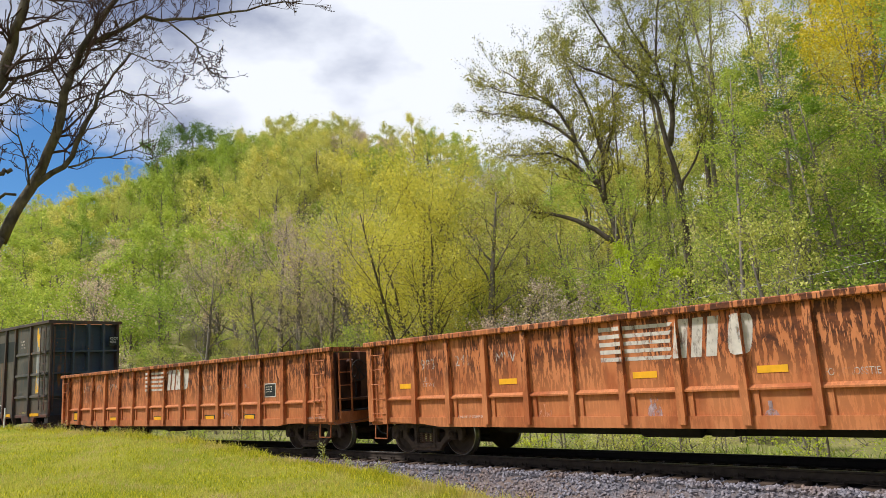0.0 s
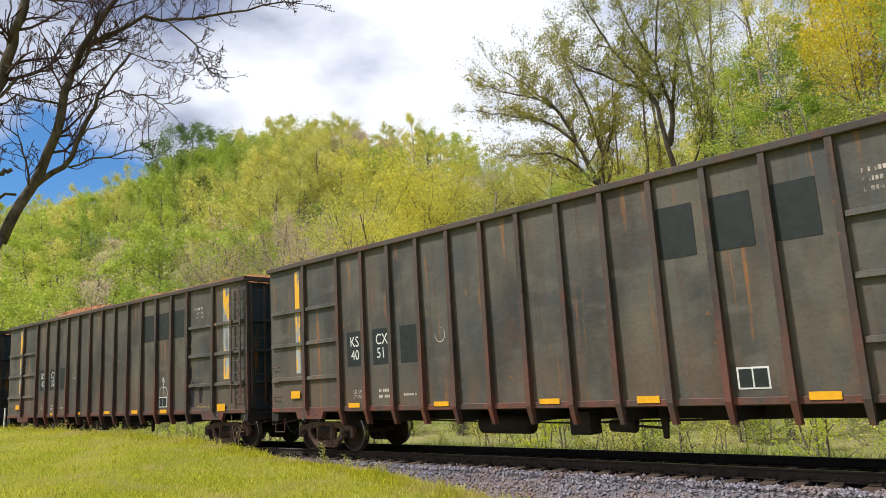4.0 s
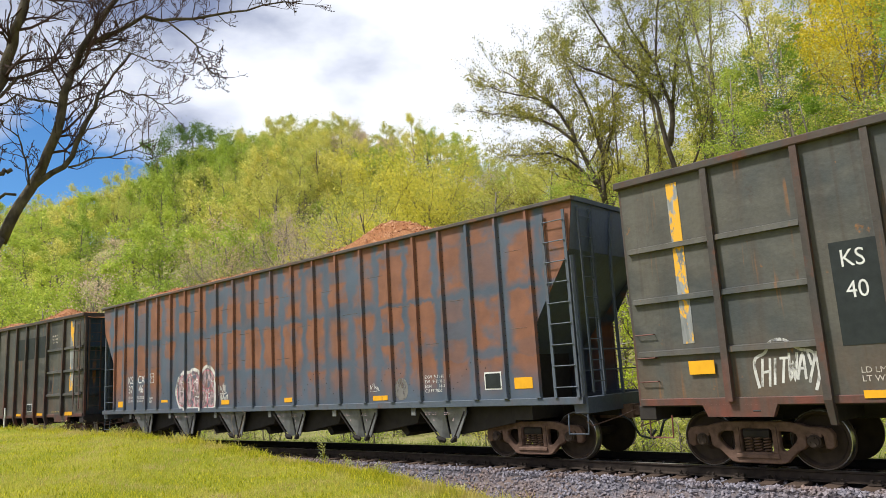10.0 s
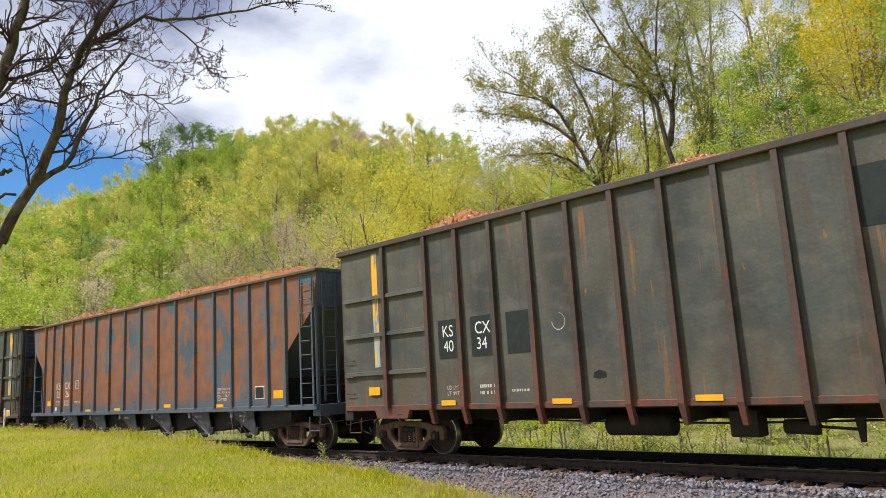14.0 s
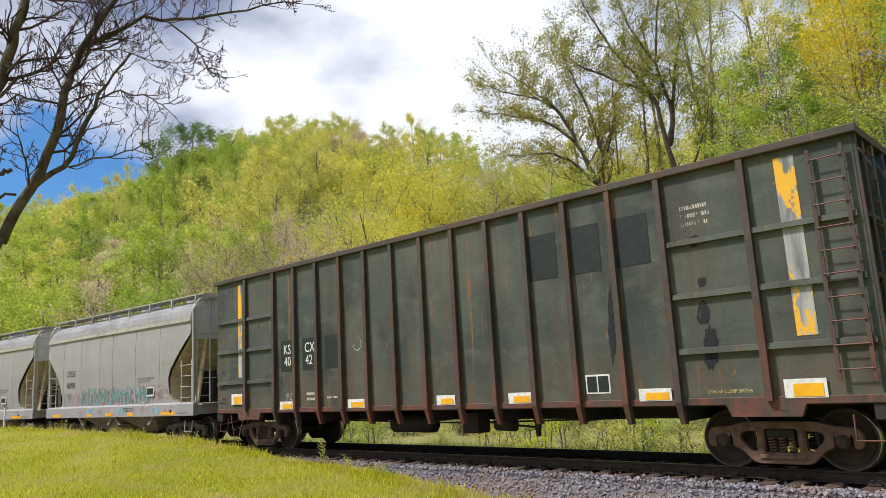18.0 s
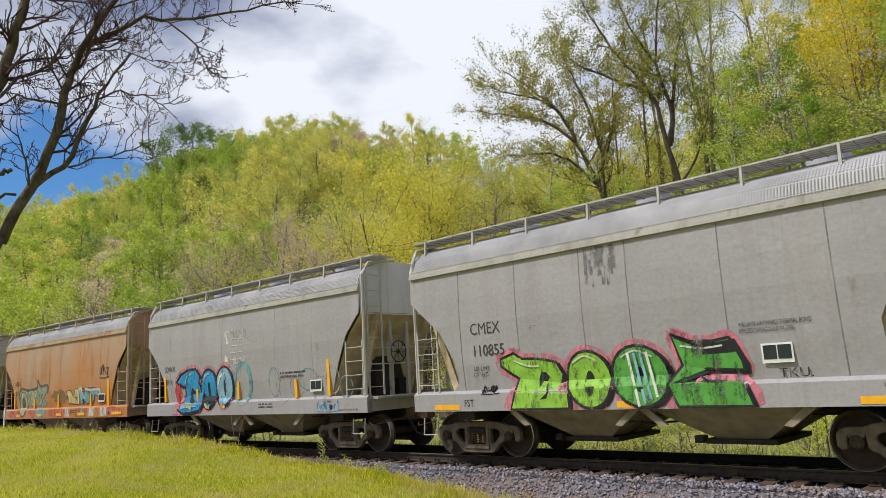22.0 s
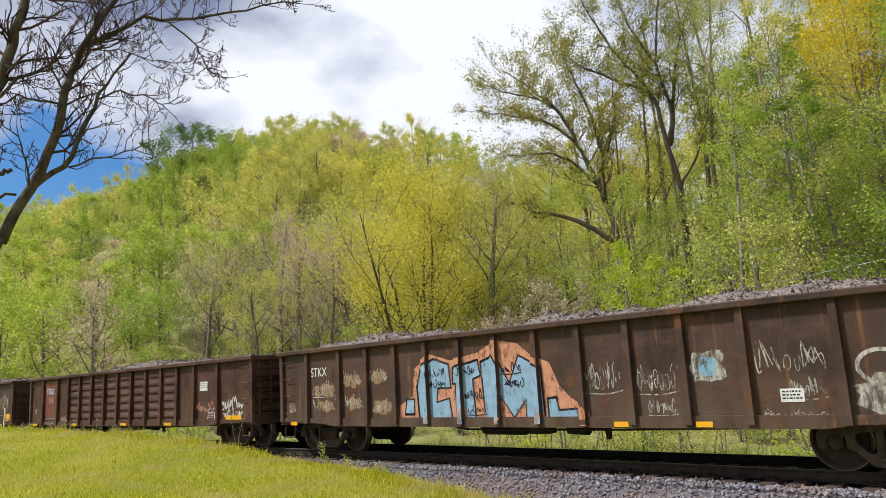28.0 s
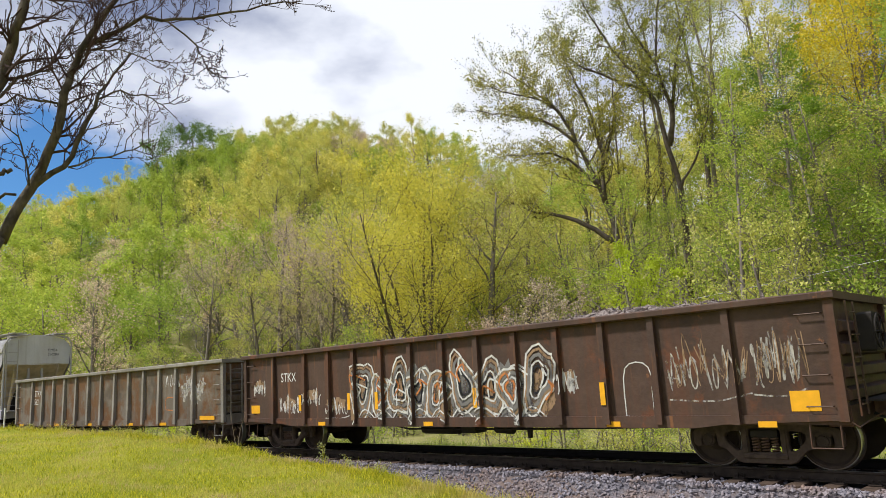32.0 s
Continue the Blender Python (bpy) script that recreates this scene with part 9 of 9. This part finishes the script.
# scrap gondolas
SP_ICE = sprayed("spray_ice_blue", (0.27, 0.43, 0.58), 0.64)
SP_THIN = sprayed("thin_white_spray", (0.50, 0.47, 0.42), 0.52)
ST_POSTS = [1.035 * i for i in range(-6, 7)]
specs = ((-242.3, 8.0, BROWN_A, "brown scrap gondola with a pale blue graffiti piece", False),
         (-259.7, 7.95, BROWN_B, "red-brown scrap gondola with pressed horizontal ribs", True),
         (-277.4, 7.9, BROWN_C, "dark brown scrap gondola covered with white graffiti", False),
         (-294.4, 7.9, TAN, "tan and grey weathered gondola with rust blotches", False))
for n, (s0, half, paint, label, ribbed) in enumerate(specs):
    posts = ([-6.8, -5.45] + [-4.4 + 1.01 * i for i in range(10)] + [6.05], [-6.6, -5.22] + [1.01 * i - 0.2 for i in range(-4, 6)] + [6.15],
             [-6.45, -5.02] + [-4.0 + 1.0 * i for i in range(10)] + [6.3], ST_POSTS)[n]
    trim = paint if n < 3 else PALE_POST
    car = gondola("gondola", half, posts, paint, trim, 30 + n, label, 0.0, ribbed, (0.62, 0.48, 0.40, 0.3)[n])
    y = -1.46
    st = strips_of(posts, 0.065, -half, half, y, y - 0.115)
    rnd = random.Random(90 + n)
    sp = Spray(st, [SP_WHITE, SP_BLACK, SP_SKY, SP_SALMON, SP_ORANGE, SP_RED, SP_YELLOW, SP_GREY, SP_TAN, SP_ICE, SP_THIN])
    sp.low = 0.72
    if n == 0:
        halo = [(-3.35, 0.72), (-3.28, 1.15), (-2.85, 1.35), (-2.78, 1.95), (-2.25, 2.25), (-1.65, 2.08), (-0.85, 2.20), (-0.35, 2.42), (0.20, 2.32), (0.55, 2.05), (0.95, 1.90), (1.15, 1.45), (1.35, 1.25), (1.72, 1.02), (1.80, 0.72)]
        sp.fan(halo, 3, 0)
        for pts in ([(-3.12, 0.95), (-2.82, 0.95), (-2.80, 1.28), (-3.05, 1.28)],
                    [(-2.66, 0.80), (-2.70, 1.55), (-2.55, 1.98), (-2.15, 2.14), (-1.70, 2.00), (-1.66, 1.50), (-2.05, 1.50), (-2.10, 1.20), (-1.72, 1.28), (-1.66, 0.85), (-2.05, 0.73), (-2.5, 0.73)],
                    [(-1.58, 1.92), (-0.86, 2.05), (-0.80, 1.72), (-1.02, 1.66), (-0.98, 0.73), (-1.46, 0.73), (-1.42, 1.58), (-1.60, 1.58)],
                    [(-0.78, 2.00), (-0.40, 2.12), (-0.05, 1.55), (0.22, 2.08), (0.74, 1.82), (0.78, 0.73), (0.32, 0.73), (0.34, 1.22), (0.02, 0.86), (-0.30, 1.30), (-0.32, 0.73), (-0.72, 0.73)],
                    [(0.86, 1.22), (1.06, 1.24), (1.10, 1.00), (1.50, 1.02), (1.56, 0.73), (0.86, 0.73)]):
            sp.solid(pts, 9, 1, None, 0.055, 2)
        for x, z in ((-2.35, 1.75), (-2.3, 1.5), (-1.42, 1.75), (-1.25, 1.25), (-1.2, 0.95), (-0.25, 1.75), (-0.15, 1.45)):
            sp.scrawl(x, z, 0.5, 0.2, 1, rnd, 4, 0.024, 8)
        sp.cut("graffiti")
        for q in range(7):
            sp.stroke([(-2.4 + 0.5 * q, 0.76), (-2.3 + 0.5 * q, rnd.uniform(0.85, 1.1)), (-2.2 + 0.5 * q, 0.76)], 0.05, 3, 7)
        for x, z, w in ((-5.35, 1.65, 0.7), (-4.35, 1.7, 0.7), (-6.6, 1.45, 0.9), (-7.7, 1.0, 0.3), (-4.3, 1.0, 0.8), (-5.3, 1.1, 0.7), (-6.6, 1.05, 1.0)):
            sp.scrawl(x, z, w, 0.35, 10, rnd, 5, 0.024)
            sp.blob(x + w / 2, z + 0.12, w * 0.9, 0.32, 8, 0, rnd, 2.4, 0, 0, [1 + rnd.uniform(-0.35, 0.2) for _ in range(9)])
        for x, z, w, h2 in ((1.72, 1.35, 0.75, 0.5), (2.78, 1.30, 0.72, 0.42), (2.95, 0.92, 0.5, 0.25), (4.82, 1.5, 1.0, 0.5), (4.9, 0.82, 0.9, 0.14), (5.3, 1.15, 0.5, 0.3)):
            sp.scrawl(x, z, w, h2, 10, rnd, 7, 0.024)
        sp.cut("graffiti")
        sp.blob(4.06, 1.66, 0.56, 0.5, 10, 0, rnd, 6, 0, 0, [1 + rnd.uniform(-0.15, 0.1) for _ in range(9)])
        sp.blob(4.06, 1.66, 0.3, 0.3, 2, 1, rnd, 4)
        sp.blob(6.6, 1.15, 0.9, 0.9, 10, 0, rnd, 2, 0, 0, [1 + rnd.uniform(-0.4, 0.2) for _ in range(9)])
        sp.stroke(oval(6.55, 1.55, 0.6, 0.45, 14) + [(6.85, 1.55)], 0.06, 10, 2)
        plate(car, "notice_board", 5.15, 5.49, y - 0.001, 1.07, 1.27, WHITE, "white notice with small print")
        bars(car, 5.18, y - 0.009, 1.24, 0.28, 0.15, 3, BLACK, 6)
        add_text(car, "STKX", -6.68, y - 0.006, 1.93, 0.33, WHITE, squash=0.85)
    elif n == 1:
        sp.scrawl(6.3, 1.15, 1.1, 0.4, 0, rnd, 6, 0.045)
        sp.scrawl(6.4, 0.9, 1.0, 0.3, 0, rnd, 5, 0.04)
        sp.scrawl(4.9, 1.1, 1.2, 0.3, 3, rnd, 6, 0.025)
        for x, z, w in ((-4.9, 0.82, 0.55), (-3.95, 0.78, 0.5), (-3.9, 1.86, 0.42), (-2.0, 0.86, 0.3), (-7.5, 1.2, 0.2)):
            sp.scrawl(x, z, w, 0.24, 10, rnd, 4, 0.024)
        sp.cut("graffiti")
        sp.blob(-4.6, 0.92, 0.7, 0.3, 8, 0, rnd, 2.4, 0, 0, [1 + rnd.uniform(-0.35, 0.2) for _ in range(9)])
        sp.blob(-3.7, 0.88, 0.6, 0.3, 8, 0, rnd, 2.4, 0, 0, [1 + rnd.uniform(-0.35, 0.2) for _ in range(9)])
        add_text(car, "LT WT  67600", -6.38, y - 0.058, 0.76, 0.14, SP_STENCIL)
        bars(car, -6.42, y - 0.016, 1.02, 1.05, 0.12, 1, SP_STENCIL, 3)
        plate(car, "red_panel", -6.52, -5.3, y - 0.001, 1.05, 2.45, RED_PANEL, "faded red repainted panel")
        add_text(car, "STKX", -6.35, y - 0.010, 1.93, 0.36, SP_BLUE, squash=0.85)
        add_text(car, "STKX", -6.38, y - 0.014, 1.95, 0.35, WHITE, squash=0.85)
        add_text(car, "513", -6.15, y - 0.014, 1.60, 0.32, WHITE, squash=0.9)
        plate(car, "notice_board", 5.12, 5.54, y - 0.001, 1.74, 2.02, WHITE, "white repair notice")
        add_text(car, "HOME SHOP\nFOR REPAIR\nDO NOT LOAD", 5.15, y - 0.009, 1.94, 0.058, BLACK)
        sp.stroke([(5.55, 0.85), (6.05, 0.85), (6.05, 1.15), (5.55, 1.15), (5.55, 0.85)], 0.02, 0, 1)
        bars(car, 5.6, y - 0.006, 1.1, 0.4, 0.2, 4, WHITE, 5)
    elif n == 2:
        add_text(car, "STKX", -6.15, y - 0.006, 1.85, 0.34, WHITE, squash=0.85)
        for i in range(13):
            sp.blob(-2.8 + 0.45 * i, rnd.uniform(1.15, 1.45), 0.7, rnd.uniform(0.8, 1.2), 7 if i % 3 else 8, 0, rnd, 2.3, 0, 0.1, [1 + rnd.uniform(-0.25, 0.2) for _ in range(9)])
        for i in range(9):
            cx, tall = -2.75 + 0.66 * i + rnd.uniform(-0.08, 0.08), rnd.uniform(0.95, 1.5)
            lean = rnd.uniform(-0.15, 0.25)
            turns = [(2 * math.pi * q / 18, 0.92 + 0.17 * math.sin(3 * 2 * math.pi * q / 18 + i * 1.7) + rnd.uniform(-0.05, 0.05)) for q in range(18)]
            ring = [((0.42 * k * math.cos(a)) + lean * math.sin(a), tall * 0.5 * k * math.sin(a)) for a, k in turns]
            mz = 0.88 + tall * 0.5
            sp.cut("graffiti_letter")
            for m, (size, wide, tone) in enumerate(((1.0, 0.045, 0), (0.86, 0.055, 8), (0.70, 0.075, 7), (0.52, 0.04, 0), (0.38, 0.05, 4 if i % 3 == 1 else 1))):
                sp.stroke([(cx + size * x, mz + size * z) for x, z in ring + ring[:2]], wide, tone, 2 + m + 5 * (i % 3), False)
            for m in range(2):
                x, z = cx + rnd.uniform(-0.25, 0.2), 0.95 + tall * rnd.uniform(0.15, 0.6)
                sp.stroke([(x, z), (x + rnd.uniform(-0.15, 0.2), z + 0.2), (x + rnd.uniform(-0.1, 0.3), z + 0.36), (x + rnd.uniform(0.1, 0.4), z + 0.22)], 0.04, (0, 4)[m], 17 + m)
        for i in range(9):
            x = -2.8 + 0.62 * i
            for m in range(3):
                sp.stroke([(x - 0.2 + 0.08 * m, 0.74), (x + 0.15, 1.08 - 0.10 * m), (x + 0.65 - 0.08 * m, 0.74)], 0.03, 0 if m != 1 else 7, 13)
        for x, z, w in ((-7.5, 1.5, 0.6), (-6.2, 1.0, 0.9), (-5.1, 1.2, 0.7), (-4.1, 0.95, 0.8), (3.0, 1.3, 0.4)):
            sp.blob(x + w / 2, z + 0.28, w * 0.8, 0.3, 8, 0, rnd, 2.4, 0, 0.1, [1 + rnd.uniform(-0.3, 0.2) for _ in range(9)])
            sp.scrawl(x, z, w, 0.5, 0, rnd, 6, 0.03)
        for x, z, w in ((5.2, 1.25, 1.3), (6.6, 1.3, 0.75)):
            sp.scrawl(x, z, w, 0.9, 10, rnd, 7, 0.032)
            sp.scrawl(x + 0.1, z + 0.05, w, 0.8, 8, rnd, 6, 0.02, 2)
        sp.stroke([(4.35, 0.88), (4.9, 0.88), (4.85, 1.7), (4.4, 1.7), (4.35, 0.88)], 0.022, 0, 1)
    else:
        add_text(car, "STKX\n562", -6.1, y - 0.006, 1.9, 0.34, WHITE, squash=0.85)
        sp.scrawl(4.5, 1.9, 0.9, 0.4, 0, rnd, 4, 0.03)
        for q in range(5):
            sp.blob(5.6 + 0.25 * q, rnd.uniform(1.1, 2.0), 0.5, 0.6, 10, 0, rnd, 2, 0, 0.2, [1 + rnd.uniform(-0.45, 0.3) for _ in range(9)])
        sp.stroke([(4.5, 1.2), (5.0, 1.2), (5.0, 1.55), (4.5, 1.55), (4.5, 1.2)], 0.03, 4, 1)
    sp.done(car, "spray-painted graffiti and tags")
    if n == 2:
        for x, z, h2 in ((-7.42, 1.02, 0.22), (7.33, 0.93, 0.3)):
            marker(car, x, 0.42, z, h2, y - 0.002)
        for x in (-5.12, -3.12, -2.1, 0.96, 3.98):
            plate(car, "reflector", x - 0.05, x + 0.05, y - 0.125, 1.08, 1.48, YELLOW, "orange vertical reflective strip")
    for x in ((-7.4, 2.42, 3.93), (-7.35, -3.62, 0.30, 3.28), (-4.3, -0.5, 4.1, 6.76), (-7.2, -3.7, -0.9, 2.2, 4.4))[n]:
        marker(car, x, 0.28 if n in (0, 2) else 0.44, 0.70, 0.09, y - 0.056)
    if n in (1, 3):
        marker(car, 7.0, 0.8, 0.86, 0.12, y - 0.056)
    couple(car, s0, half - 1.40)
# ---- what moves ----
SPEED = 8.31
WHEEL_RADIUS = 0.457


def train_way(t):
    return SPEED * t


def car_pose(s, half):
    a, b = on_track(s - half), on_track(s + half)
    m = (a + b) / 2
    return Matrix.Translation(m) @ Matrix.Rotation(math.atan2(b.y - a.y, b.x - a.x), 4, "Z")


def motions():
    for car, s0, half in train:
        walk(car, [(float(t), car_pose(s0 + train_way(t), half)) for t in range(0, 33)])
        # wheels turn while their car is near enough to be seen
        t0 = min(32.0, max(0.0, (-52.0 - s0) / SPEED))
        t1 = min(32.0, max(0.0, (16.0 - s0) / SPEED))
        step = 1.0 / 15
        times = [t0 + step * i for i in range(int((t1 - t0) / step) + 1)]
        rolls = [(t, -train_way(t) / WHEEL_RADIUS) for t in times]
        for w in [o for o in car.children_recursive if o.name.startswith("wheelset")]:
            at = w.location.copy()
            rows = [(t, Matrix.Translation(at) @ Matrix.Rotation(-a, 4, "Y")) for t, a in rolls]
            if len(rows) < 2:
                rows = [(0.0, Matrix.Translation(at)), (32.0, Matrix.Translation(at))]
            if rows[0][0] > 0.05:
                rows.insert(0, (0.0, rows[0][1]))
            if rows[-1][0] < 31.95:
                rows.append((32.0, rows[-1][1]))
            walk(w, rows)


motions()
